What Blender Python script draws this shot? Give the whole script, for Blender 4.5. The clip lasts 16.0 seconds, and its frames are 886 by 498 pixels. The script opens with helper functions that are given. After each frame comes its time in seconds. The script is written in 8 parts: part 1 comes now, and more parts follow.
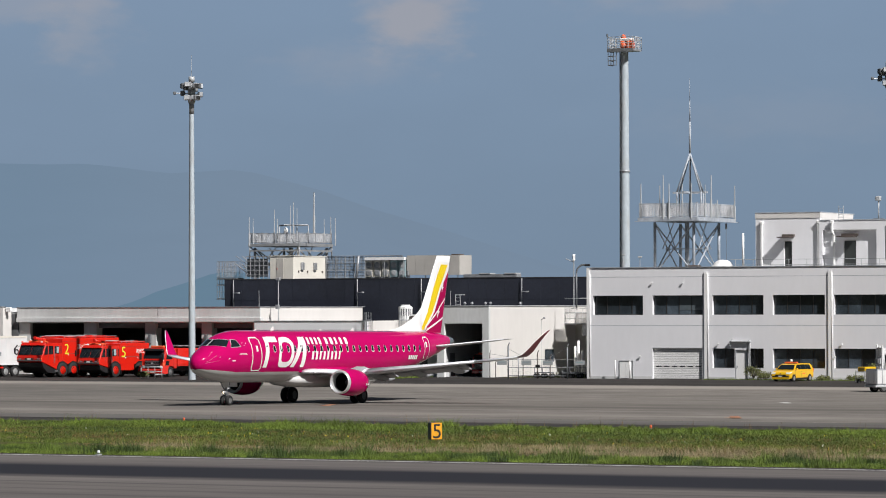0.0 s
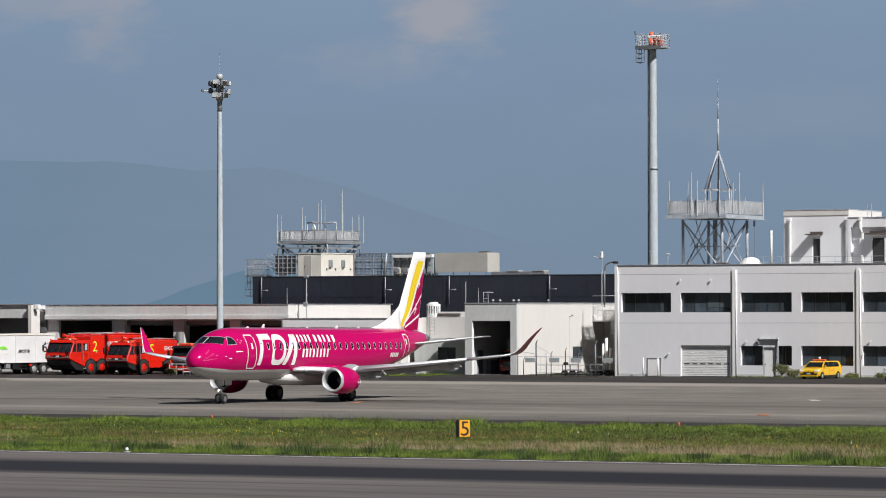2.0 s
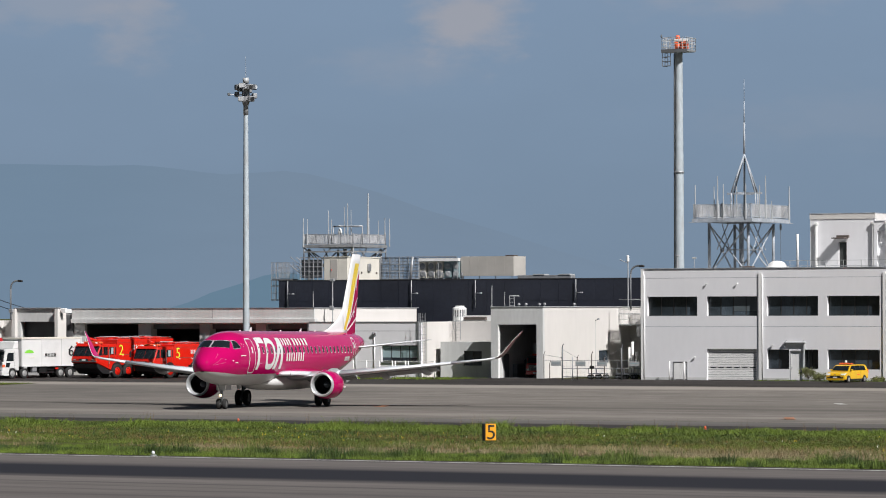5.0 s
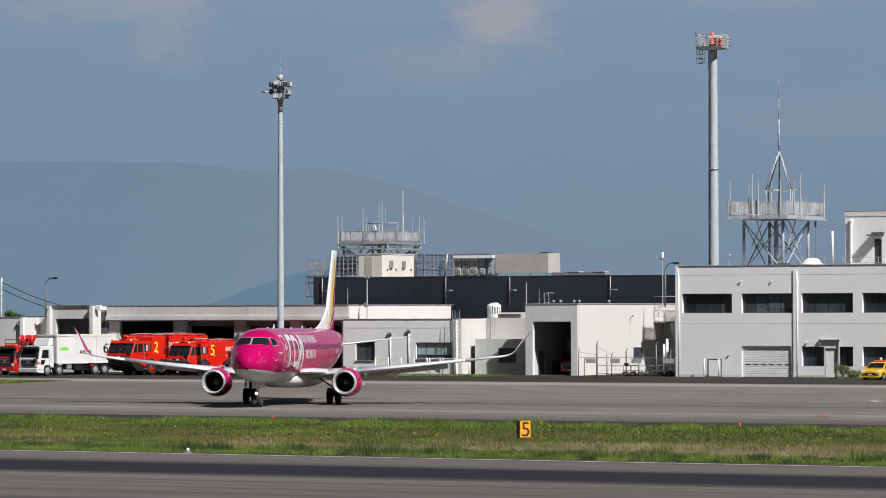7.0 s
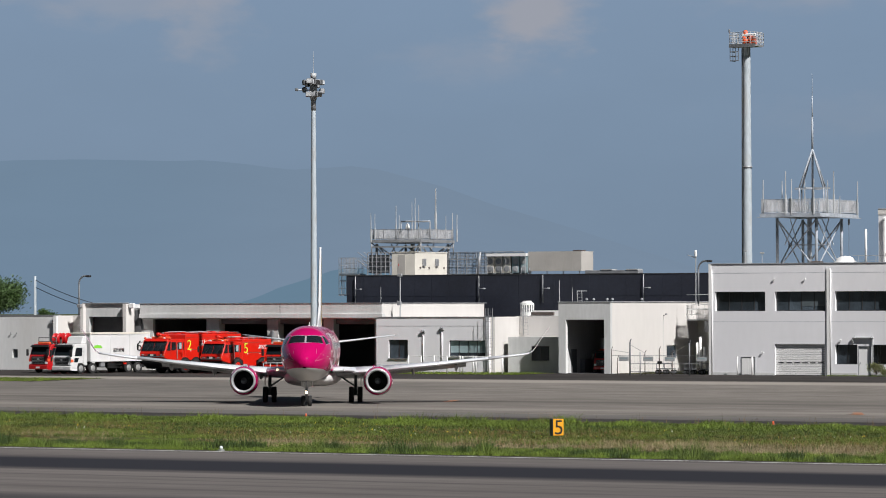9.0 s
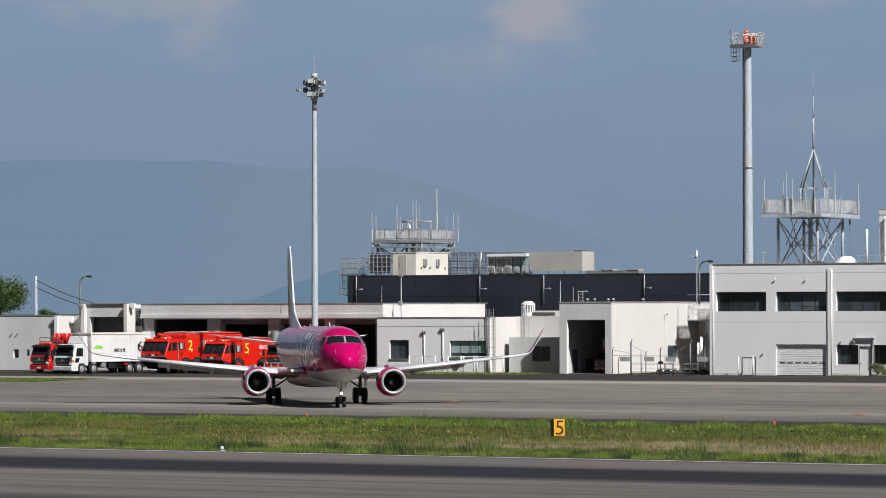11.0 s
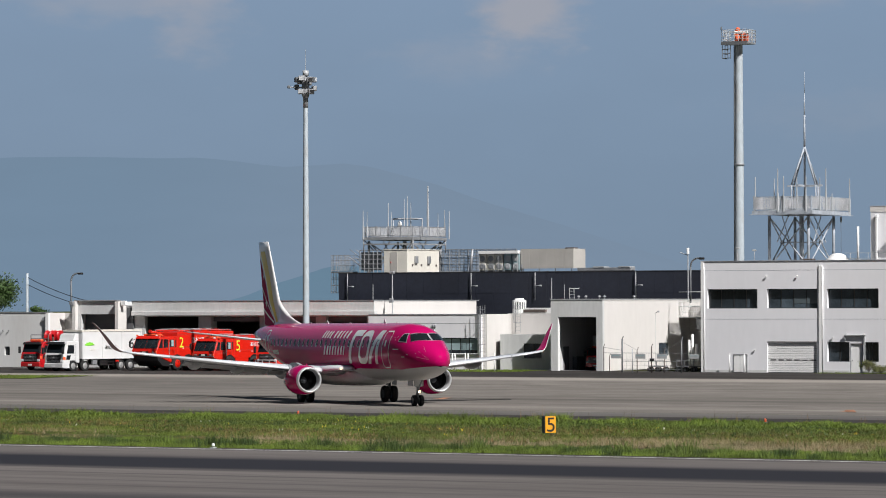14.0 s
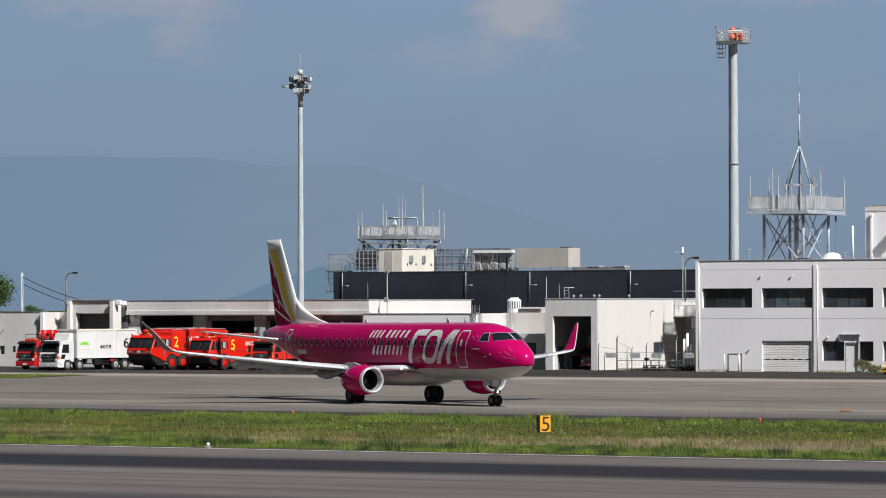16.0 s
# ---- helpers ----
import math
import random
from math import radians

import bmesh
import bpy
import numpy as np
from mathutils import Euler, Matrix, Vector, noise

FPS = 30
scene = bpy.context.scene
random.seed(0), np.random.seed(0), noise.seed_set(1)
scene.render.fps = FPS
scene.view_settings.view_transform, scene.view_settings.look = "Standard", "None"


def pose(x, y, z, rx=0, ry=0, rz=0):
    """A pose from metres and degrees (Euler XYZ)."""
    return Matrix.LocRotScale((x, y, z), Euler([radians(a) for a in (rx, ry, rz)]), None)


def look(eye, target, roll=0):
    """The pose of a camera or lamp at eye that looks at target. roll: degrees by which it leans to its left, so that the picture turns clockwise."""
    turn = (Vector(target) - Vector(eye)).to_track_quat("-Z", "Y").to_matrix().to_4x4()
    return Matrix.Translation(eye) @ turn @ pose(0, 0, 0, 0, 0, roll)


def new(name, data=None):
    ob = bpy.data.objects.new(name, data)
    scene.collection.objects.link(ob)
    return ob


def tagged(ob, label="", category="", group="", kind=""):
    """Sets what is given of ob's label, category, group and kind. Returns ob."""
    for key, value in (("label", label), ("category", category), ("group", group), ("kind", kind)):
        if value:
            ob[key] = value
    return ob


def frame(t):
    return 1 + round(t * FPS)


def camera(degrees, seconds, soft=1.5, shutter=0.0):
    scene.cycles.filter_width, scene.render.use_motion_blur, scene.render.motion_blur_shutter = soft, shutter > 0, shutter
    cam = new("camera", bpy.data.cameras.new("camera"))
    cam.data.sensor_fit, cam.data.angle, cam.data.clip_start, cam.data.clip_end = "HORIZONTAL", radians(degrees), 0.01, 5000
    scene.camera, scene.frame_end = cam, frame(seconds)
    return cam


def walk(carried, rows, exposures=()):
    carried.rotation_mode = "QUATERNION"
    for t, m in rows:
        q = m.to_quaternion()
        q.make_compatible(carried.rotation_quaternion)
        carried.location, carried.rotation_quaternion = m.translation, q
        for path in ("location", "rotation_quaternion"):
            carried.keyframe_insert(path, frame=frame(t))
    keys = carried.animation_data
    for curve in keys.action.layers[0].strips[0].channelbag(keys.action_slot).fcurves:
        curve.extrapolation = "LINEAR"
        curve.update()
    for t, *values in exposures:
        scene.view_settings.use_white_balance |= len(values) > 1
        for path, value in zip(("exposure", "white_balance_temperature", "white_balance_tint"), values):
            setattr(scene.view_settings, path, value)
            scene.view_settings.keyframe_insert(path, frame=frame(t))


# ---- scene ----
GRID = -26.6                       # the runway, the apron and all the buildings share one direction
SITE = pose(12.31, 308.63, 0, 0, 0, GRID)   # u along the fronts, v away behind them, z up


def site(u, v, z=0.0, turn=0.0):
    return SITE @ pose(u, v, z, 0, 0, turn)


def ground_z(v):
    """Height of the drained airfield surface at v."""
    xs = (-400, -200, -157, -142, -127, -116, -85, -60, -45, -25, 0, 100)
    zs = (0.0, 0.0, 0.0, 0.14, 0.30, 0.31, 0.06, -0.15, -0.2, -0.12, 0.0, 0.0)
    return float(np.interp(v, xs, zs))


# ---- camera ----
cam = camera(13.968, 16.0, soft=1.0)
LENS = 6400.0
PAN = (
    (0.0, 0.0, 6.3), (0.5, 7.0, 6.0), (1.0, 13.1, 3.9), (1.5, 27.0, 2.9), (2.0, 49.5, 1.8), (2.5, 64.2, 1.8),
    (3.0, 73.5, 1.3), (3.5, 80.5, 4.4), (4.3, 88.0, 6.5), (5.2, 97.0, 8.8), (6.0, 109.5, 9.4), (6.5, 141.3, 3.3),
    (7.0, 156.7, 3.3), (7.5, 180.2, 3.2), (8.0, 201.2, -1.3), (8.5, 209.4, 1.7), (9.0, 215.2, 0.0), (9.8, 217.0, 0.4),
    (10.7, 217.0, 0.4), (11.5, 215.2, 0.1), (12.0, 209.1, -1.6), (12.5, 204.5, -1.5), (13.0, 202.8, -1.6), (13.5, 201.4, -4.6),
    (14.0, 201.4, -4.7), (14.5, 202.2, -4.8), (15.0, 201.4, -6.9), (15.5, 197.0, -6.2), (16.0, 192.2, -6.0))
walk(cam, [(t, pose(0, 0, 5.83, 90 + math.degrees(math.atan((102.7 + dy) / LENS)), 0.15, math.degrees(dx / LENS))) for t, dx, dy in PAN],
     exposures=((0.0, -0.06), (9.0, -0.06), (11.5, 0.0), (14.0, 0.0), (16.0, 0.03)))

# ---- light ----
SUN = Vector((0.449, -0.568, 0.690)).normalized()
world = bpy.data.worlds.new("sky")
scene.world = world
world.use_nodes = True
wn, wl = world.node_tree.nodes, world.node_tree.links
wn.clear()
sky = wn.new("ShaderNodeTexSky")
sky.sky_type = "NISHITA"
sky.sun_disc = False
sky.sun_elevation = math.asin(SUN.z)
sky.sun_rotation = math.atan2(SUN.x, SUN.y)
sky.altitude, sky.air_density, sky.dust_density, sky.ozone_density = 180, 1.0, 1.2, 2.0
back = wn.new("ShaderNodeBackground")
back.inputs["Strength"].default_value = 0.018
wout = wn.new("ShaderNodeOutputWorld")
wl.new(sky.outputs[0], back.inputs[0])
wl.new(back.outputs[0], wout.inputs[0])
sun = new("sun", bpy.data.lights.new("sun", "SUN"))
sun.data.energy, sun.data.angle, sun.data.color = 6.3, radians(0.6), (0.996, 0.975, 0.962)
sun.matrix_world = look(SUN * 500, (0, 0, 0))


# ---- materials ----
def mat(name, color, rough=0.6, metal=0.0, vary=0.12, scale=0.6, fine=14.0, bump=0.0, dirt=None, dirt_amount=0.0, stretch=(1, 1, 1), coat=0.0, random_part=0.0, spec=0.5, random_object=0.0):
    m = bpy.data.materials.new(name)
    m.use_nodes = True
    n, l = m.node_tree.nodes, m.node_tree.links
    b = n["Principled BSDF"]
    b.inputs["Roughness"].default_value = rough
    b.inputs["Metallic"].default_value = metal
    b.inputs["Coat Weight"].default_value = coat
    b.inputs["Specular IOR Level"].default_value = spec
    tc = n.new("ShaderNodeTexCoord")
    mp = n.new("ShaderNodeMapping")
    mp.inputs["Scale"].default_value = stretch
    l.new(tc.outputs["Object"], mp.inputs[0])

    def tex(s, detail=4):
        t = n.new("ShaderNodeTexNoise")
        t.inputs["Scale"].default_value, t.inputs["Detail"].default_value = s, detail
        l.new(mp.outputs[0], t.inputs["Vector"])
        return t

    def mixed(kind, a, c, fac):
        x = n.new("ShaderNodeMix")
        x.data_type, x.blend_type = "RGBA", kind
        if isinstance(fac, float):
            x.inputs[0].default_value = fac
        else:
            l.new(fac, x.inputs[0])
        for i, v in ((6, a), (7, c)):
            if isinstance(v, tuple):
                x.inputs[i].default_value = (*v[:3], 1)
            else:
                l.new(v, x.inputs[i])
        return x.outputs[2]

    big, small = tex(scale), tex(fine, 3)
    dark = tuple(c * (1 - 1.6 * vary) for c in color)
    light = tuple(min(1, c * (1 + 1.2 * vary)) for c in color)
    ramp = n.new("ShaderNodeMapRange")
    ramp.inputs[1].default_value, ramp.inputs[2].default_value = 0.3, 0.7
    l.new(big.outputs["Fac"], ramp.inputs[0])
    c = mixed("MIX", dark, light, ramp.outputs[0])
    r2 = n.new("ShaderNodeMapRange")
    r2.inputs[1].default_value, r2.inputs[2].default_value = 0.3, 0.7
    r2.inputs[3].default_value, r2.inputs[4].default_value = 1 - vary, 1 + vary * 0.6
    l.new(small.outputs["Fac"], r2.inputs[0])
    c = mixed("MULTIPLY", c, r2.outputs[0], 1.0)
    if dirt:
        d = tex(scale * 0.45, 6)
        r3 = n.new("ShaderNodeMapRange")
        r3.inputs[1].default_value, r3.inputs[2].default_value, r3.inputs[4].default_value = 0.5, 0.75, dirt_amount
        l.new(d.outputs["Fac"], r3.inputs[0])
        c = mixed("MIX", c, dirt, r3.outputs[0])
    if random_part:
        for node, out in (("ShaderNodeNewGeometry", "Random Per Island"),):
            g = n.new(node)
            r4 = n.new("ShaderNodeMapRange")
            r4.inputs[3].default_value, r4.inputs[4].default_value = 1 - random_part, 1 + random_part
            l.new(g.outputs[out], r4.inputs[0])
            c = mixed("MULTIPLY", c, r4.outputs[0], 1.0)
    if random_object:
        oi = n.new("ShaderNodeObjectInfo")
        r5 = n.new("ShaderNodeMapRange")
        r5.inputs[3].default_value, r5.inputs[4].default_value = 1 - random_object, 1 + 3 * random_object
        l.new(oi.outputs["Random"], r5.inputs[0])
        c = mixed("MULTIPLY", c, r5.outputs[0], 1.0)
    l.new(c, b.inputs["Base Color"])
    if bump:
        bp = n.new("ShaderNodeBump")
        bp.inputs["Strength"].default_value, bp.inputs["Distance"].default_value = 0.6, bump
        l.new(small.outputs["Fac"], bp.inputs["Height"])
        l.new(bp.outputs[0], b.inputs["Normal"])
    return m


def glow(name, color, strength):
    m = bpy.data.materials.new(name)
    m.use_nodes = True
    n, l = m.node_tree.nodes, m.node_tree.links
    n.clear()
    e, o = n.new("ShaderNodeEmission"), n.new("ShaderNodeOutputMaterial")
    e.inputs[0].default_value, e.inputs[1].default_value = (*color, 1), strength
    l.new(e.outputs[0], o.inputs[0])
    return m


def stained(m, tone, bands, wobble=1.2):
    """Adds long soft stains to a ground material: bands of (v, half width, softness, amount) along the runway's direction."""
    n, l = m.node_tree.nodes, m.node_tree.links
    b = n["Principled BSDF"]
    color = b.inputs["Base Color"].links[0].from_socket
    tc = n.new("ShaderNodeTexCoord")
    sep = n.new("ShaderNodeSeparateXYZ")
    l.new(tc.outputs["Object"], sep.inputs[0])
    mp = n.new("ShaderNodeMapping")
    mp.inputs["Scale"].default_value = (0.05, 0.5, 1)
    l.new(tc.outputs["Object"], mp.inputs[0])
    nz = n.new("ShaderNodeTexNoise")
    nz.inputs["Scale"].default_value, nz.inputs["Detail"].default_value = 1.0, 6
    l.new(mp.outputs[0], nz.inputs["Vector"])
    for v, half, soft, amount in bands:
        d = n.new("ShaderNodeMath")
        d.operation = "SUBTRACT"
        l.new(sep.outputs[1], d.inputs[0])
        d.inputs[1].default_value = v
        a = n.new("ShaderNodeMath")
        a.operation = "ABSOLUTE"
        l.new(d.outputs[0], a.inputs[0])
        w = n.new("ShaderNodeMath")
        w.operation = "MULTIPLY_ADD"
        w.inputs[1].default_value = wobble
        l.new(nz.outputs["Fac"], w.inputs[0])
        l.new(a.outputs[0], w.inputs[2])
        r = n.new("ShaderNodeMapRange")
        r.interpolation_type = "SMOOTHSTEP"
        r.inputs[1].default_value, r.inputs[2].default_value = half + wobble * 0.5 - soft, half + wobble * 0.5 + soft
        r.inputs[3].default_value, r.inputs[4].default_value = amount, 0.0
        l.new(w.outputs[0], r.inputs[0])
        x = n.new("ShaderNodeMix")
        x.data_type = "RGBA"
        l.new(r.outputs[0], x.inputs[0])
        l.new(color, x.inputs[6])
        x.inputs[7].default_value = (*tone, 1)
        color = x.outputs[2]
    l.new(color, b.inputs["Base Color"])


def blotch(m, tone, u0, u1, soft_u, v0, v1, soft_v, amount):
    """Adds one broad worn area with a ragged edge to a ground material."""
    n, l = m.node_tree.nodes, m.node_tree.links
    b = n["Principled BSDF"]
    color = b.inputs["Base Color"].links[0].from_socket
    tc = n.new("ShaderNodeTexCoord")
    nz = n.new("ShaderNodeTexNoise")
    nz.inputs["Scale"].default_value, nz.inputs["Detail"].default_value = 0.12, 6
    l.new(tc.outputs["Object"], nz.inputs["Vector"])
    sep = n.new("ShaderNodeSeparateXYZ")
    l.new(tc.outputs["Object"], sep.inputs[0])
    last = None
    for axis, a, c, soft in ((0, u0, u1, soft_u), (1, v0, v1, soft_v)):
        for edge, lo, hi in ((a, 0.0, 1.0), (c, 1.0, 0.0)):
            w = n.new("ShaderNodeMath")
            w.operation = "MULTIPLY_ADD"
            w.inputs[1].default_value = soft * 2.0
            l.new(nz.outputs["Fac"], w.inputs[0])
            l.new(sep.outputs[axis], w.inputs[2])
            r = n.new("ShaderNodeMapRange")
            r.interpolation_type = "SMOOTHSTEP"
            r.inputs[1].default_value, r.inputs[2].default_value = edge, edge + 2 * soft
            r.inputs[3].default_value, r.inputs[4].default_value = lo, hi
            l.new(w.outputs[0], r.inputs[0])
            if last is None:
                last = r.outputs[0]
            else:
                x = n.new("ShaderNodeMath")
                x.operation = "MULTIPLY"
                l.new(last, x.inputs[0])
                l.new(r.outputs[0], x.inputs[1])
                last = x.outputs[0]
    f = n.new("ShaderNodeMath")
    f.operation = "MULTIPLY"
    f.inputs[1].default_value = amount
    l.new(last, f.inputs[0])
    mx = n.new("ShaderNodeMix")
    mx.data_type = "RGBA"
    l.new(f.outputs[0], mx.inputs[0])
    l.new(color, mx.inputs[6])
    mx.inputs[7].default_value = (*tone, 1)
    l.new(mx.outputs[2], b.inputs["Base Color"])


# one paint, front and side tones set apart for how sun strikes
WHITE_WALL = mat("white_render_side_tone", (0.628, 0.603, 0.578), 0.8, vary=0.025, scale=0.15, fine=2, dirt=(0.522, 0.4959, 0.4611), dirt_amount=0.2, stretch=(1, 1, 0.3))
GREY_WALL = mat("pale_render_front_tone", (0.7548, 0.7514, 0.7718), 0.8, vary=0.02, scale=0.15, fine=2, dirt=(0.681, 0.6583, 0.6469), dirt_amount=0.2, stretch=(1, 1, 0.3))
OLD_WALL = mat("weathered_render", (0.5819, 0.5876, 0.5819), 0.85, vary=0.06, scale=0.3, fine=4, dirt=(0.4068, 0.3842, 0.3503), dirt_amount=0.5, stretch=(1, 1, 0.25))
LOW_WALL = mat("grey_wing_render", (0.655, 0.66, 0.655), 0.85, vary=0.05, scale=0.3, fine=4, dirt=(0.5, 0.48, 0.45), dirt_amount=0.4, stretch=(1, 1, 0.25))
TRIM = mat("white_trim", (0.78, 0.775, 0.765), 0.6, vary=0.03)
DARK_CLAD = mat("dark_cladding", (0.0187, 0.022, 0.0352), 0.6, vary=0.15, scale=0.3, fine=3)
ROOF = mat("roof_sheet", (0.35, 0.35, 0.35), 0.8)
# dark grey that puts the shade of bays and recesses into the colour
INSIDE = mat("shade_toned_interior", (0.12, 0.12, 0.125), 0.9)
GLASS = mat("window_glass", (0.024, 0.031, 0.038), 0.12, vary=0.3, scale=0.5, random_object=0.75)
BLIND = mat("pale_blind", (0.30, 0.40, 0.42), 0.5, vary=0.08)
BLIND_DIM = mat("drawn_grey_blind", (0.085, 0.105, 0.115), 0.5, vary=0.1)
FRAME = mat("dark_window_frame", (0.03, 0.03, 0.032), 0.5)
STEEL = mat("galvanised_steel", (0.33, 0.34, 0.355), 0.5, 0.4, vary=0.12, scale=2)
STEEL_DARK = mat("shaded_steel", (0.16, 0.17, 0.18), 0.6, 0.3)
PALE_STEEL = mat("pale_painted_steel", (0.414, 0.4278, 0.437), 0.55, 0.1, vary=0.08, scale=1.5)
POLE_PAINT = mat("weathered_pole_paint", (0.405, 0.455, 0.49), 0.6, 0.0, vary=0.07, scale=0.9, dirt=(0.324, 0.27, 0.225), dirt_amount=0.4, stretch=(4, 4, 1.6))
GALVANISED = mat("dull_galvanised_paint", (0.37, 0.40, 0.44), 0.7, 0.0, vary=0.16, scale=1.8, dirt=(0.24, 0.25, 0.27), dirt_amount=0.4)
PALE_MESH = mat("pale_galvanised_mesh", (0.45, 0.455, 0.47), 0.6, vary=0.1, scale=1.5)
CABINET = mat("cream_cabinet_paint", (0.66, 0.63, 0.56), 0.6, vary=0.05)
SCREEN = mat("taupe_panel", (0.42, 0.40, 0.37), 0.7, vary=0.06)
DOOR_DARK = mat("dark_green_grey_door", (0.045, 0.05, 0.048), 0.45, vary=0.1)
BROWN = mat("brown_metal", (0.10, 0.08, 0.07), 0.5)
ORANGE = mat("orange_red_paint", (0.75, 0.12, 0.04), 0.5)
APRON = mat("pale_concrete_apron", (0.1862, 0.1699, 0.152), 0.9, vary=0.13, scale=0.3, fine=1.8, dirt=(0.1229, 0.1118, 0.1006), dirt_amount=0.9, stretch=(0.8, 1, 1), spec=0.08)
RUNWAY = mat("grooved_asphalt_runway", (0.1304, 0.1177, 0.111), 0.9, vary=0.15, scale=0.2, fine=3, dirt=(0.09685, 0.0894, 0.08568), dirt_amount=0.5, stretch=(0.12, 1, 1), spec=0.08)
ASPHALT = mat("dark_asphalt", (0.0447, 0.04097, 0.03874), 0.9, vary=0.18, scale=0.2, fine=2, stretch=(0.3, 1, 1), spec=0.06)
PAINT_LINE = mat("worn_white_line", (0.5364, 0.5289, 0.5066), 0.8, vary=0.1, scale=1, spec=0.1)
ORANGE_LINE = mat("worn_orange_line", (0.3427, 0.1565, 0.08195), 0.8, vary=0.2, scale=1)
SHOULDER = mat("grey_worn_asphalt", (0.1267, 0.1192, 0.1118), 0.9, vary=0.12, scale=0.15, fine=2, dirt=(0.08195, 0.0745, 0.07078), dirt_amount=0.6, stretch=(0.15, 1, 1), spec=0.06)
EARTH = mat("grassy_earth", (0.06333, 0.0745, 0.02384), 1.0, vary=0.35, scale=0.35, fine=3, dirt=(0.149, 0.1118, 0.0596), dirt_amount=0.7, spec=0.03)
MAGENTA = mat("magenta_aircraft_paint", (0.41, 0.003, 0.094), 0.12, vary=0.04, scale=0.3, coat=0.0, spec=0.12)
# maroon that paints shade onto the winglets' down-tilted outer faces
WINGLET_OUTER = mat("winglet_outer_shade", (0.16, 0.018, 0.03), 0.35, vary=0.06, scale=0.5, spec=0.5)
# fuselage magenta, darkened and dulled so the fin field reads as shaded
FIN_MAGENTA = mat("fin_magenta_shade_tone", (0.30, 0.004, 0.06), 0.5, vary=0.04, scale=0.3, coat=0.0, spec=0.03)
AIR_WHITE = mat("white_aircraft_paint", (0.736, 0.7268, 0.7176), 0.3, vary=0.04, scale=0.4, coat=0.4)
BELLY = mat("pale_grey_belly_paint", (0.552, 0.5428, 0.5336), 0.3, vary=0.06, scale=0.4)
YELLOW = mat("yellow_aircraft_paint", (0.72, 0.522, 0.009), 0.3, vary=0.03)
WING_GREY = mat("light_grey_wing_paint", (0.34, 0.35, 0.365), 0.35, vary=0.08, scale=0.6)
SLAT = mat("bright_bare_aluminium", (0.80, 0.82, 0.85), 0.3, 0.3, vary=0.05)
LIP = mat("satin_inlet_metal", (0.66, 0.67, 0.68), 0.35, 0.55, vary=0.05)
CHROME = mat("polished_metal", (0.75, 0.75, 0.76), 0.18, 0.9, vary=0.04)
COCKPIT = mat("cockpit_glass", (0.012, 0.017, 0.02), 0.1, vary=0.1, spec=0.1)
FAN = mat("dark_fan", (0.014, 0.014, 0.016), 0.5, 0.3)
WINDOW_TRIM = mat("pale_window_surround", (0.36, 0.33, 0.36), 0.4, vary=0.05)
TAIL_METAL = mat("heat_dulled_tail_metal", (0.22, 0.25, 0.27), 0.4, 0.6, vary=0.12, scale=1.5)
RUBBER = mat("tyre_rubber", (0.018, 0.018, 0.018), 0.85, vary=0.2)
HUB = mat("hub_metal", (0.30, 0.30, 0.30), 0.4, 0.6)
FIRE_RED = mat("fire_engine_red", (0.6048, 0.01428, 0.00588), 0.35, vary=0.05, coat=0.4)
SHADE_GLASS = mat("lorry_glass", (0.018, 0.023, 0.027), 0.08, vary=0.35, scale=1.3)
RIM_WHITE = mat("white_wheel_rim", (0.42, 0.42, 0.42), 0.45, 0.3, vary=0.15, scale=2)
TRUCK_WHITE = mat("white_truck_paint", (0.648, 0.648, 0.6435), 0.4, vary=0.06, scale=0.5, dirt=(0.45, 0.441, 0.414), dirt_amount=0.35)
CRIMSON = mat("deep_red_lorry_paint", (0.45, 0.009, 0.0126), 0.35, vary=0.06, coat=0.3)
BLACK = mat("black_plastic", (0.015, 0.015, 0.016), 0.5, vary=0.2)
LIME = mat("lime_yellow_marking", (0.72, 0.78, 0.05), 0.5)
GREEN_MARK = mat("green_marking", (0.20, 0.58, 0.05), 0.5)
TAXI_YELLOW = mat("yellow_car_paint", (0.6864, 0.4048, 0.0044), 0.35, vary=0.04, coat=0.4)
SIGN_ORANGE = mat("orange_sign_face", (0.80, 0.36, 0.01), 0.5, vary=0.05)
LAMP_GLASS = mat("pale_lamp_glass", (0.7, 0.72, 0.74), 0.15, vary=0.05)
LEAF = mat("broad_leaves", (0.0484, 0.0924, 0.022), 0.7, vary=0.25, scale=0.6, random_part=0.45)
BARK = mat("bark", (0.12, 0.09, 0.07), 0.9, vary=0.2, scale=3)
LANDING = glow("landing_light", (1.0, 0.76, 0.45), 7.0)
ROOT_LAMP = glow("wing_root_light", (1.0, 0.78, 0.5), 1.8)
STRIP_PINK = mat("pale_pink_strip", (0.55, 0.16, 0.27), 0.4)


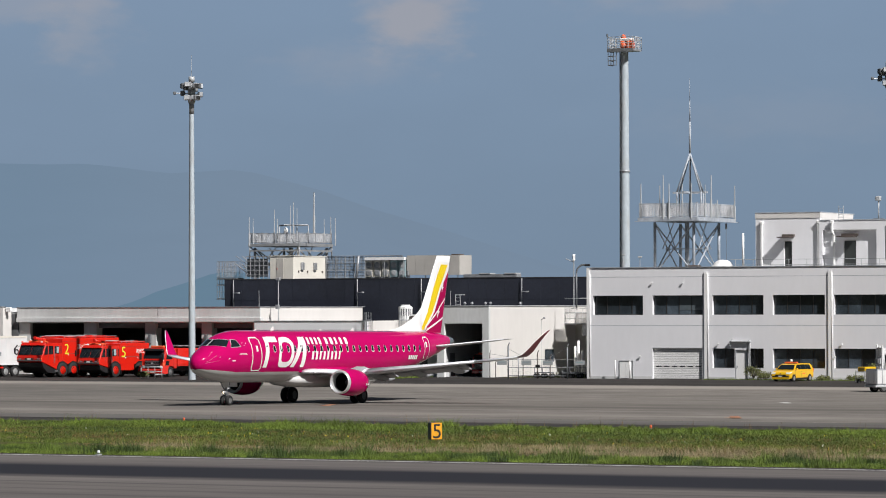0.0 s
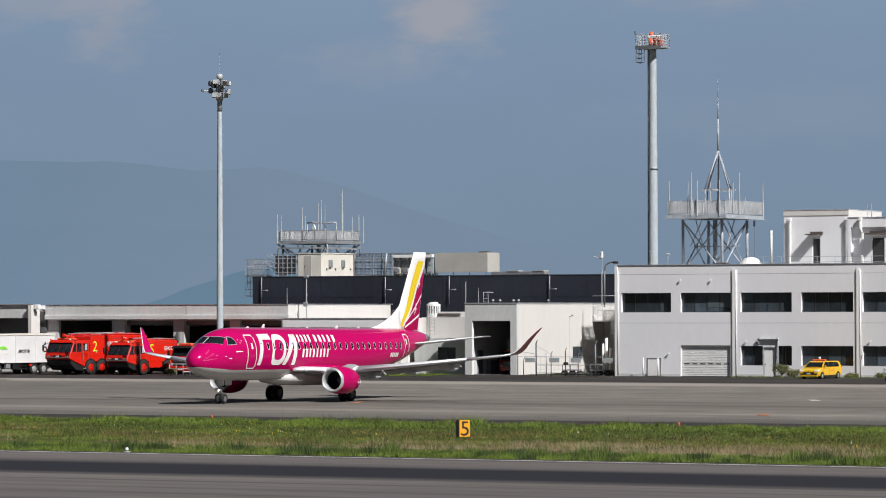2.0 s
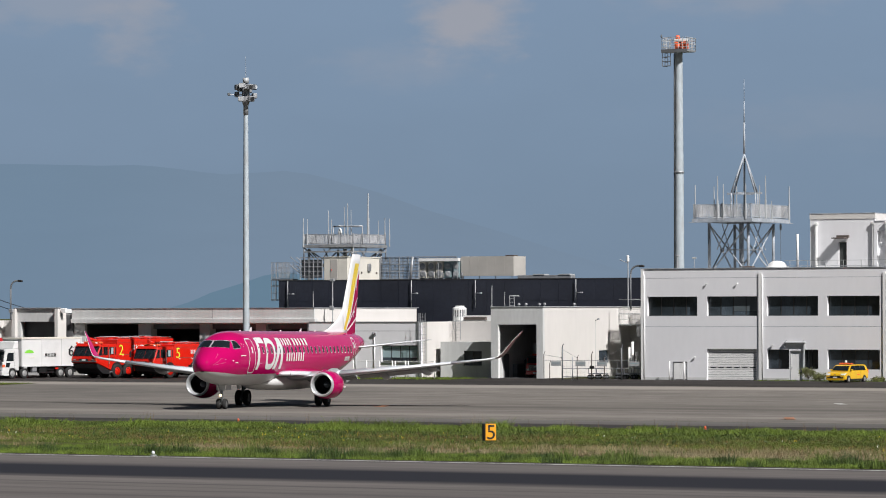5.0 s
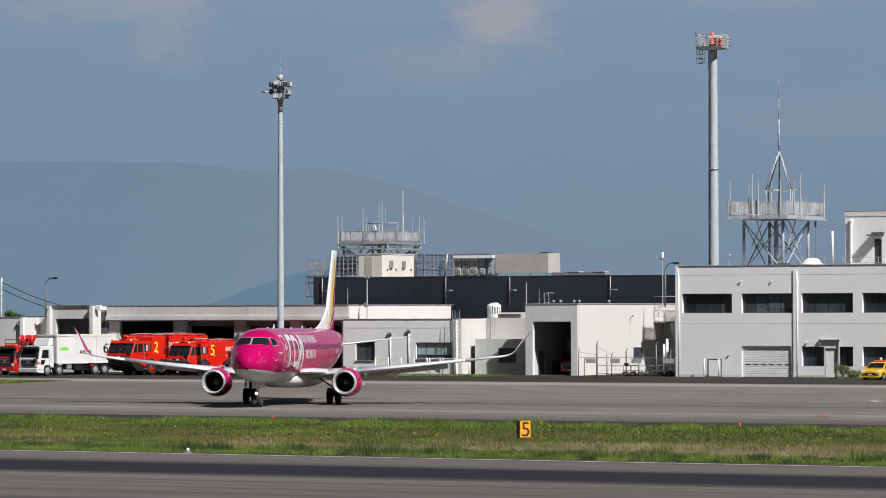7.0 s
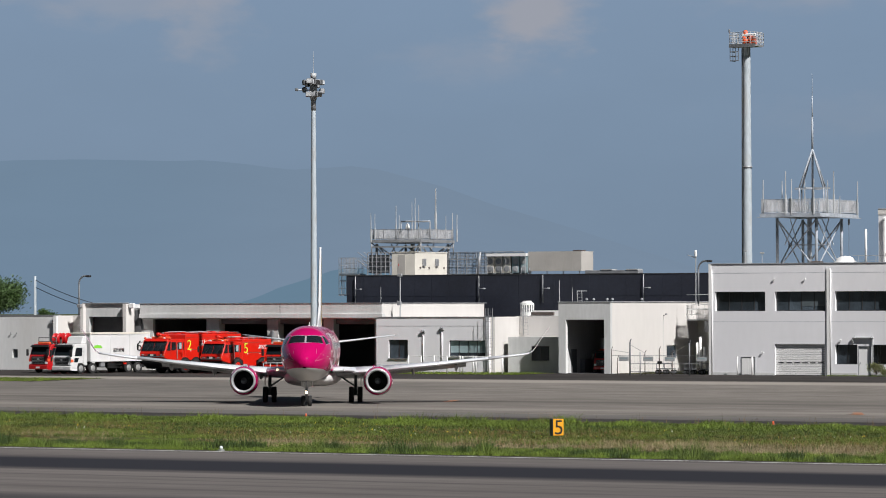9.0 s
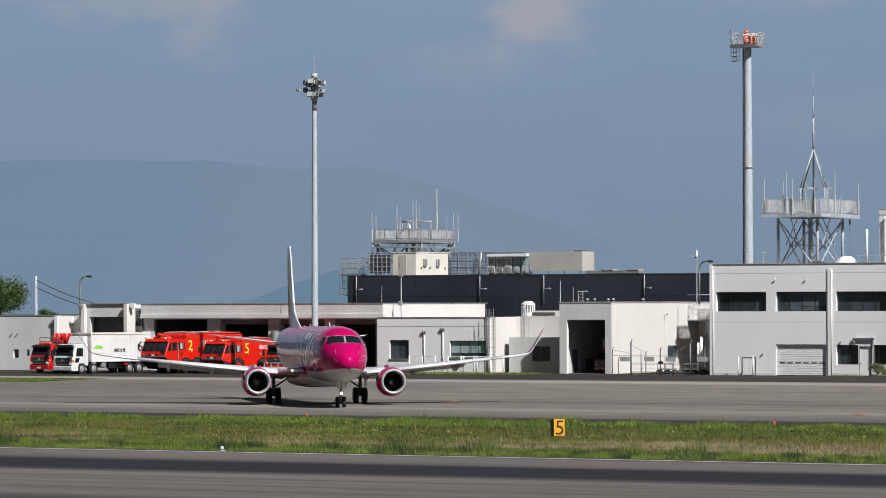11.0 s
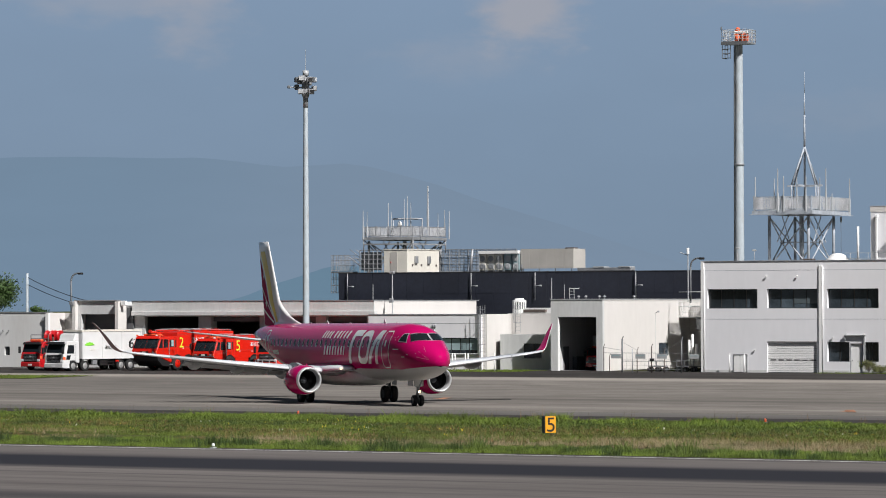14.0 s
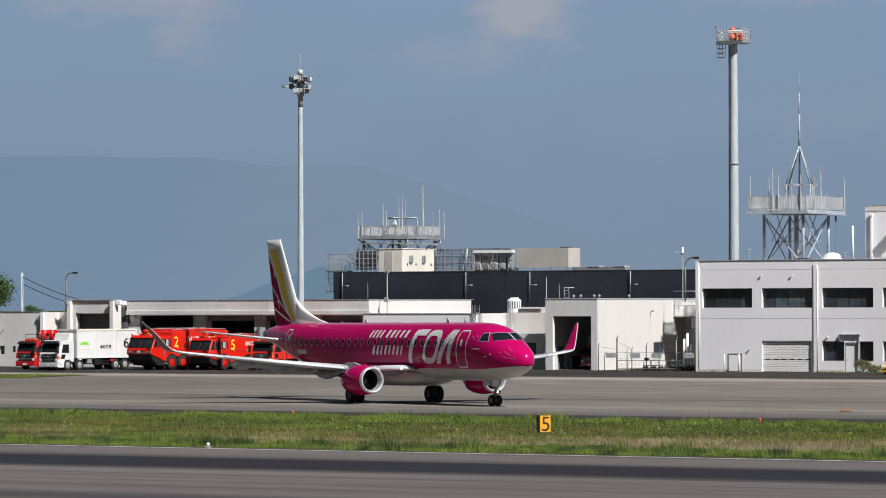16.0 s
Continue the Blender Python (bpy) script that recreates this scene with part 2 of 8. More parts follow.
stained(RUNWAY, (0.0231, 0.0231, 0.02756), ((-168.2, 4.3, 1.7, 1.0), (-167.6, 2.2, 1.2, 0.5), (-176.3, 0.2, 0.3, 0.5), (-172.9, 0.1, 0.25, 0.4), (-174.6, 0.1, 0.25, 0.3), (-178.4, 0.12, 0.3, 0.3), (-162.4, 0.1, 0.25, 0.3), (-183.5, 0.15, 0.3, 0.35), (-180.4, 0.2, 0.4, 0.35), (-189.5, 2.0, 1.8, 0.7), (-158.0, 0.3, 0.3, 0.3)))
stained(APRON, (0.0894, 0.07971, 0.07152), ((-86.0, 1.9, 1.6, 0.8), (-92.5, 0.6, 1.0, 0.4), (-78.0, 0.5, 0.9, 0.35), (-69.6, 0.4, 0.8, 0.3), (-101.0, 0.3, 0.7, 0.3), (-60.0, 0.3, 0.8, 0.3), (-49.5, 0.7, 1.0, 0.3), (-89.6, 0.12, 0.3, 0.6), (-83.0, 0.1, 0.3, 0.5), (-74.2, 0.1, 0.3, 0.45), (-97.5, 0.15, 0.3, 0.5), (-110.5, 0.2, 0.5, 0.5), (-55.0, 0.12, 0.4, 0.4), (-104.0, 0.1, 0.25, 0.45), (-113.0, 0.8, 0.8, 0.35), (-41.0, 0.2, 0.5, 0.35)))
stained(APRON, (0.298, 0.2719, 0.2421), ((-25.0, 3.4, 2.4, 0.85), (-64.0, 1.0, 2.0, 0.25), (-106.0, 2.0, 2.0, 0.4)))
blotch(APRON, (0.1006, 0.09312, 0.08568), -200, -6, 9, -72, -28, 7, 0.42)
blotch(APRON, (0.1043, 0.09536, 0.08568), -40, 30, 14, -100, -84, 4, 0.4)
blotch(APRON, (0.1118, 0.1021, 0.09089), 24, 80, 10, -92, -70, 5, 0.35)


# ---- mesh helpers ----
def part(name, bm, material, parent, label="", m=None):
    me = bpy.data.meshes.new(name)
    bm.to_mesh(me)
    bm.free()
    me.materials.append(material)
    ob = new(name, me)
    if parent:
        ob.parent = parent
    if m is not None:
        ob.matrix_basis = m
    if label:
        ob["label"] = label
    return ob


def thing(name, m, label, category, group="", kind=""):
    ob = new(name)
    ob.empty_display_size = 0.3
    ob.matrix_basis = m
    return tagged(ob, label, category, group, kind)


def box(bm, x0, x1, y0, y1, z0, z1):
    v = [bm.verts.new((x, y, z)) for z in (z0, z1) for y in (y0, y1) for x in (x0, x1)]
    for a in ((0, 2, 3, 1), (4, 5, 7, 6), (0, 1, 5, 4), (2, 6, 7, 3), (0, 4, 6, 2), (1, 3, 7, 5)):
        bm.faces.new([v[i] for i in a])
    return bm


def boxes(*rows):
    bm = bmesh.new()
    for r in rows:
        box(bm, *r)
    return bm


def bevelled(bm, width=0.03, segments=1):
    bmesh.ops.bevel(bm, geom=list(bm.edges), offset=width, segments=segments, affect="EDGES", clamp_overlap=True)
    return bm


def tube(bm, a, b, r, r2=None, seg=8, caps=True):
    a, b = Vector(a), Vector(b)
    r2 = r if r2 is None else r2
    d = (b - a).normalized()
    q = d.to_track_quat("Z", "Y").to_matrix()
    rings = []
    for p, rr in ((a, r), (b, r2)):
        rings.append([bm.verts.new(p + q @ Vector((rr * math.cos(t), rr * math.sin(t), 0))) for t in [2 * math.pi * i / seg for i in range(seg)]])
    for i in range(seg):
        f = bm.faces.new((rings[0][i], rings[0][(i + 1) % seg], rings[1][(i + 1) % seg], rings[1][i]))
        f.smooth = seg > 6
    if caps:
        bm.faces.new(rings[0][::-1])
        bm.faces.new(rings[1])
    return bm


def tubes(rows, seg=8):
    bm = bmesh.new()
    for r in rows:
        tube(bm, r[0], r[1], r[2], r[3] if len(r) > 3 else None, seg)
    return bm


def loft(bm, rings, closed=True, cap=True, smooth=True):
    vs = [[bm.verts.new(p) for p in ring] for ring in rings]
    n = len(vs[0])
    for a, b in zip(vs, vs[1:]):
        for i in range(n if closed else n - 1):
            f = bm.faces.new((a[i], a[(i + 1) % n], b[(i + 1) % n], b[i]))
            f.smooth = smooth
    if cap and closed:
        bm.faces.new(vs[0][::-1])
        bm.faces.new(vs[-1])
    return vs


def revolve(profile, seg=24, axis="x"):
    """A body turned about the x axis from (x, radius) pairs."""
    bm = bmesh.new()
    rings = []
    for x, r in profile:
        ring = []
        for i in range(seg):
            t = 2 * math.pi * i / seg
            p = (x, r * math.cos(t), r * math.sin(t))
            ring.append(p if axis == "x" else (p[1], p[0], p[2]) if axis == "y" else (p[1], p[2], p[0]))
        rings.append(ring)
    loft(bm, rings, cap=False)
    bmesh.ops.recalc_face_normals(bm, faces=list(bm.faces))
    return bm


def wall(u0, u1, v0, v1, z0, z1, holes=(), axis="u"):
    """A wall with thickness whose openings (a0, a1, z0, z1) go through it."""
    us = sorted({u0, u1, *[h[0] for h in holes], *[h[1] for h in holes]})
    zs = sorted({z0, z1, *[h[2] for h in holes], *[h[3] for h in holes]})
    bm = bmesh.new()
    for za, zb in zip(zs, zs[1:]):
        for ua, ub in zip(us, us[1:]):
            if not any(h[0] <= ua and ub <= h[1] and h[2] <= za and zb <= h[3] for h in holes):
                box(bm, ua, ub, v0, v1, za, zb)
    bmesh.ops.remove_doubles(bm, verts=list(bm.verts), dist=0.0005)
    met = {}
    for f in bm.faces:
        met.setdefault(tuple(round(c, 3) for c in f.calc_center_median()), []).append(f)
    bmesh.ops.delete(bm, geom=[f for fs in met.values() if len(fs) > 1 for f in fs], context="FACES_ONLY")
    if axis == "v":
        for v in bm.verts:
            v.co = Vector((v.co.y, v.co.x, v.co.z))
        bmesh.ops.reverse_faces(bm, faces=list(bm.faces))
    return bm


def glyph(text, size, material, parent, m, depth=0.01, name="marking", label=""):
    """Readable characters as a thin mesh; the text runs along x and stands along y of m."""
    cu = bpy.data.curves.new(name, "FONT")
    cu.body, cu.size, cu.extrude, cu.align_x = text, size, depth, "CENTER"
    ob = bpy.data.objects.new(name, cu)
    scene.collection.objects.link(ob)
    bpy.context.view_layer.update()
    me = bpy.data.meshes.new_from_object(ob.evaluated_get(bpy.context.evaluated_depsgraph_get()))
    bpy.data.objects.remove(ob)
    me.materials.clear()
    me.materials.append(material)
    out = new(name, me)
    out.parent, out.matrix_basis = parent, m
    if label:
        out["label"] = label
    return out


# ---- ground ----
def strip(name, u0, u1, v_list, material, label, lift, step=40.0, category="ground"):
    """A sheet along the runway's direction that follows the drained surface."""
    bm = bmesh.new()
    n = max(1, int((u1 - u0) / step))
    rows = [[bm.verts.new((u0 + (u1 - u0) * i / n, v, ground_z(v) + lift)) for i in range(n + 1)] for v in v_list]
    for a, b in zip(rows, rows[1:]):
        for i in range(n):
            bm.faces.new((a[i], a[i + 1], b[i + 1], b[i]))
    ob = part(name, bm, material, None, m=SITE)
    return tagged(ob, label, category, kind="structure")


strip("ground", -4200, 4200, (-1500, -400, -310, -240, -200, -157, -142, -127, -116, -100, -85, -60, -45, -25, 0, 100, 5000), EARTH,
      "grassy earth of the airfield reaching the horizon", -0.03, 300)
strip("runway", -700, 700, (-222, -200, -180, -157.4), RUNWAY, "grey grooved asphalt runway with rubber streaks", 0.0, 100, "runway")
strip("runway_shoulder", -700, 700, (-157.4, -156.2), ASPHALT, "dark asphalt edge beside the runway grass", 0.0, 100, "runway")
strip("runway_edge_line", -700, 700, (-157.30, -157.0), PAINT_LINE, "worn white painted runway edge line", 0.006, 100, "line marking")
strip("apron", -260, 420, (-115.0, -100, -85, -60, -45, -25, -20), APRON, "pale stained concrete apron and taxiway", 0.0, 40, "apron")
strip("taxiway_shoulder", -260, 420, (-121.0, -116, -115.0), SHOULDER, "grey worn asphalt shoulder of the taxiway", -0.004, 40, "apron")
strip("taxiway_edge", -260, 420, (-126.6, -121.0), ASPHALT, "dark asphalt edge strip of the taxiway", -0.008, 40, "apron")
strip("service_road", -260, 420, (-20, -8, 0, 2), ASPHALT, "dark asphalt service road before the buildings", 0.004, 40, "road")


def streak(name, u0, u1, v0, v1, lift, material, label, seed, fray=0.5, category="tyre mark"):
    """A long worn band whose edges wander."""
    rng = random.Random(seed)
    bm = bmesh.new()
    n = 60
    a, b = [], []
    for i in range(n + 1):
        u = u0 + (u1 - u0) * i / n
        for row, v in ((a, v0 + rng.uniform(-fray, fray)), (b, v1 + rng.uniform(-fray, fray))):
            row.append(bm.verts.new((u, v, ground_z(v) + lift)))
    for i in range(n):
        bm.faces.new((a[i], a[i + 1], b[i + 1], b[i]))
    return tagged(part(name, bm, material, None, m=SITE), label, category, kind="structure")


for u0, u1, v0, v1 in ((-90, -43.5, -37.5, -27.0),):
    streak("lawn_patch", u0, u1, v0, v1, 0.02, EARTH, "low green grass patch beside the apron", 44, 0.4, "lawn")
streak("lawn_patch", -34, -15.6, -5.5, 1.6, 0.02, EARTH, "low green grass strip before the grey annex", 45, 0.3, "lawn")
def paint_mark(a, b, width, material, label):
    """A short painted bar on the concrete from a to b."""
    a, b = Vector(a), Vector(b)
    side = Vector((a.y - b.y, b.x - a.x)).normalized() * width / 2
    bm = bmesh.new()
    bm.faces.new([bm.verts.new((q.x, q.y, ground_z(q.y) + 0.02)) for q in (a - side, b - side, b + side, a + side)])
    return tagged(part("pavement_mark", bm, material, None, m=SITE), label, "line marking", kind="structure")


paint_mark((42.9, -64.6), (44.6, -68.0), 0.55, PAINT_LINE, "short worn white pavement mark")
for u, v in ((56.4, -106.3), (22.0, -87.0)):
    paint_mark((u + 1.2, v - 2.6), (u - 0.9, v + 2.2), 0.5, ORANGE_LINE, "worn orange guide mark on concrete")
    paint_mark((u + 0.2, v - 1.2), (u + 0.9, v - 2.0), 0.6, ORANGE_LINE, "worn orange guide mark on concrete")
# expansion joints across and along the concrete
JOINT = mat("joint_sealant", (0.0745, 0.07078, 0.06705), 0.9)
for v in (-108, -96.5, -66, -55, -43):
    streak("slab_joint", -260, 420, v, v + 0.10, 0.005, JOINT, "dark sealed joint between concrete slabs", 60, 0.0, "joint")


# ---- main two-storey building ----
WIN = ((0.55, 5.17), (6.05, 10.64), (11.5, 16.1), (16.92, 21.54), (22.33, 26.95), (27.8, 32.4), (33.3, 37.9), (38.7, 43.3))


def window_unit(parent, u0, u1, z0, z1, v, lights=5, blind=0, cloth=BLIND):
    """Recessed window with its frame, mullions, panes and sill."""
    w = thing_part("window", parent)
    fr = [(u0, u1, v, v + 0.06, z0, z0 + 0.07), (u0, u1, v, v + 0.06, z1 - 0.06, z1), (u0, u0 + 0.06, v, v + 0.06, z0 + 0.07, z1 - 0.06), (u1 - 0.06, u1, v, v + 0.06, z0 + 0.07, z1 - 0.06)]
    for i in range(1, lights):
        u = u0 + (u1 - u0) * i / lights
        fr.append((u - 0.035, u + 0.035, v, v + 0.06, z0 + 0.07, z1 - 0.06))
    part("window_frame", boxes(*fr), FRAME, w)
    for i in range(lights):
        a, b = u0 + (u1 - u0) * i / lights + 0.04, u0 + (u1 - u0) * (i + 1) / lights - 0.04
        part("pane", boxes((a, b, v + 0.025, v + 0.04, z0 + 0.07, z1 - 0.06)), GLASS, w)
        if blind and i >= lights - blind:
            part("blind", boxes((a, b, v + 0.008, v + 0.02, z0 + 0.42, z1 - 0.07)), cloth, w)
    part("window_sill", boxes((u0, u1, v - 0.3, v + 0.02, z0 - 0.04, z0 + 0.02)), STEEL, w)
    return w


def thing_part(name, parent):
    ob = new(name)
    ob.empty_display_size = 0.2
    ob.parent = parent
    return ob


def main_building():
    b = thing("office_building", SITE.copy(), "long two-storey pale grey rendered airport office building with ribbon windows", "building")
    L = 45.0
    holes = [(a, c, 5.41, 7.06) for a, c in WIN]
    holes += [(6.05, 10.58, 0.0, 2.63)]
    holes += [(11.5, 13.5, 0.95, 2.6), (14.72, 16.1, 0.95, 2.6), (13.56, 14.68, 0.0, 2.5)]
    holes += [(a, c, 0.95, 2.6) for a, c in WIN[3:]]
    holes += [(2.98, 4.2, 0.0, 1.5)]
    part("front_wall", wall(0, L, 0.0, 0.4, 0, 9.42, holes), GREY_WALL, b)
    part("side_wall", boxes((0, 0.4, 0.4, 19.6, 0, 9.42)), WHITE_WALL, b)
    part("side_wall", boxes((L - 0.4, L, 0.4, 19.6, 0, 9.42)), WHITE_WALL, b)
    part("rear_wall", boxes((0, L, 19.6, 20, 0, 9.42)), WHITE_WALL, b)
    part("roof", boxes((0.4, L - 0.4, 0.4, 19.6, 8.7, 8.9)), ROOF, b)
    part("floor_slab", boxes((0.4, L - 0.4, 0.45, 19.6, 4.2, 4.45)), INSIDE, b)
    part("parapet_cap", boxes((-0.06, L + 0.06, -0.07, 0.47, 9.42, 9.475)), GALVANISED, b, "thin grey metal parapet cap")
    part("parapet_cap", boxes((-0.06, 0.46, 0.47, 20.0, 9.42, 9.475)), GALVANISED, b)
    part("floor_joint", boxes((0, L, -0.006, 0.0, 4.50, 4.53)), GALVANISED, b)
    part("floor_joint", boxes((0, L, -0.006, 0.0, 8.62, 8.65)), GALVANISED, b)
    part("plinth", boxes((0, 2.98, -0.03, 0.0, 0, 0.22), (4.2, 6.0, -0.03, 0.0, 0, 0.22), (10.6, 13.5, -0.03, 0, 0, 0.22), (14.7, L, -0.03, 0, 0, 0.22)), OLD_WALL, b)
    for u in (0.0, 10.85, 21.9, 32.9, 43.9):
        bm = boxes((u - 0.06 if u else -0.02, u + 0.2, -0.09, 0.0, 0, 9.0 if u else 9.42))
        part("pilaster", bm, TRIM, b, "slim white pilaster")
        pipe = tubes([((u + 0.27, -0.055, 0.1), (u + 0.27, -0.055, 8.9), 0.05)])
        part("downpipe", pipe, TRIM, b)
    for a, c in WIN:
        window_unit(b, a, c, 5.41, 7.06, 0.36, 4, 2 if a == 6.05 else 0, BLIND_DIM)
    window_unit(b, 11.5, 13.5, 0.95, 2.6, 0.36, 2)
    window_unit(b, 14.72, 16.1, 0.95, 2.6, 0.36, 2)
    for a, c in WIN[3:]:
        window_unit(b, a, c, 0.95, 2.6, 0.36, 4)
    sh = thing_part("roller_shutter", b)
    sh["label"] = "white slatted roller shutter"
    for i in range(18):
        z = 0.04 + i * 0.144
        part("slat", bevelled(boxes((6.06, 10.57, 0.17, 0.2, z, z + 0.125)), 0.008), TRIM, sh)
    part("guide_rail", boxes((6.05, 10.58, 0.205, 0.25, 0.0, 2.63)), FRAME, sh)
    for i in range(6):
        part("vision_slot", boxes((6.3 + i * 0.72, 6.8 + i * 0.72, 0.16, 0.172, 1.02, 1.12)), FRAME, sh)
    d = thing_part("door", b)
    part("door_leaf", boxes((13.62, 14.62, 0.1, 0.15, 0.02, 2.44)), TRIM, d)
    part("door_frame", boxes((13.56, 13.62, 0.0, 0.2, 0, 2.5), (14.62, 14.68, 0.0, 0.2, 0, 2.5), (13.62, 14.62, 0.0, 0.2, 2.44, 2.5)), STEEL, d)
    part("door_handle", boxes((13.7, 13.74, 0.04, 0.1, 1.0, 1.12)), STEEL_DARK, d)
    part("canopy", bevelled(boxes((13.1, 15.0, -0.22, 0.0, 3.12, 3.22)), 0.02), PALE_STEEL, b, "thin dark grey door canopy")
    part("canopy_post", boxes((14.82, 14.92, -0.12, 0.0, 1.0, 3.12)), PALE_STEEL, b)
    part("canopy_hanger", boxes((13.12, 13.2, -0.12, 0.0, 2.75, 3.12)), PALE_STEEL, b)
    part("canopy_bracket", tubes([((13.3, 0, 3.4), (13.3, -0.35, 3.22), 0.02), ((14.85, 0, 3.4), (14.85, -0.35, 3.22), 0.02)]), STEEL, b)
    hatch = thing_part("service_hatch", b)
    part("hatch_leaf", boxes((3.02, 3.58, 0.0, 0.09, 0.05, 1.46), (3.6, 4.16, 0.0, 0.09, 0.05, 1.46)), TRIM, hatch)
    part("hatch_frame", boxes((2.94, 2.99, -0.03, 0.1, 0, 1.55), (4.19, 4.24, -0.03, 0.1, 0, 1.55), (2.99, 4.19, -0.03, 0.1, 1.5, 1.55)), STEEL, hatch)
    for u, z in ((6.0, 8.1), (8.8, 8.1), (12.0, 2.95), (13.0, 2.95), (4.9, 1.9), (23.0, 2.95), (22.4, 1.9)):
        f = thing_part("floodlight", b)
        part("arm", tubes([((u, 0, z - 0.04), (u + 0.03, -0.08, z), 0.018)]), STEEL, f)
        part("head", bevelled(boxes((u - 0.02, u + 0.13, -0.17, -0.08, z - 0.03, z + 0.09)), 0.02), TRIM, f)
    # penthouse on the roof
    v = 6.0
    ph = thing_part("penthouse", b)
    part("front_wall", wall(13.05, 18.9, v, v + 0.3, 8.9, 13.6, [(15.62, 16.35, 9.0, 11.65)]), GREY_WALL, ph)
    part("side_wall", boxes((13.05, 13.35, v + 0.3, v + 8, 8.9, 13.6)), WHITE_WALL, ph)
    part("rear_wall", boxes((13.05, 30, v + 8, v + 8.3, 8.9, 13.2)), WHITE_WALL, ph)
    part("upper_band", boxes((13.02, 18.93, v - 0.05, v + 0.3, 13.604, 14.05), (18.6, 18.93, v + 0.3, v + 8, 13.2, 14.05), (13.02, 13.35, v + 0.3, v + 8, 13.604, 14.05)), WHITE_WALL, ph)
    part("recess_wall", wall(18.9, 30, v + 0.15, v + 0.45, 8.9, 13.35, [(20.95, 22.05, 9.0, 11.65)]), GREY_WALL, ph)
    part("recess_surround", wall(18.9, 30, v - 0.27, v + 0.15, 8.9, 13.35, [(19.2, 24.0, 8.9, 12.55), (24.7, 29.0, 10, 12.8)]), GREY_WALL, ph)
    part("roof_cap", boxes((13.0, 18.95, v - 0.08, v + 8.3, 14.05, 14.11)), GALVANISED, ph)
    part("roof_cap", boxes((18.96, 30, v - 0.32, v + 8.3, 13.35, 13.41)), GALVANISED, ph)
    for a, c in ((15.66, 16.31), (21.0, 22.0)):
        part("door_leaf", boxes((a, c, v + 0.2, v + 0.25, 9.0, 11.6)), DOOR_DARK, ph)
        part("awning", bevelled(boxes((a - 0.32, c + 0.2, v - 1.0, v + 0.0, 11.92, 12.02)), 0.02), BROWN, ph, "dark brown flat awning")
        part("awning_fascia", boxes((a - 0.1, c + 0.3, v - 0.35, v, 12.02, 12.22)), BROWN, ph)
    for u, off in ((13.65, 0.0), (18.8, 0.0), (20.1, 0.27)):
        f = v - 0.14 - off
        w = u + 0.3 * off
        part("downpipe", bevelled(boxes((u - 0.09, u + 0.09, f - 0.09, f + 0.09, 12.4, 13.12), (w - 0.09, w + 0.09, f + off - 0.09, f + off + 0.09, 8.95, 12.1 if off else 12.4)), 0.03), TRIM, ph, "white plastic downpipe")
        if off:
            part("pipe_bend", tubes([((u, f, 12.45), (w, f + off, 12.05), 0.1)], 8), TRIM, ph)
        part("rain_head", bevelled(boxes((u - 0.15, u + 0.15, f - 0.14, f + 0.14, 13.1, 13.36)), 0.04), TRIM, ph)
    for i in range(16):
        part("louvre_slat", boxes((24.75, 28.95, v - 0.25, v - 0.05, 10.05 + i * 0.17, 10.14 + i * 0.17)), PALE_STEEL, ph)
    part("louvre_back", boxes((24.7, 29.0, v - 0.03, v + 0.1, 10, 12.8)), FRAME, ph)
    # unseen block added behind the office to cast shadow on the garage wall
    part("rear_wing_wall", boxes((-6.5, -0.0, 14.5, 14.8, 0, 6.3), (-6.5, -6.2, 14.8, 19.6, 0, 6.3)), WHITE_WALL, b)
    part("rear_wing_roof", boxes((-6.2, 0.0, 14.8, 19.6, 5.9, 6.1)), ROOF, b)
    rail = thing_part("roof_railing", b)
    for i in range(11):
        u = 13.0 + i * 1.6
        part("post", tubes([((u, 1.5, 8.9), (u, 1.5, 10.05), 0.025)], 6), PALE_STEEL, rail)
    for z in (9.6, 10.05):
        part("rail", tubes([((12.5, 1.5, z), (30, 1.5, z), 0.022)], 6), PALE_STEEL, rail)
    return b


main_building()


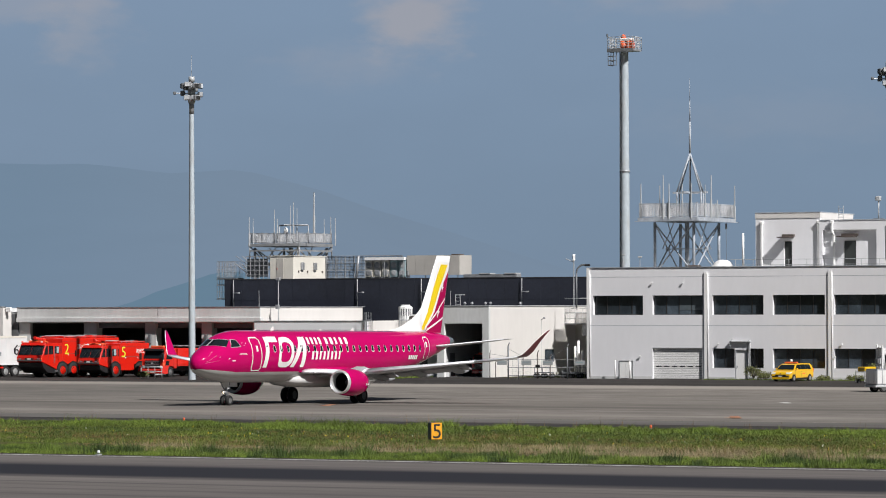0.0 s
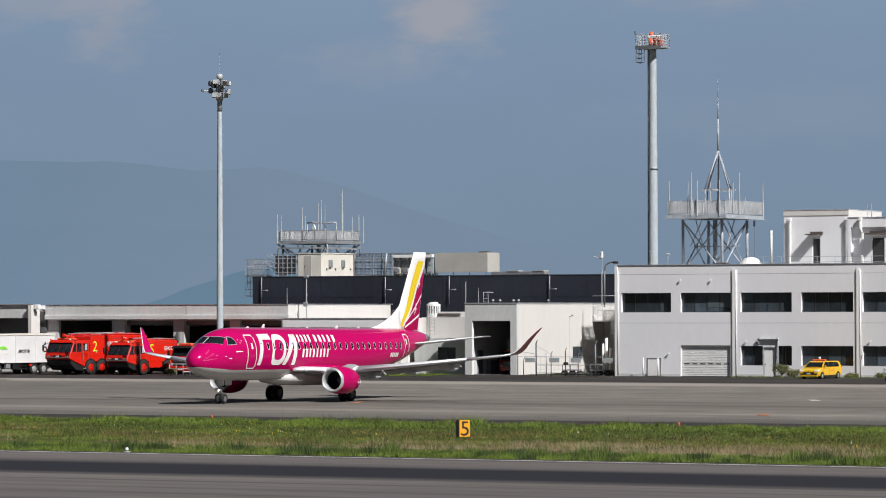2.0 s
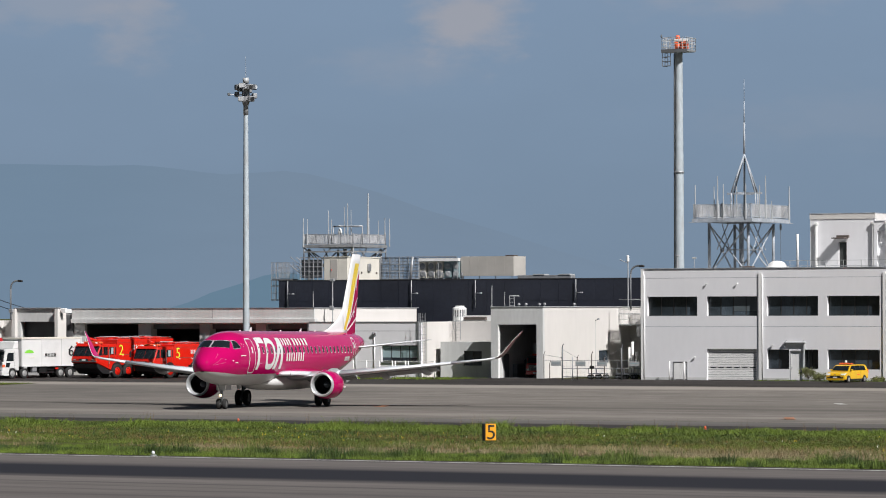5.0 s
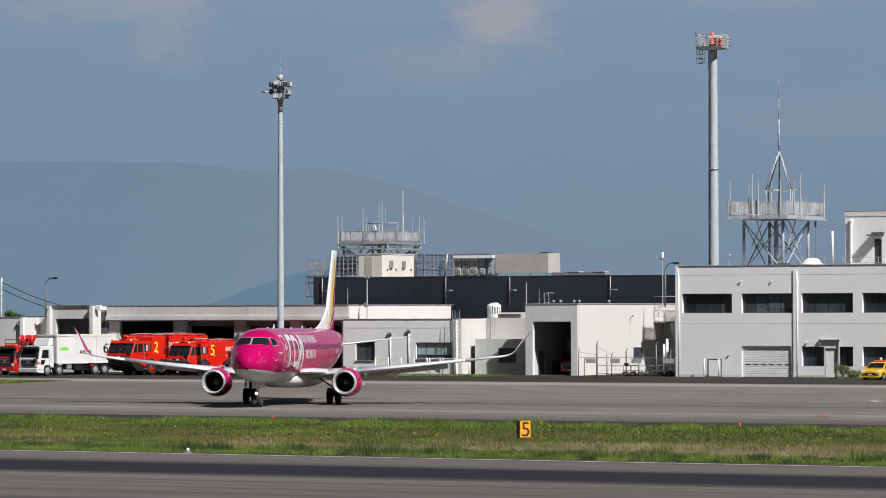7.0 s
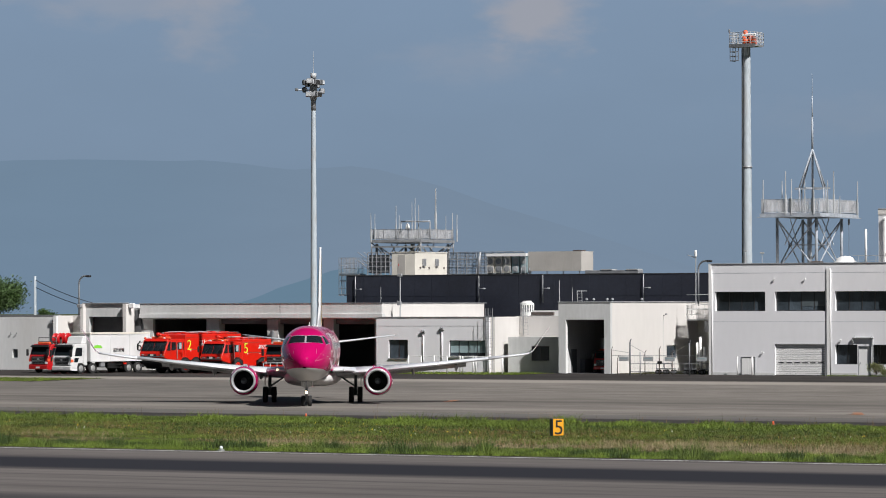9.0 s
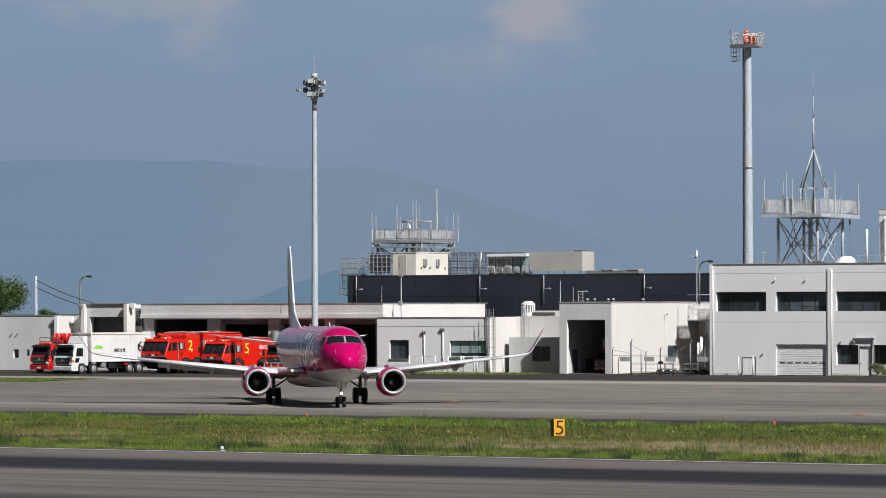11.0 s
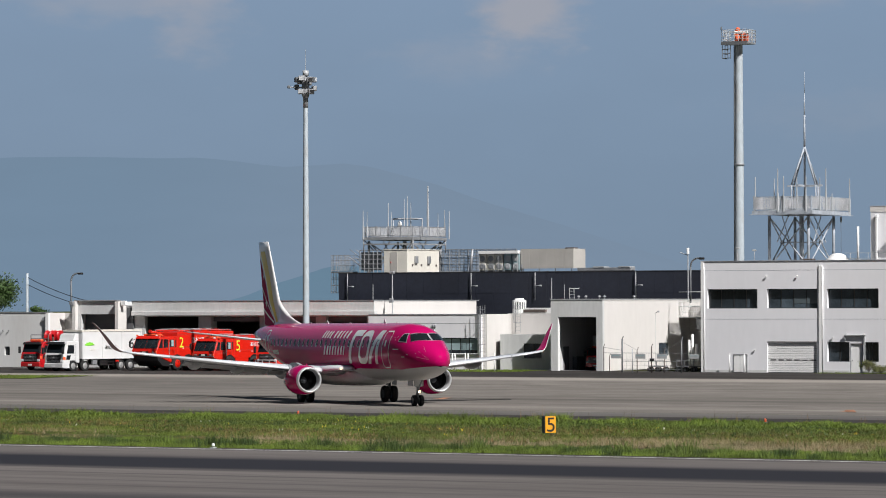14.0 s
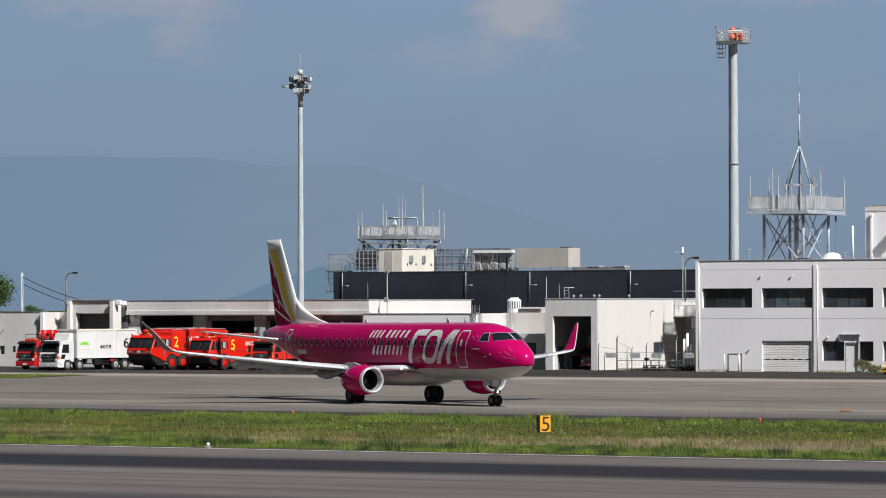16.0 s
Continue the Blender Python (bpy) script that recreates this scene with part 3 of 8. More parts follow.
# ---- hangar-like pump house with the open door ----
def pump_house():
    b = thing("pump_house", SITE.copy(), "white rendered garage with a tall open vehicle doorway", "building")
    part("front_wall", wall(-15.1, -10.06, 1.45, 1.8, 0, 6.2, [(-14.44, -10.67, 0, 4.7)]), OLD_WALL, b, "greyish rendered door front")
    part("side_wall", wall(1.8, 23, -10.36, -10.06, 0, 6.2, [(12.97, 15.1, 1.15, 2.35)], axis="v"), WHITE_WALL, b)
    part("side_wall", boxes((-15.1, -14.8, 1.8, 23, 0, 6.2)), OLD_WALL, b)
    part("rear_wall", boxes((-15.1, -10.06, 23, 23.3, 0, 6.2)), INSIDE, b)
    part("roof", boxes((-14.8, -10.36, 1.8, 23, 5.9, 6.05)), ROOF, b)
    part("parapet_cap", boxes((-15.15, -10.0, 1.4, 1.85, 6.2, 6.28), (-10.4, -10.0, 1.85, 23.3, 6.2, 6.28)), PALE_STEEL, b, "thin pale metal parapet cap")
    part("floor", boxes((-14.8, -10.36, 1.8, 23, 0.0, 0.02)), INSIDE, b)
    part("inner_lining", boxes((-14.79, -14.75, 1.85, 22.9, 0.02, 5.88)), OLD_WALL, b)
    part("inner_door", bevelled(boxes((-14.75, -14.68, 3.2, 4.2, 0.03, 2.1)), 0.01), INSIDE, b, "dark inner door")
    part("inner_shelf", boxes((-14.74, -14.3, 5.0, 6.6, 0.03, 1.2)), STEEL_DARK, b)
    # dark sheet added over the white wall to deepen the doorway's shade
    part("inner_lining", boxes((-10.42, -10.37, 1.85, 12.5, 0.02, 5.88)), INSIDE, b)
    part("inner_partition", boxes((-14.7, -13.4, 9, 9.15, 0.02, 3.0)), OLD_WALL, b)
    part("door_jamb", boxes((-14.44, -14.38, 1.45, 1.8, 0, 4.7)), TRIM, b)
    w = thing_part("window", b)
    part("window_frame", boxes((-10.2, -10.12, 12.97, 13.05, 1.15, 2.35), (-10.2, -10.12, 15.02, 15.1, 1.15, 2.35), (-10.2, -10.12, 13.05, 15.02, 2.27, 2.35), (-10.2, -10.12, 13.05, 15.02, 1.15, 1.23)), STEEL, w)
    part("pane", boxes((-10.2, -10.16, 13.05, 15.02, 1.23, 2.27)), GLASS, w)
    lamp = thing_part("wall_lamp", b)
    part("arm", tubes([((-10.06, 12.2, 5.0), (-9.7, 12.2, 5.15), 0.025)]), STEEL_DARK, lamp)
    part("head", bevelled(boxes((-9.8, -9.66, 12.1, 12.3, 5.05, 5.22)), 0.03), STEEL, lamp)
    part("conduit", tubes([((-10.03, 12.2, 0.4), (-10.03, 12.2, 5.0), 0.02)], 6), OLD_WALL, b)
    # outside landing and its box beside the tall office wall
    st = thing_part("steel_landing", b)
    part("deck", boxes((-10.0, -7.0, 17.2, 19.6, 4.55, 4.65)), PALE_STEEL, st)
    part("frame", tubes([((-7.1, 17.2, 0), (-7.1, 17.2, 6.9), 0.05), ((-7.1, 19.5, 0), (-7.1, 19.5, 6.9), 0.05), ((-10, 17.2, 6.9), (-7.1, 17.2, 6.9), 0.04), ((-7.1, 17.2, 5.6), (-10, 17.2, 5.6), 0.03)]), PALE_STEEL, st)
    part("cabinet", bevelled(boxes((-8.0, -7.2, 16.6, 17.15, 3.5, 4.5)), 0.03), STEEL, st)
    for z in (5.1, 5.55, 6.0):
        part("guard_rail", tubes([((-10.0, 17.13, z), (-7.1, 17.13, z), 0.03)], 6), TRIM, st)
    for i in range(9):
        part("baluster", tubes([((-10.0 + i * 0.36, 17.13, 4.66), (-10.0 + i * 0.36, 17.13, 6.0), 0.022)], 6), TRIM, st)
    part("link_wall", boxes((-10.06, -0.02, 19.65, 19.95, 0, 5.6)), WHITE_WALL, b, "white rendered link wall")
    for u, z1 in ((-7.6, 2.6), (-7.3, 3.1), (-6.9, 2.2)):
        part("pipe", tubes([((u, 14.2, 0), (u, 14.2, z1), 0.12)], 8), TRIM, st)
    for u, v in ((-14.6, 6.0), (-13.9, 6.0), (-11.6, 4.0), (-11.1, 4.0), (-10.6, 9.0)):
        k = thing_part("vent_cap", b)
        part("stem", tubes([((u, v, 6.05), (u, v, 6.45), 0.06)], 8), STEEL_DARK, k)
        part("cap", revolve([(6.43, 0.14), (6.51, 0.13), (6.59, 0.06), (6.6, 0.001)], 12, "z"), STEEL, k, m=pose(u, v, 0))
    lad = thing_part("roof_ladder", b)
    for du in (0.0, 0.45):
        part("stile", tubes([((-13.6 + du, 2.2, 5.9), (-13.6 + du, 2.1, 7.2), 0.03), ((-13.6 + du, 2.1, 7.2), (-13.3 + du, 2.5, 7.2), 0.03)], 6), PALE_STEEL, lad)
    for i in range(3):
        part("rung", tubes([((-13.6, 2.12, 6.35 + i * 0.3), (-13.15, 2.12, 6.35 + i * 0.3), 0.02)], 6), PALE_STEEL, lad)
    return b


pump_house()


# ---- grey annex with windows ----
def annex():
    b = thing("annex_building", SITE.copy(), "low grey rendered annex with two dark windows and roof ladder", "building")
    part("front_wall", wall(-33.75, -22.3, 2.0, 2.35, 0, 4.9, [(-32.48, -30.5, 1.2, 2.9), (-26.3, -22.65, 1.35, 2.85)]), GREY_WALL, b)
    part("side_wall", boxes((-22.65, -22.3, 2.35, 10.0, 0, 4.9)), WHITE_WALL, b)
    part("roof", boxes((-33.75, -22.65, 2.35, 22.0, 4.55, 4.7)), ROOF, b)
    part("parapet_cap", boxes((-33.7, -22.25, 1.95, 2.4, 4.9, 4.97)), STEEL, b)
    part("floor_joint", boxes((-33.7, -22.3, 1.99, 2.0, 4.12, 4.15)), STEEL, b)
    window_unit(b, -32.48, -30.5, 1.2, 2.9, 2.2, 2)
    window_unit(b, -26.3, -22.65, 1.35, 2.85, 2.2, 4, 4)
    # white wing that stands behind and beside it
    part("wing_wall", boxes((-22.3, -15.1, 7.2, 7.5, 0, 5.0)), WHITE_WALL, b, "bright white rendered wing")
    part("wing_side", boxes((-22.29, -21.9, 2.4, 7.2, 0, 4.95)), WHITE_WALL, b)
    part("wing_roof", boxes((-22.3, -15.1, 7.5, 20, 4.6, 4.75)), ROOF, b)
    part("porch_wall", wall(-21.3, -15.12, 3.8, 4.1, 0, 3.15, [(-19.0, -17.2, 1.05, 2.35)]), OLD_WALL, b, "low grey porch")
    part("porch_roof", boxes((-21.3, -15.12, 4.1, 7.2, 3.0, 3.15)), ROOF, b)
    window_unit(b, -19.0, -17.2, 1.05, 2.35, 3.9, 2)
    for u, z in ((-28.9, 3.5), (-27.0, 3.75)):
        part("conduit", tubes([((u, 1.95, 0.3), (u, 1.95, z), 0.045)]), GREY_WALL, b)
        f = thing_part("wall_floodlight", b)
        part("bracket", boxes((u - 0.18, u + 0.18, 1.84, 2.0, z, z + 0.06)), STEEL, f)
        part("head", bevelled(boxes((u - 0.17, u + 0.02, 1.8, 1.96, z + 0.05, z + 0.27)), 0.03), STEEL, f)
        part("head", bevelled(boxes((u + 0.06, u + 0.2, 1.8, 1.96, z + 0.05, z + 0.25)), 0.03), STEEL, f)
    for u0, v0, z0, z1, caged in ((-22.2, 1.72, 0.2, 5.7, True), (-21.35, 6.9, 3.3, 5.7, False)):
        lad = thing_part("cage_ladder", b)
        for du in (0, 0.45):
            part("stile", tubes([((u0 + du, v0, z0), (u0 + du, v0, z1), 0.028)], 6), STEEL, lad)
        for i in range(int((z1 - z0) / 0.31)):
            part("rung", tubes([((u0, v0, z0 + 0.2 + i * 0.31), (u0 + 0.45, v0, z0 + 0.2 + i * 0.31), 0.014)], 6), STEEL, lad)
        for i in range(int((z1 - 2.3) / 0.75)) if caged else range(3):
            z = (2.3 if caged else z0 + 0.9) + i * 0.75
            ring = [(u0 + 0.225 - 0.36 * math.cos(q), v0 - 0.62 * math.sin(q), z) for q in [math.pi * k / 8 for k in range(9)]]
            part("hoop", tubes(list(zip(ring, ring[1:], [0.016] * 8)), 5), STEEL, lad)
        for q in (0.4, 0.9, 1.57, 2.24, 2.74):
            x, y = u0 + 0.225 - 0.36 * math.cos(q), v0 - 0.62 * math.sin(q)
            part("cage_bar", tubes([((x, y, 2.3 if caged else z0 + 0.9), (x, y, z1), 0.012)], 5), STEEL, lad)
    part("downpipe", tubes([((-22.45, 1.93, 0.1), (-22.45, 1.93, 4.9), 0.045)], 8), PALE_STEEL, b)
    return b


annex()


# ---- fire station with open bays ----
def fire_station():
    b = thing("fire_station", SITE.copy(), "long weathered fire station with open vehicle bays and flat roof", "building")
    bays = ((-58.47, -52.57), (-51.19, -45.95), (-44.81, -39.95), (-38.9, -34.6))
    part("front_wall", wall(-59.7, -33.64, 3.2, 3.6, 0, 5.0, [(a, c, 0, 4.75) for a, c in bays]), OLD_WALL, b)
    part("canopy", bevelled(boxes((-59.7, -33.5, 2.68, 3.2, 4.85, 5.25)), 0.02), OLD_WALL, b, "weathered concrete canopy edge")
    part("parapet", boxes((-59.7, -33.66, 2.85, 3.19, 5.25, 6.18)), OLD_WALL, b)
    for u in (-44.4,):
        part("wall_joint", boxes((u, u + 0.05, 2.838, 2.85, 5.27, 6.16)), STEEL_DARK, b)
    part("parapet_cap", boxes((-59.75, -33.6, 2.8, 3.24, 6.18, 6.25), (-34.0, -33.58, 3.24, 23.0, 6.18, 6.25)), STEEL, b)
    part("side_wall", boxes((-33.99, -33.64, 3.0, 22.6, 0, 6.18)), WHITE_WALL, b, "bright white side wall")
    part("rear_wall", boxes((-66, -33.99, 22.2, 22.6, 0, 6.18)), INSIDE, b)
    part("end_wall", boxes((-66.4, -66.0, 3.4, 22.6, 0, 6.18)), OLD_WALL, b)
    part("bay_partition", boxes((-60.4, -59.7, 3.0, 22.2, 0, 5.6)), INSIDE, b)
    # dark sheet added inside the side wall to keep the bay shaded
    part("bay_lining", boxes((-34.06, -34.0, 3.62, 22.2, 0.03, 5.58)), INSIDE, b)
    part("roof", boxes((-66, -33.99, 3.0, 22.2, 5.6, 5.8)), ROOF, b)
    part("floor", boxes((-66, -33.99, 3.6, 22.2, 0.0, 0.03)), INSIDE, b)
    for a, c in zip(bays, bays[1:]):
        u = (a[1] + c[0]) / 2
        part("inner_pier", boxes((a[1], c[0], 3.6, 4.2, 0, 5.0)), OLD_WALL, b)
        part("door_box", boxes((u - 0.12, u + 0.12, 2.95, 3.19, 2.9, 3.7)), STEEL_DARK, b)
        part("roller_box", boxes((c[0], c[1], 3.62, 4.0, 4.3, 4.75)), STEEL_DARK, b)
    # taller end block
    e = thing_part("end_block", b)
    part("front_wall", wall(-64.95, -60.5, 1.6, 2.0, 0, 6.2, [(-64.6, -60.55, 2.2, 5.0)]), OLD_WALL, e)
    part("fin", boxes((-60.5, -60.15, 1.15, 2.58, 0, 6.2)), WHITE_WALL, e, "white projecting fin")
    part("fin", boxes((-65.3, -64.95, 1.15, 3.38, 0, 6.2)), WHITE_WALL, e, "white projecting fin")
    part("recess", boxes((-64.9, -60.5, 2.8, 3.0, 1.5, 5.2)), INSIDE, e)
    part("roof", boxes((-65.3, -60.15, 2.0, 2.55, 5.9, 6.05)), ROOF, e)
    part("gutter", bevelled(boxes((-65.3, -60.1, 1.42, 1.62, 6.2, 6.32)), 0.03), STEEL, e)
    part("gutter_hopper", bevelled(boxes((-60.05, -59.5, 1.45, 1.8, 5.8, 6.25)), 0.05), TRIM, e)
    part("gutter_hopper", bevelled(boxes((-65.5, -65.05, 0.9, 1.14, 5.85, 6.2)), 0.05), STEEL, e)
    # low wing at the far end
    part("low_wing_wall", wall(-96, -67.3, 0.0, 0.35, 0, 5.12, [(-72.23, -71.62, 1.15, 1.95)]), LOW_WALL, b, "low grey rendered wing")
    part("low_wing_roof", boxes((-96, -67.3, 0.35, 12, 4.8, 4.95)), ROOF, b)
    part("low_wing_side", boxes((-67.3, -67.0, 0.0, 12, 0, 5.12)), WHITE_WALL, b)
    part("low_wing_cap", boxes((-96, -67.0, -0.05, 0.4, 5.12, 5.19)), STEEL, b)
    part("small_pane", boxes((-72.23, -71.62, 0.2, 0.24, 1.15, 1.95)), GLASS, b)
    part("link_wall", boxes((-67.0, -65.3, 2.4, 2.7, 0, 5.12)), WHITE_WALL, b)
    part("pilaster", boxes((-67.35, -67.0, -0.3, 0.0, 0, 5.1)), TRIM, b)
    for u in (-72.4, -71.75):
        part("wall_lamp", tubes([((u, 0, 3.4), (u + 0.08, -0.16, 3.48), 0.03, 0.06)]), STEEL_DARK, b)
    part("hopper", bevelled(boxes((-67.8, -67.45, -0.22, 0.0, 4.35, 4.7)), 0.05), STEEL, b)
    return b


fire_station()


# ---- dark clad building behind, with roof plant ----
DV = 26.0


def dark_building():
    b = thing("dark_clad_building", SITE.copy(), "long building clad in dark charcoal panels behind the garages", "building")
    u0, u1 = -50.7, -5.0
    part("body", boxes((u0, u1, DV, DV + 18, 0, 8.88)), DARK_CLAD, b)
    part("roof_edge", boxes((u0 - 0.05, u1, DV - 0.06, DV + 0.25, 8.88, 8.96)), FRAME, b)
    for i in range(24):
        u = u0 + 0.95 + i * 1.9
        part("cladding_panel", boxes((u - 0.94, u + 0.94, DV - 0.03, DV - 0.002, 4.9, 6.85)), DARK_CLAD, b)
        part("cladding_panel", boxes((u - 0.94, u + 0.94, DV - 0.03, DV - 0.002, 6.88, 8.85)), DARK_CLAD, b)
    for u in (-49.6, -35.9, -29.0, -18.4):
        s = thing_part("lamp_bracket", b)
        part("pole", tubes([((u, DV - 0.2, 6.2), (u, DV - 0.2, 8.85), 0.04)]), PALE_STEEL, s)
        part("arm", tubes([((u, DV - 0.2, 7.6), (u + 0.7, DV - 0.5, 7.6), 0.028)]), PALE_STEEL, s)
        part("lamp", bevelled(boxes((u + 0.66, u + 0.86, DV - 0.62, DV - 0.42, 7.53, 7.66)), 0.03), PALE_STEEL, s)
    return b


dark_building()


# ---- the airliner: x forward, y to its left, origin on the ground between the main wheels ----
STATIONS = ((15.0, 2.62, 2.46, 0.06), (14.93, 2.83, 2.27, 0.28), (14.7, 3.06, 2.06, 0.52), (14.3, 3.30, 1.86, 0.78), (13.8, 3.53, 1.70, 0.99), (13.3, 3.76, 1.59, 1.15),
            (12.8, 4.03, 1.51, 1.27), (12.3, 4.25, 1.46, 1.36), (11.8, 4.40, 1.42, 1.42), (11.0, 4.53, 1.39, 1.48), (10.0, 4.57, 1.37, 1.505), (6.0, 4.57, 1.37, 1.505),
            (2.0, 4.57, 1.37, 1.505), (-2.0, 4.57, 1.37, 1.505), (-5.5, 4.57, 1.40, 1.50), (-7.5, 4.57, 1.58, 1.47), (-9.5, 4.57, 1.92, 1.38), (-11.5, 4.56, 2.36, 1.20),
            (-13.2, 4.50, 2.80, 0.96), (-14.6, 4.42, 3.18, 0.72), (-15.7, 4.26, 3.46, 0.48), (-16.4, 4.12, 3.66, 0.28), (-16.6, 4.02, 3.76, 0.14))
_SX = [s[0] for s in STATIONS][::-1]


def section(x):
    return [float(np.interp(x, _SX, [s[k] for s in STATIONS][::-1])) for k in (1, 2, 3)]


POWER = 2.12


def skin(x, z):
    """Half width of the fuselage at x and height z."""
    top, bot, hw = section(x)
    k = min(1.0, abs((z - (top + bot) / 2) / ((top - bot) / 2)))
    return hw * (1 - k ** POWER) ** (1 / POWER)


def waterline(x):
    return 2.02 + max(0.0, x - 12.0) * 0.07


def fuselage_rings(x, upper, n):
    top, bot, hw = section(x)
    w = min(max(waterline(x), bot + (0.012 if x < 14.75 else 0.0)), top - 0.05)
    zc, hh = (top + bot) / 2, (top - bot) / 2
    k = (w - zc) / hh
    s = math.copysign(abs(k) ** (POWER / 2), k)
    a0 = math.asin(max(-1, min(1, s)))
    pts = []
    for i in range(n + 1):
        a = a0 + (math.pi - 2 * a0) * i / n if upper else a0 - (math.pi + 2 * a0) * i / n
        c, sn = math.cos(a), math.sin(a)
        pts.append((x, hw * math.copysign(abs(c) ** (2 / POWER), c), zc + hh * math.copysign(abs(sn) ** (2 / POWER), sn)))
    return pts


def airfoil(le, te, z, thick, n=9):
    """A closed section in x and z between leading and trailing edge."""
    up, lo = [], []
    for i in range(n + 1):
        t = (1 - math.cos(math.pi * i / n)) / 2
        h = thick * 2.6 * (0.2969 * math.sqrt(t) - 0.126 * t - 0.3516 * t * t + 0.2843 * t ** 3 - 0.1036 * t ** 4) * 2
        x = le + (te - le) * t
        up.append((x, z + h * 0.62))
        lo.append((x, z - h * 0.38))
    return up + lo[-2:0:-1]


def decal(bm, corners, side, nu=6, nv=4, lift=0.012):
    """A patch on the fuselage skin from four (x, z) corners in turn."""
    g = []
    for i in range(nu + 1):
        row = []
        for j in range(nv + 1):
            a, c = i / nu, j / nv
            x = (corners[0][0] * (1 - a) + corners[1][0] * a) * (1 - c) + (corners[3][0] * (1 - a) + corners[2][0] * a) * c
            z = (corners[0][1] * (1 - a) + corners[1][1] * a) * (1 - c) + (corners[3][1] * (1 - a) + corners[2][1] * a) * c
            row.append(bm.verts.new((x, side * (skin(x, z) + lift), z + lift * (z - 3.05) * 0.6)))
        g.append(row)
    for i in range(nu):
        for j in range(nv):
            f = (g[i][j], g[i + 1][j], g[i + 1][j + 1], g[i][j + 1])
            bm.faces.new(f if side < 0 else f[::-1])


def ring_decal(bm, pts, width, side, lift=0.012):
    """A line of that width through (x, z) points, closed on itself."""
    n = len(pts)
    for i in range(n):
        a, c = Vector(pts[i]), Vector(pts[(i + 1) % n])
        d = (c - a)
        if d.length < 1e-6:
            continue
        t = Vector((-d.y, d.x)).normalized() * width / 2
        e = d.normalized() * width * 0.35
        decal(bm, [tuple(a - e - t), tuple(c + e - t), tuple(c + e + t), tuple(a - e + t)], side, max(1, int(d.length / 0.3)), 2, lift)


WING = ((1.2, 3.9, -2.5, 1.72, 1.1), (2.6, 2.95, -2.25, 1.84, 0.96), (4.2, 1.95, -1.95, 1.98, 0.78), (7.5, 0.62, -2.15, 2.30, 0.52), (10.5, -0.62, -2.45, 2.62, 0.35), (12.6, -1.5, -2.75, 2.86, 0.22),
        (13.0, -1.72, -2.9, 2.94, 0.17))
WINGLET = ((13.0, -1.72, -2.9, 2.94, 0.17), (13.2, -1.9, -3.0, 3.05, 0.11), (13.42, -2.15, -3.12, 3.30, 0.09), (13.75, -2.55, -3.28, 3.82, 0.08), (14.05, -2.95, -3.42, 4.24, 0.06), (14.32, -3.32, -3.55, 4.58, 0.04))


def wing_z(y):
    return float(np.interp(y, [w[0] for w in WING], [w[3] for w in WING]))


def foil_body(rows, side, n=9):
    bm = bmesh.new()
    rings = [[(x, side * y, z) for x, z in airfoil(le, te, zz, th, n)] for y, le, te, zz, th in rows]
    loft(bm, rings)
    bmesh.ops.recalc_face_normals(bm, faces=list(bm.faces))
    return bm


def slat_body(rows, side, share=0.16, n=7):
    """A shell over the front share of each section, a little proud of it."""
    bm = bmesh.new()
    rings = []
    for y, le, te, zz, th in rows:
        up, lo = [], []
        for i in range(n + 1):
            t = share * (i / n) ** 2
            q = th * 5.2 * (0.2969 * math.sqrt(t) - 0.126 * t - 0.3516 * t * t + 0.2843 * t ** 3 - 0.1036 * t ** 4)
            x = le + (te - le) * t + 0.014 * (1 - t / share)
            up.append((x, side * y, zz + q * 0.62 + 0.012))
            lo.append((x, side * y, zz - q * 0.38 - 0.012))
        rings.append(up[::-1] + lo)
    loft(bm, rings)
    bmesh.ops.recalc_face_normals(bm, faces=list(bm.faces))
    return bm


def wheel(parent, x, y, r, w, name="wheel", rim=None):
    g = new(name)
    g.empty_display_size = 0.2
    g.parent = parent
    g.matrix_basis = pose(x, y, r)
    pr = [(-w / 2, r * 0.55), (-w / 2, r * 0.80), (-w * 0.46, r * 0.93), (-w * 0.32, r * 0.99), (0, r), (w * 0.32, r * 0.99), (w * 0.46, r * 0.93), (w / 2, r * 0.80), (w / 2, r * 0.55)]
    part("tyre", revolve(pr, 24, "y"), RUBBER, g)
    hub = [(-w * 0.36, 0.001), (-w * 0.40, r * 0.2), (-w * 0.32, r * 0.42), (-w * 0.47, r * 0.57), (w * 0.47, r * 0.57), (w * 0.32, r * 0.42), (w * 0.40, r * 0.2), (w * 0.36, 0.001)]
    part("rim", revolve(hub, 18, "y"), rim or HUB, g)
    return g


def fin_point(c, h, side, lift=0.0):
    """A point of the tail fin at chord share c and height share h."""
    z = 4.45 + (9.63 - 4.45) * h
    le = -11.45 + (-14.55 + 11.45) * h
    te = -15.15 + (-16.42 + 15.15) * h
    th = 0.56 * (1 - 0.55 * h)
    t = max(0.0, min(1.0, c))
    y = th * 2.9 * (0.2969 * math.sqrt(t) - 0.126 * t - 0.3516 * t * t + 0.2843 * t ** 3 - 0.1036 * t ** 4)
    return (le + (te - le) * c, side * (y + lift), z)


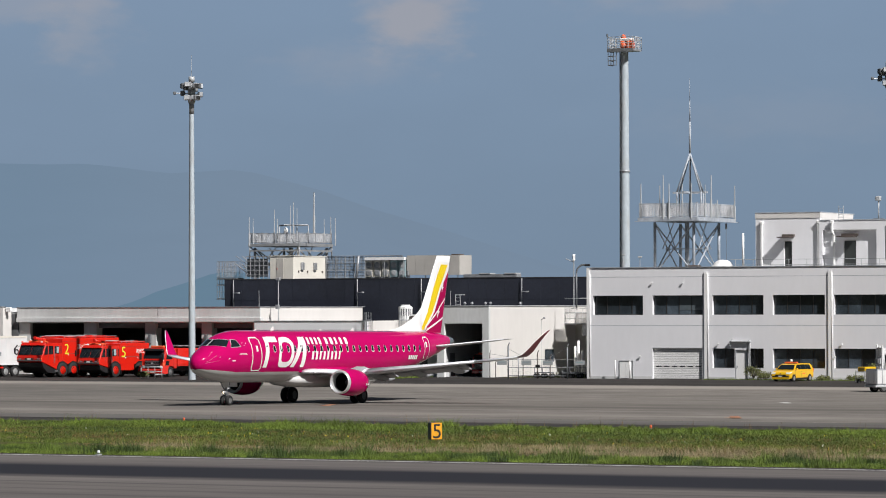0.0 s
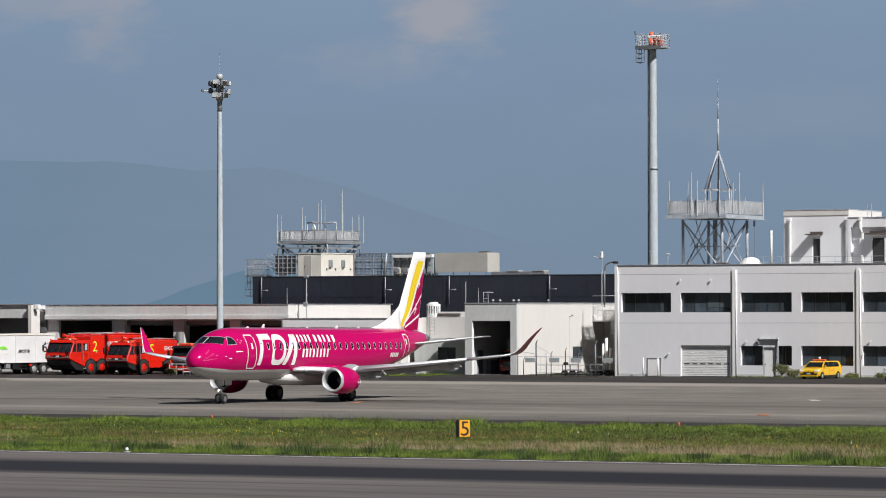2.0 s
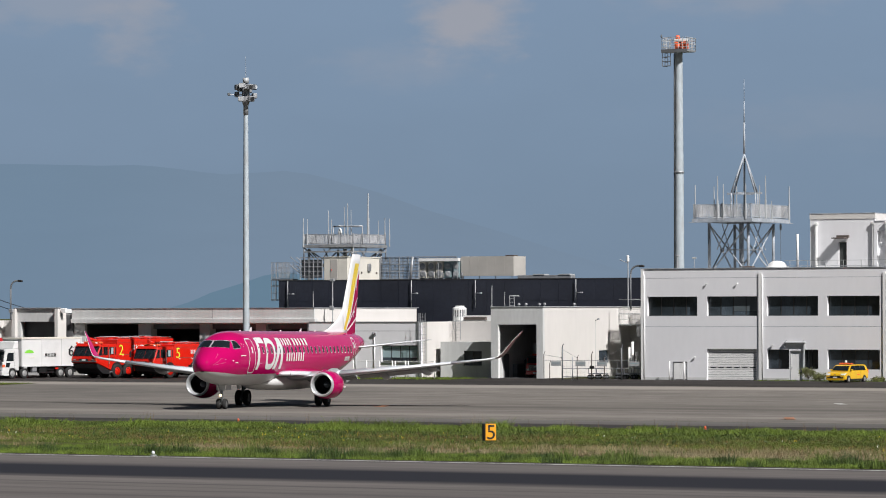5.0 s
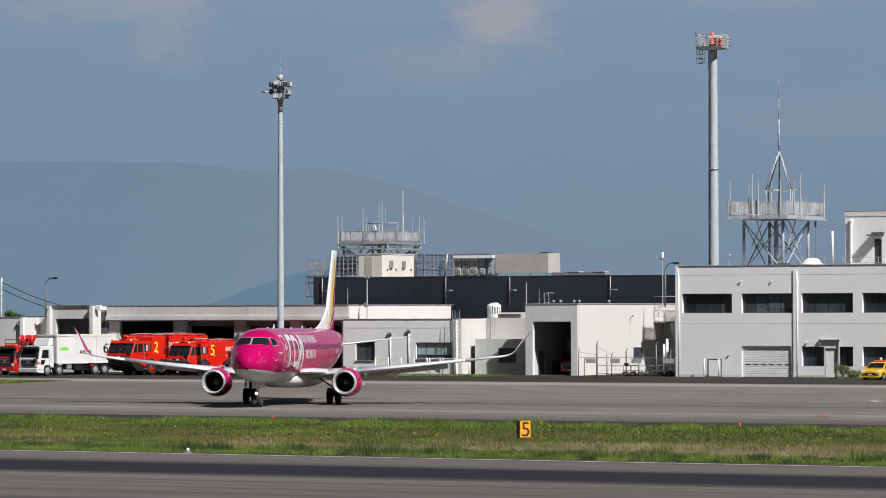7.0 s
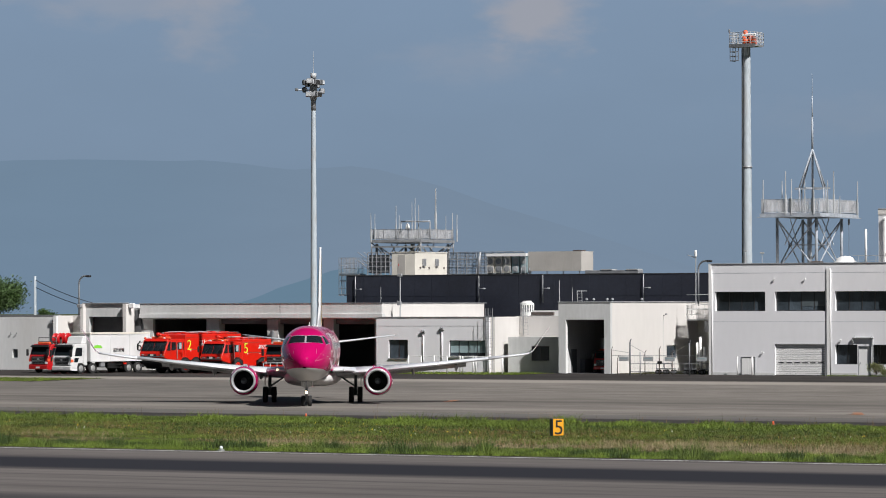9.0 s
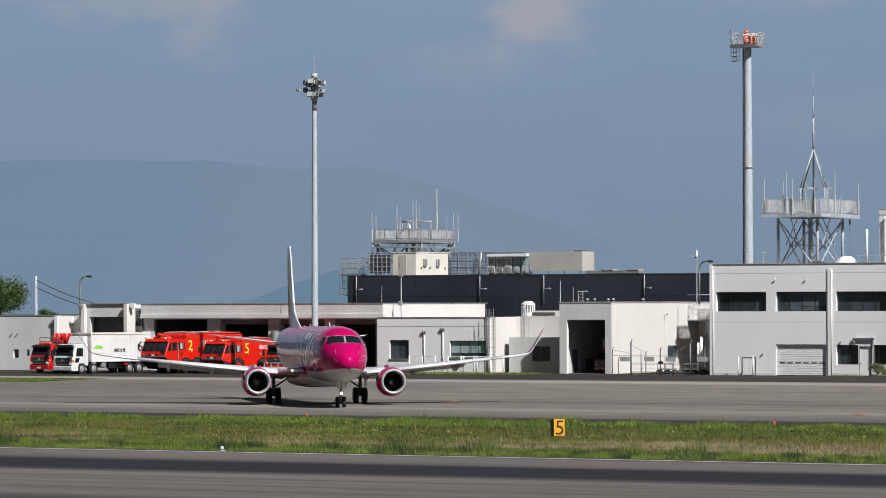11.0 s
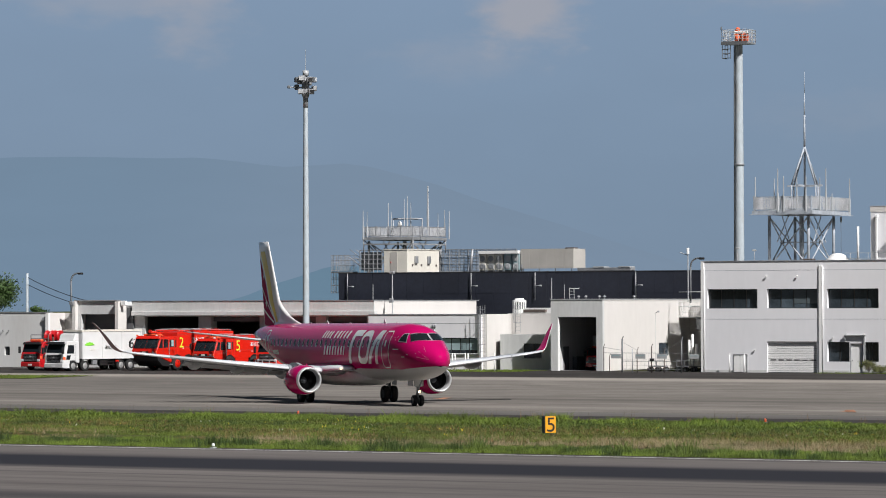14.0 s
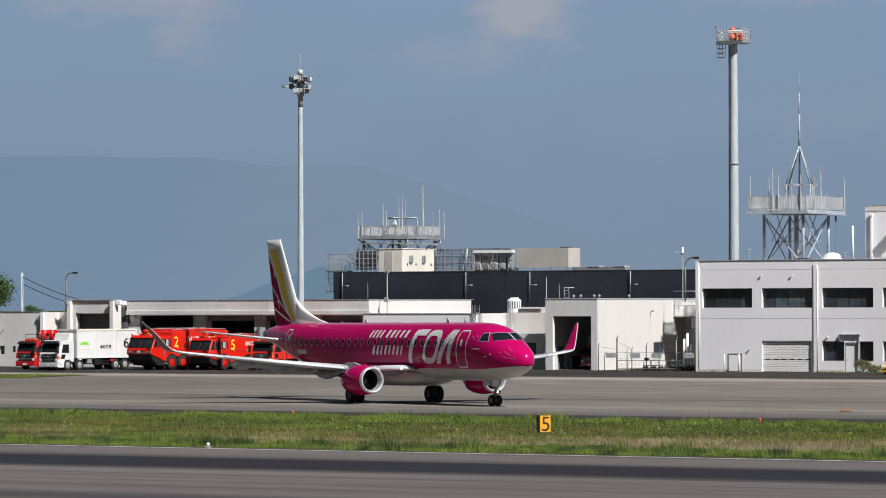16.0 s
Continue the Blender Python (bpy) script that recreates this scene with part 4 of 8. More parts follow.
def fin_patch(bm, curve_a, curve_b, side, n=14, m=4, lift=0.01):
    """A patch on the fin between two (chord, height) curves."""
    def along(curve, s):
        return np.interp(s, np.linspace(0, 1, len(curve)), [p[0] for p in curve]), np.interp(s, np.linspace(0, 1, len(curve)), [p[1] for p in curve])
    g = []
    for i in range(n + 1):
        a, b = along(curve_a, i / n), along(curve_b, i / n)
        g.append([bm.verts.new(fin_point(a[0] + (b[0] - a[0]) * j / m, a[1] + (b[1] - a[1]) * j / m, side, lift)) for j in range(m + 1)])
    for i in range(n):
        for j in range(m):
            bm.faces.new((g[i][j], g[i + 1][j], g[i + 1][j + 1], g[i][j + 1]))


def prism_fin(profile, y):
    """A thin upright plate in x and z."""
    bm = bmesh.new()
    loft(bm, [[(x, y - 0.025, z) for x, z in profile], [(x, y + 0.025, z) for x, z in profile]], smooth=False)
    bmesh.ops.recalc_face_normals(bm, faces=list(bm.faces))
    return bm


ROLLING = []                       # the airliner's wheels: object, offset on its axle, radius


def airliner():
    p = thing("airliner", pose(-7.58, 229.68, 0, 0, 0, -119.4), "magenta twin-engined regional jet airliner with white belly and striped tail", "airplane")
    xs = sorted({*[s[0] for s in STATIONS], *np.arange(-16, 15, 0.5).tolist(), 14.98, 14.85, 14.5, 14.1}, reverse=True)
    for upper, name, m in ((True, "fuselage", MAGENTA), (False, "belly", BELLY)):
        bm = bmesh.new()
        vs = loft(bm, [fuselage_rings(x, upper, 36 if upper else 18) for x in xs if upper or x < 14.9], closed=False)
        if upper:
            for ring in (vs[0], vs[-1]):
                bm.faces.new(ring)
        bmesh.ops.recalc_face_normals(bm, faces=list(bm.faces))
        ob = part(name, bm, m, p, "glossy magenta upper fuselage" if upper else "pale grey-white belly")
    # wing-to-body fairing
    bm = bmesh.new()
    rings = []
    for x, hw, zb, zt in ((5.6, 0.5, 1.36, 1.6), (4.8, 1.15, 1.12, 1.9), (3.6, 1.55, 1.02, 2.1), (1.5, 1.68, 0.98, 2.15), (-1.0, 1.68, 0.98, 2.15), (-3.0, 1.55, 1.03, 2.1), (-4.6, 1.2, 1.15, 1.95), (-6.0, 0.5, 1.42, 1.7)):
        ring = []
        for i in range(20):
            a = 2 * math.pi * i / 20
            c, s = math.cos(a), math.sin(a)
            ring.append((x, hw * math.copysign(abs(c) ** 0.75, c), (zt + zb) / 2 + (zt - zb) / 2 * math.copysign(abs(s) ** 0.75, s)))
        rings.append(ring)
    loft(bm, rings)
    bmesh.ops.recalc_face_normals(bm, faces=list(bm.faces))
    part("wing_fairing", bm, BELLY, p, "pale grey wing fairing")
    bm = bmesh.new()
    rings = []
    for x, hw, zt in ((5.2, 1.2, 2.08), (4.2, 1.56, 2.28), (3.0, 1.68, 2.42), (0.5, 1.70, 2.46), (-2.0, 1.66, 2.40), (-3.6, 1.54, 2.22), (-4.6, 1.2, 2.06)):
        ring = []
        for i in range(16):
            a = 2 * math.pi * i / 16
            ring.append((x, hw * math.cos(a), 2.0 + (zt - 2.0 if math.sin(a) > 0 else 0.12) * math.sin(a)))
        rings.append(ring)
    loft(bm, rings)
    bmesh.ops.recalc_face_normals(bm, faces=list(bm.faces))
    part("wing_root_fillet", bm, MAGENTA, p, "magenta fillet above the wing root")
    bm = bmesh.new()
    for side in (1, -1):
        for x0, z0, x1, z1 in ((13.05, 2.82, 12.92, 2.86), (12.75, 2.70, 12.45, 2.74), (13.7, 2.9, 13.66, 2.94), (11.6, 3.78, 11.55, 3.83), (11.5, 3.62, 11.45, 3.67), (11.3, 3.74, 11.25, 3.79)):
            decal(bm, [(x0, z0), (x1, z0), (x1, z1), (x0, z1)], side, 2, 1, 0.02)
    part("probes_and_stencils", bm, AIR_WHITE, p)
    for side in (1, -1):
        for x0, z0, x1, z1 in ((14.6, 2.62, 13.85, 3.02), (14.62, 2.58, 13.75, 2.72), (14.35, 2.98, 13.95, 3.26)):
            bm = bmesh.new()
            decal(bm, [(x0, z0), (x1, z1), (x1, z1 + 0.014), (x0, z0 + 0.014)], side, 5, 1, 0.008)
            part("radome_strip", bm, STRIP_PINK, p)
    bm = bmesh.new()
    rings = []
    for x in (-15.45, -15.7, -16.0, -16.4, -16.62):
        top, bot, hw = section(x)
        zc, hh = (top + bot) / 2, (top - bot) / 2 + 0.012
        rings.append([(x, (hw + 0.012) * math.cos(q), zc + hh * math.sin(q)) for q in [2 * math.pi * i / 24 for i in range(24)]])
    loft(bm, rings)
    bmesh.ops.recalc_face_normals(bm, faces=list(bm.faces))
    part("tail_cone", bm, TAIL_METAL, p, "dull grey metal tail cone")
    # flight deck windows
    def crown(x, y, lift):
        top, bot, hw = section(x)
        return (x + lift * 0.7, y * (1 + lift * 0.3), (top + bot) / 2 + (top - bot) / 2 * (1 - min(1, abs(y) / hw) ** POWER) ** (1 / POWER) + lift * 0.7)

    for side in (1, -1):
        for name, material, grow, lift in (("window_surround", WINDOW_TRIM, 0.035, 0.010), ("windscreen", COCKPIT, 0.0, 0.018)):
            bm = bmesh.new()
            g = []
            for i in range(11):
                f = i / 10
                lo = (13.59 - 0.68 * f ** 1.7 + grow, 0.05 - 0.05 * (grow > 0) + 0.93 * f + grow * f)
                hi = (12.88 - 0.46 * f ** 1.6 - grow, 0.05 - 0.05 * (grow > 0) + 0.78 * f + grow * f)
                g.append([bm.verts.new(crown(lo[0] + (hi[0] - lo[0]) * j / 8, side * (lo[1] + (hi[1] - lo[1]) * j / 8), lift)) for j in range(9)])
            for r, q in zip(g, g[1:]):
                for j in range(8):
                    f = bm.faces.new((r[j], q[j], q[j + 1], r[j + 1]))
                    f.smooth = True
            bmesh.ops.recalc_face_normals(bm, faces=list(bm.faces))
            part(name, bm, material, p, "dark cockpit windscreen" if grow == 0 else "")
        for name, material, grow, lift in (("window_surround", WINDOW_TRIM, 0.035, 0.010), ("cockpit_window", COCKPIT, 0.0, 0.018)):
            bm = bmesh.new()
            decal(bm, [(12.62 + grow, 3.53 - grow), (11.85 - grow * 1.5, 3.58 - grow), (11.98 - grow, 3.95 + grow), (12.3 + grow * 0.5, 3.98 + grow)], side, 6, 5, lift)
            part(name, bm, material, p)
    # cabin windows and doors
    for side in (1, -1):
        for i in range(25):
            x = 9.0 - i * 0.79

            def oval(w, h):
                return [(x + w * math.copysign(abs(math.cos(t)) ** 0.7, math.cos(t)), 3.43 + h * math.copysign(abs(math.sin(t)) ** 0.7, math.sin(t))) for t in [math.pi * k / 6 for k in range(12)]]
            # white rim; the pane sits off-centre to paint its sunlit crescent
            for name, w, h, lift, material in (("window_rim", 0.15, 0.225, 0.010, AIR_WHITE), ("cabin_window", 0.125, 0.2, 0.016, COCKPIT)):
                bm = bmesh.new()
                vs = [bm.verts.new((q + (0.016 if w < 0.14 else 0), side * (skin(q, z) + lift), z + (0.012 if w < 0.14 else 0))) for q, z in oval(w, h)]
                bm.faces.new(vs if side < 0 else vs[::-1])
                part(name, bm, material, p)
        for name, x0, x1, z0, z1 in (("entry_door", 9.75, 10.75, 2.12, 4.1), ("rear_door", -11.45, -10.75, 2.35, 4.15)):
            bm = bmesh.new()
            ring_decal(bm, [(x0, z0 + 0.15), (x0 + 0.12, z0), (x1 - 0.12, z0), (x1, z0 + 0.15), (x1, z1 - 0.15), (x1 - 0.12, z1), (x0 + 0.12, z1), (x0, z1 - 0.15)], 0.07, side)
            d = part(name, bm, AIR_WHITE, p, "door outlined in white")
            bm = bmesh.new()
            decal(bm, [(x0 + 0.35, z0 + 1.15), (x0 + 0.55, z0 + 1.15), (x0 + 0.55, z0 + 1.5), (x0 + 0.35, z0 + 1.5)], side, 1, 2)
            part("door_window", bm, AIR_WHITE, d)
        # airline titles as plain shapes, slanted towards the nose
        s = 1 if side > 0 else -1
        x_first = 9.55 if side > 0 else 4.25
        wide = 0.94

        def word(u, z, lean=0.26):
            """u runs the way the title is read."""
            return (x_first - s * (u * wide + (z - 2.3) * lean), z)

        def bar(bm, u0, z0, u1, z1, nu=3, nv=3):
            decal(bm, [word(u0, z0), word(u1, z0), word(u1, z1), word(u0, z1)], side, nu, nv, 0.02)

        # an angle, a rounded ring and a wedge
        bm = bmesh.new()
        bar(bm, 0.0, 2.3, 0.45, 4.15, 2, 8)
        bar(bm, 0.45, 3.83, 1.55, 4.17, 5, 3)
        part("title_shape", bm, AIR_WHITE, p, "white slanted angle of the airline mark")
        bm = bmesh.new()
        n = 28

        def ring_point(t, k):
            c, q = math.cos(t), math.sin(t)
            e = 0.45 if c < 0 else 0.8
            return word(2.62 + k * 0.92 * math.copysign(abs(c) ** e, c) - (1 - k) * 0.1, 3.22 + (0.93 - 0.95 * (1 - k)) * math.copysign(abs(q) ** e, q))
        for k in range(n):
            t0, t1 = 2 * math.pi * k / n, 2 * math.pi * (k + 1) / n
            decal(bm, [ring_point(t0, 1), ring_point(t1, 1), ring_point(t1, 0.66), ring_point(t0, 0.66)], side, 1, 1, 0.02)
        part("title_shape", bm, AIR_WHITE, p, "white slanted ring of the airline mark")
        bm = bmesh.new()
        decal(bm, [word(3.35, 2.3), word(3.82, 2.3), word(4.85, 4.15), word(4.3, 4.15)], side, 3, 8, 0.02)
        bar(bm, 4.6, 2.3, 5.05, 4.15, 2, 8)
        part("title_shape", bm, AIR_WHITE, p, "white slanted wedge of the airline mark")
        rng = random.Random(5)
        start = 5.25 if side > 0 else -5.55
        # two lines of upright bars, one bar to a letter, in groups as the words stand
        lines = ((3.70, 4.12, ((0.05, 4, 0.50), (2.35, 5, 0.64))), (2.76, 3.27, ((0.55, 8, 0.49),))) if side > 0 else ((3.70, 4.12, ((0.0, 4, 0.45), (2.1, 5, 0.58))), (2.76, 3.27, ((1.0, 8, 0.5),)))
        for z0, z1, groups in lines:
            for offset, count, pitch in groups:
                for k in range(count):
                    bm = bmesh.new()
                    u0 = start + offset + pitch * k
                    bar(bm, u0, z0, u0 + pitch * rng.uniform(0.40, 0.55), z1, 2, 3)
                    part("title_bar", bm, AIR_WHITE, p)
        for i in range(5):
            bm = bmesh.new()
            decal(bm, [(-8.3 - i * 0.27, 2.72), (-8.5 - i * 0.27, 2.72), (-8.55 - i * 0.27, 2.98), (-8.35 - i * 0.27, 2.98)], side, 1, 2, 0.016)
            part("registration_bar", bm, AIR_WHITE, p)
        bm = bmesh.new()
        decal(bm, [(12.05, 3.10), (11.35, 3.10), (11.35, 3.15), (12.05, 3.15)], side, 3, 1, 0.016)
        part("stencil_bar", bm, AIR_WHITE, p)
    # wings
    for side in (1, -1):
        w = part("wing", foil_body(WING, side, 10), WING_GREY, p, "light grey swept wing")
        part("leading_edge", slat_body(WING[1:3], side, 0.13), SLAT, w, "polished metal leading edge slat")
        part("leading_edge", slat_body([(4.26, *WING[2][1:])] + [*WING[3:5]], side, 0.15), SLAT, w, "polished metal leading edge slat")
        part("leading_edge", slat_body([(10.56, *WING[4][1:])] + [*WING[5:]], side, 0.17), SLAT, w, "polished metal leading edge slat")
        wl_ob = part("winglet", foil_body(WINGLET, side, 8), MAGENTA, w, "magenta blended winglet, outer face darkened for shade")
        # outer faces get the darker shade tone, inner ones stay magenta
        wl_ob.data.materials.append(WINGLET_OUTER)
        for f in wl_ob.data.polygons:
            if f.normal.y * side > 0.25:
                f.material_index = 1
        rows = [(y, le + 0.012, le - 0.10, z + 0.01, th * 0.9) for y, le, te, z, th in WINGLET]
        part("winglet_edge", foil_body(rows, side, 5), AIR_WHITE, w)
        for y in (3.2, 6.0, 8.6):
            z = wing_z(y)
            bm = bmesh.new()
            rings = []
            for k, r in ((0.0, 0.03), (0.12, 0.11), (0.4, 0.18), (0.65, 0.17), (0.85, 0.10), (1.0, 0.02)):
                x = -0.6 - 2.9 * k
                cz = z - 0.18 - 0.20 * k
                rings.append([(x, side * (y + r * 0.6 * math.cos(a)), cz + r * 1.5 * math.sin(a)) for a in [2 * math.pi * i / 12 for i in range(12)]])
            loft(bm, rings)
            bmesh.ops.recalc_face_normals(bm, faces=list(bm.faces))
            part("flap_fairing", bm, WING_GREY, w)
        # lowered flaps
        for y0, y1 in ((1.7, 4.1), (4.3, 9.2)):
            bm = bmesh.new()
            rings = []
            for y in (y0, y1):
                te = float(np.interp(y, [r[0] for r in WING], [r[2] for r in WING]))
                z = wing_z(y) - 0.02
                rings.append([(te + 0.35, side * y, z), (te - 0.45, side * y, z - 0.30), (te - 0.47, side * y, z - 0.34), (te + 0.35, side * y, z - 0.14)])
            loft(bm, rings, smooth=False)
            bmesh.ops.recalc_face_normals(bm, faces=list(bm.faces))
            part("flap", bm, WING_GREY, w)
        bm = bmesh.new()
        tube(bm, (4.30, side * 1.92, 2.0), (4.345, side * 1.99, 2.0), 0.075, 0.07, seg=14)
        part("landing_lamp", bm, LAMP_GLASS if side > 0 else ROOT_LAMP, w, "glazed landing lamp in the wing root")
        glove = ((1.3, 4.85, 1.6, 1.97, 0.66), (1.6, 4.72, 1.5, 1.98, 0.64), (1.85, 4.45, 1.4, 1.98, 0.62), (2.15, 3.85, 1.3, 1.97, 0.62), (2.6, 3.05, 1.1, 1.92, 0.62))
        part("root_glove", foil_body(glove, side, 9), SLAT, w, "pale metal rounded wing root glove")
        # engine
        e = new("engine")
        e.empty_display_size = 0.3
        e.parent = p
        e.matrix_basis = pose(1.55, side * 3.94, 1.31, 0, -1.0, 0)
        part("nacelle", revolve([(2.92, 0.74), (2.75, 0.785), (2.4, 0.83), (1.9, 0.86), (1.35, 0.83), (0.95, 0.765), (0.68, 0.70), (0.65, 0.61)], 36), MAGENTA, e, "magenta engine nacelle")
        part("strake", prism_fin(((2.0, 0.8), (1.8, 0.93), (1.1, 0.95), (0.95, 0.8)), -side * 0.25), MAGENTA, e)
        part("inlet_lip", revolve([(2.92, 0.742), (3.05, 0.722), (3.12, 0.69), (3.135, 0.66), (3.11, 0.625), (2.98, 0.59), (2.6, 0.57)], 36), LIP, e, "polished inlet ring")
        part("inlet_duct", revolve([(2.62, 0.572), (2.2, 0.575), (1.9, 0.59)], 32), FAN, e)
        bm = revolve([(1.9, 0.585), (1.92, 0.3), (1.95, 0.2)], 32)
        part("fan", bm, FAN, e)
        for k in range(22):
            a = 2 * math.pi * k / 22
            bm = bmesh.new()
            pts = [(1.96, 0.19, -0.03), (2.02, 0.19, 0.05), (2.10, 0.56, 0.13), (1.96, 0.56, -0.03)]
            vs = [bm.verts.new((x, r * math.cos(a) - t * math.sin(a), r * math.sin(a) + t * math.cos(a))) for x, r, t in pts]
            bm.faces.new(vs)
            part("fan_blade", bm, FAN, e)
        part("spinner", revolve([(2.35, 0.005), (2.3, 0.06), (2.15, 0.15), (1.96, 0.2)], 20), STEEL_DARK, e)
        part("core_nozzle", revolve([(0.70, 0.57), (0.35, 0.48), (-0.05, 0.35), (-0.05, 0.31), (0.3, 0.29)], 24), STEEL, e)
        part("exhaust_cone", revolve([(0.2, 0.22), (-0.2, 0.15), (-0.5, 0.02)], 16), STEEL_DARK, e)
        bm = bmesh.new()
        loft(bm, [[(2.0, 0.10, 0.78), (2.0, -0.10, 0.78), (0.2, -0.12, 0.5), (-1.2, -0.10, 0.35), (-1.2, 0.10, 0.35), (0.2, 0.12, 0.5)],
                  [(0.9, 0.08, 1.0), (0.9, -0.08, 1.0), (0.2, -0.1, 1.0), (-1.4, -0.08, 0.7), (-1.4, 0.08, 0.7), (0.2, 0.1, 1.0)]], smooth=False)
        bmesh.ops.recalc_face_normals(bm, faces=list(bm.faces))
        part("pylon", bm, WING_GREY, e)
        bm = boxes((0.9, 1.0, side * 0.80 - 0.01, side * 0.80 + 0.055, -0.16, -0.06), (1.15, 1.2, side * 0.82 - 0.01, side * 0.82 + 0.045, -0.16, -0.06))
        part("stencil_bar", bm, AIR_WHITE, e)
        # tailplane
        t = part("tailplane", foil_body(((0.45, -12.3, -15.1, 3.52, 0.30), (1.2, -12.75, -15.25, 3.58, 0.26), (4.8, -15.0, -16.1, 4.02, 0.11), (5.0, -15.3, -16.1, 4.05, 0.06)), side, 8), WING_GREY, p, "light grey tailplane")
        part("leading_edge", slat_body(((0.9, -12.57, -15.19, 3.56, 0.275), (1.2, -12.75, -15.25, 3.58, 0.26), (4.8, -15.0, -16.1, 4.02, 0.11)), side, 0.14), SLAT, t)
    # fin
    bm = bmesh.new()
    rings = []
    for h in np.linspace(-0.05, 1.0, 12):
        cs = [(1 - math.cos(math.pi * i / 10)) / 2 for i in range(11)]
        rings.append([fin_point(c, h, 1) for c in cs] + [fin_point(c, h, -1) for c in cs[-2:0:-1]])
    loft(bm, rings)
    bmesh.ops.recalc_face_normals(bm, faces=list(bm.faces))
    fin = part("fin", bm, AIR_WHITE, p, "white swept tail fin with yellow and magenta stripes")
    bm = bmesh.new()
    fillet = ((-8.2, 0.03, 4.54, 4.57), (-9.2, 0.09, 4.52, 4.74), (-10.2, 0.14, 4.5, 5.02), (-11.2, 0.19, 4.48, 5.38), (-11.9, 0.21, 4.46, 5.75), (-12.7, 0.2, 4.45, 6.3))
    loft(bm, [[(x, hw * c, zb + (zt - zb) * k) for c, k in ((1.25, 0.0), (0.8, 0.12), (0.62, 0.4), (0.4, 0.75), (0.0, 1.0), (-0.4, 0.75), (-0.62, 0.4), (-0.8, 0.12), (-1.25, 0.0))] for x, hw, zb, zt in fillet])
    bmesh.ops.recalc_face_normals(bm, faces=list(bm.faces))
    part("dorsal_fillet", bm, AIR_WHITE, fin)
    for side in (1, -1):
        bm = bmesh.new()
        fin_patch(bm, [(0.16, 0.0), (0.18, 0.09), (0.25, 0.27), (0.25, 0.57), (0.30, 0.75), (0.37, 0.885)], [(0.24, 0.0), (0.29, 0.09), (0.46, 0.27), (0.57, 0.57), (0.72, 0.75), (0.86, 0.885)], side, 20, 6)
        part("fin_stripe", bm, YELLOW, fin, "yellow curved fin stripe")
        bm = bmesh.new()
        fin_patch(bm, [(0.30, 0.0), (0.36, 0.09), (0.55, 0.27), (0.64, 0.52), (0.80, 0.68), (0.96, 0.80)], [(0.98, 0.0), (0.98, 0.09), (0.98, 0.27), (0.98, 0.52), (0.98, 0.68), (0.985, 0.80)], side, 20, 6)
        part("fin_field", bm, FIN_MAGENTA, fin, "magenta field on the fin")
        for row in ([(0.28, 0.045), (0.45, 0.14), (0.62, 0.23), (0.80, 0.34), (0.98, 0.44)], [(0.36, 0.02), (0.55, 0.07), (0.74, 0.12), (0.98, 0.18)]):
            bm = bmesh.new()
            fin_patch(bm, row, [(c, h + 0.03) for c, h in row], side, 14, 1, 0.018)
            part("fin_line", bm, AIR_WHITE, fin, "white curved line")
        for c, h, r in ((0.72, 0.27, 0.07), (0.74, 0.59, 0.055)):
            for k in range(2):
                bm = bmesh.new()
                dc, dh = ((r * 1.6, 0.0), (0.0, r * 1.25))[k]
                pts = [(c - dc, h - dh), (c + dh * 0.12 * 3, h - dc * 0.12), (c + dc, h + dh), (c - dh * 0.12 * 3, h + dc * 0.12)]
                vs = [bm.verts.new(fin_point(min(a, 0.985), b, side, 0.024)) for a, b in pts]
                bm.faces.new(vs)
                part("fin_spark", bm, AIR_WHITE, fin)
    # antennas
    for x, h in ((6.2, 0.22), (-3.5, 0.16), (0.5, 0.07), (8.2, 0.06), (-6.5, 0.08)):
        bm = bmesh.new()
        loft(bm, [[(x + 0.25, 0.02, 4.55), (x - 0.15, 0.02, 4.55), (x - 0.15, -0.02, 4.55), (x + 0.25, -0.02, 4.55)], [(x - 0.02, 0.012, 4.57 + h), (x - 0.17, 0.012, 4.57 + h), (x - 0.17, -0.012, 4.57 + h), (x - 0.02, -0.012, 4.57 + h)]], smooth=False)
        part("blade_antenna", bm, AIR_WHITE, p)
    # landing gear
    for side in (1, -1):
        g = new("main_gear")
        g.parent = p
        g.matrix_basis = pose(0, side * 2.57, 0)
        part("strut", tubes([((0, 0, 0.48), (0, 0, 1.75), 0.10), ((0, 0, 0.48), (0, 0, 1.1), 0.075)], 12), STEEL, g)
        part("axle", tubes([((0, -0.34, 0.48), (0, 0.34, 0.48), 0.06)], 10), STEEL, g)
        part("side_brace", tubes([((0, 0, 0.95), (0.05, -side * 1.1, 1.7), 0.05), ((0, 0, 0.85), (0.5, 0, 1.75), 0.045)], 8), STEEL_DARK, g)
        part("torque_link", tubes([((-0.02, 0, 0.55), (-0.3, 0, 0.85), 0.03), ((-0.3, 0, 0.85), (-0.05, 0, 1.15), 0.03)], 6), STEEL_DARK, g)
        part("gear_door", bevelled(boxes((-0.35, 0.35, side * 0.30, side * 0.30 + 0.04, 1.0, 1.75)), 0.012), BELLY, g)
        for dy in (-0.26, 0.26):
            ROLLING.append((wheel(g, 0, dy, 0.48, 0.30, rim=STEEL_DARK), dy, 0.48))
    g = new("nose_gear")
    g.parent = p
    g.matrix_basis = pose(11.4, 0, 0)
    part("strut", tubes([((0, 0, 0.31), (0.05, 0, 1.6), 0.075)], 12), STEEL, g)
    part("axle", tubes([((0, -0.2, 0.31), (0, 0.2, 0.31), 0.045)], 10), STEEL, g)
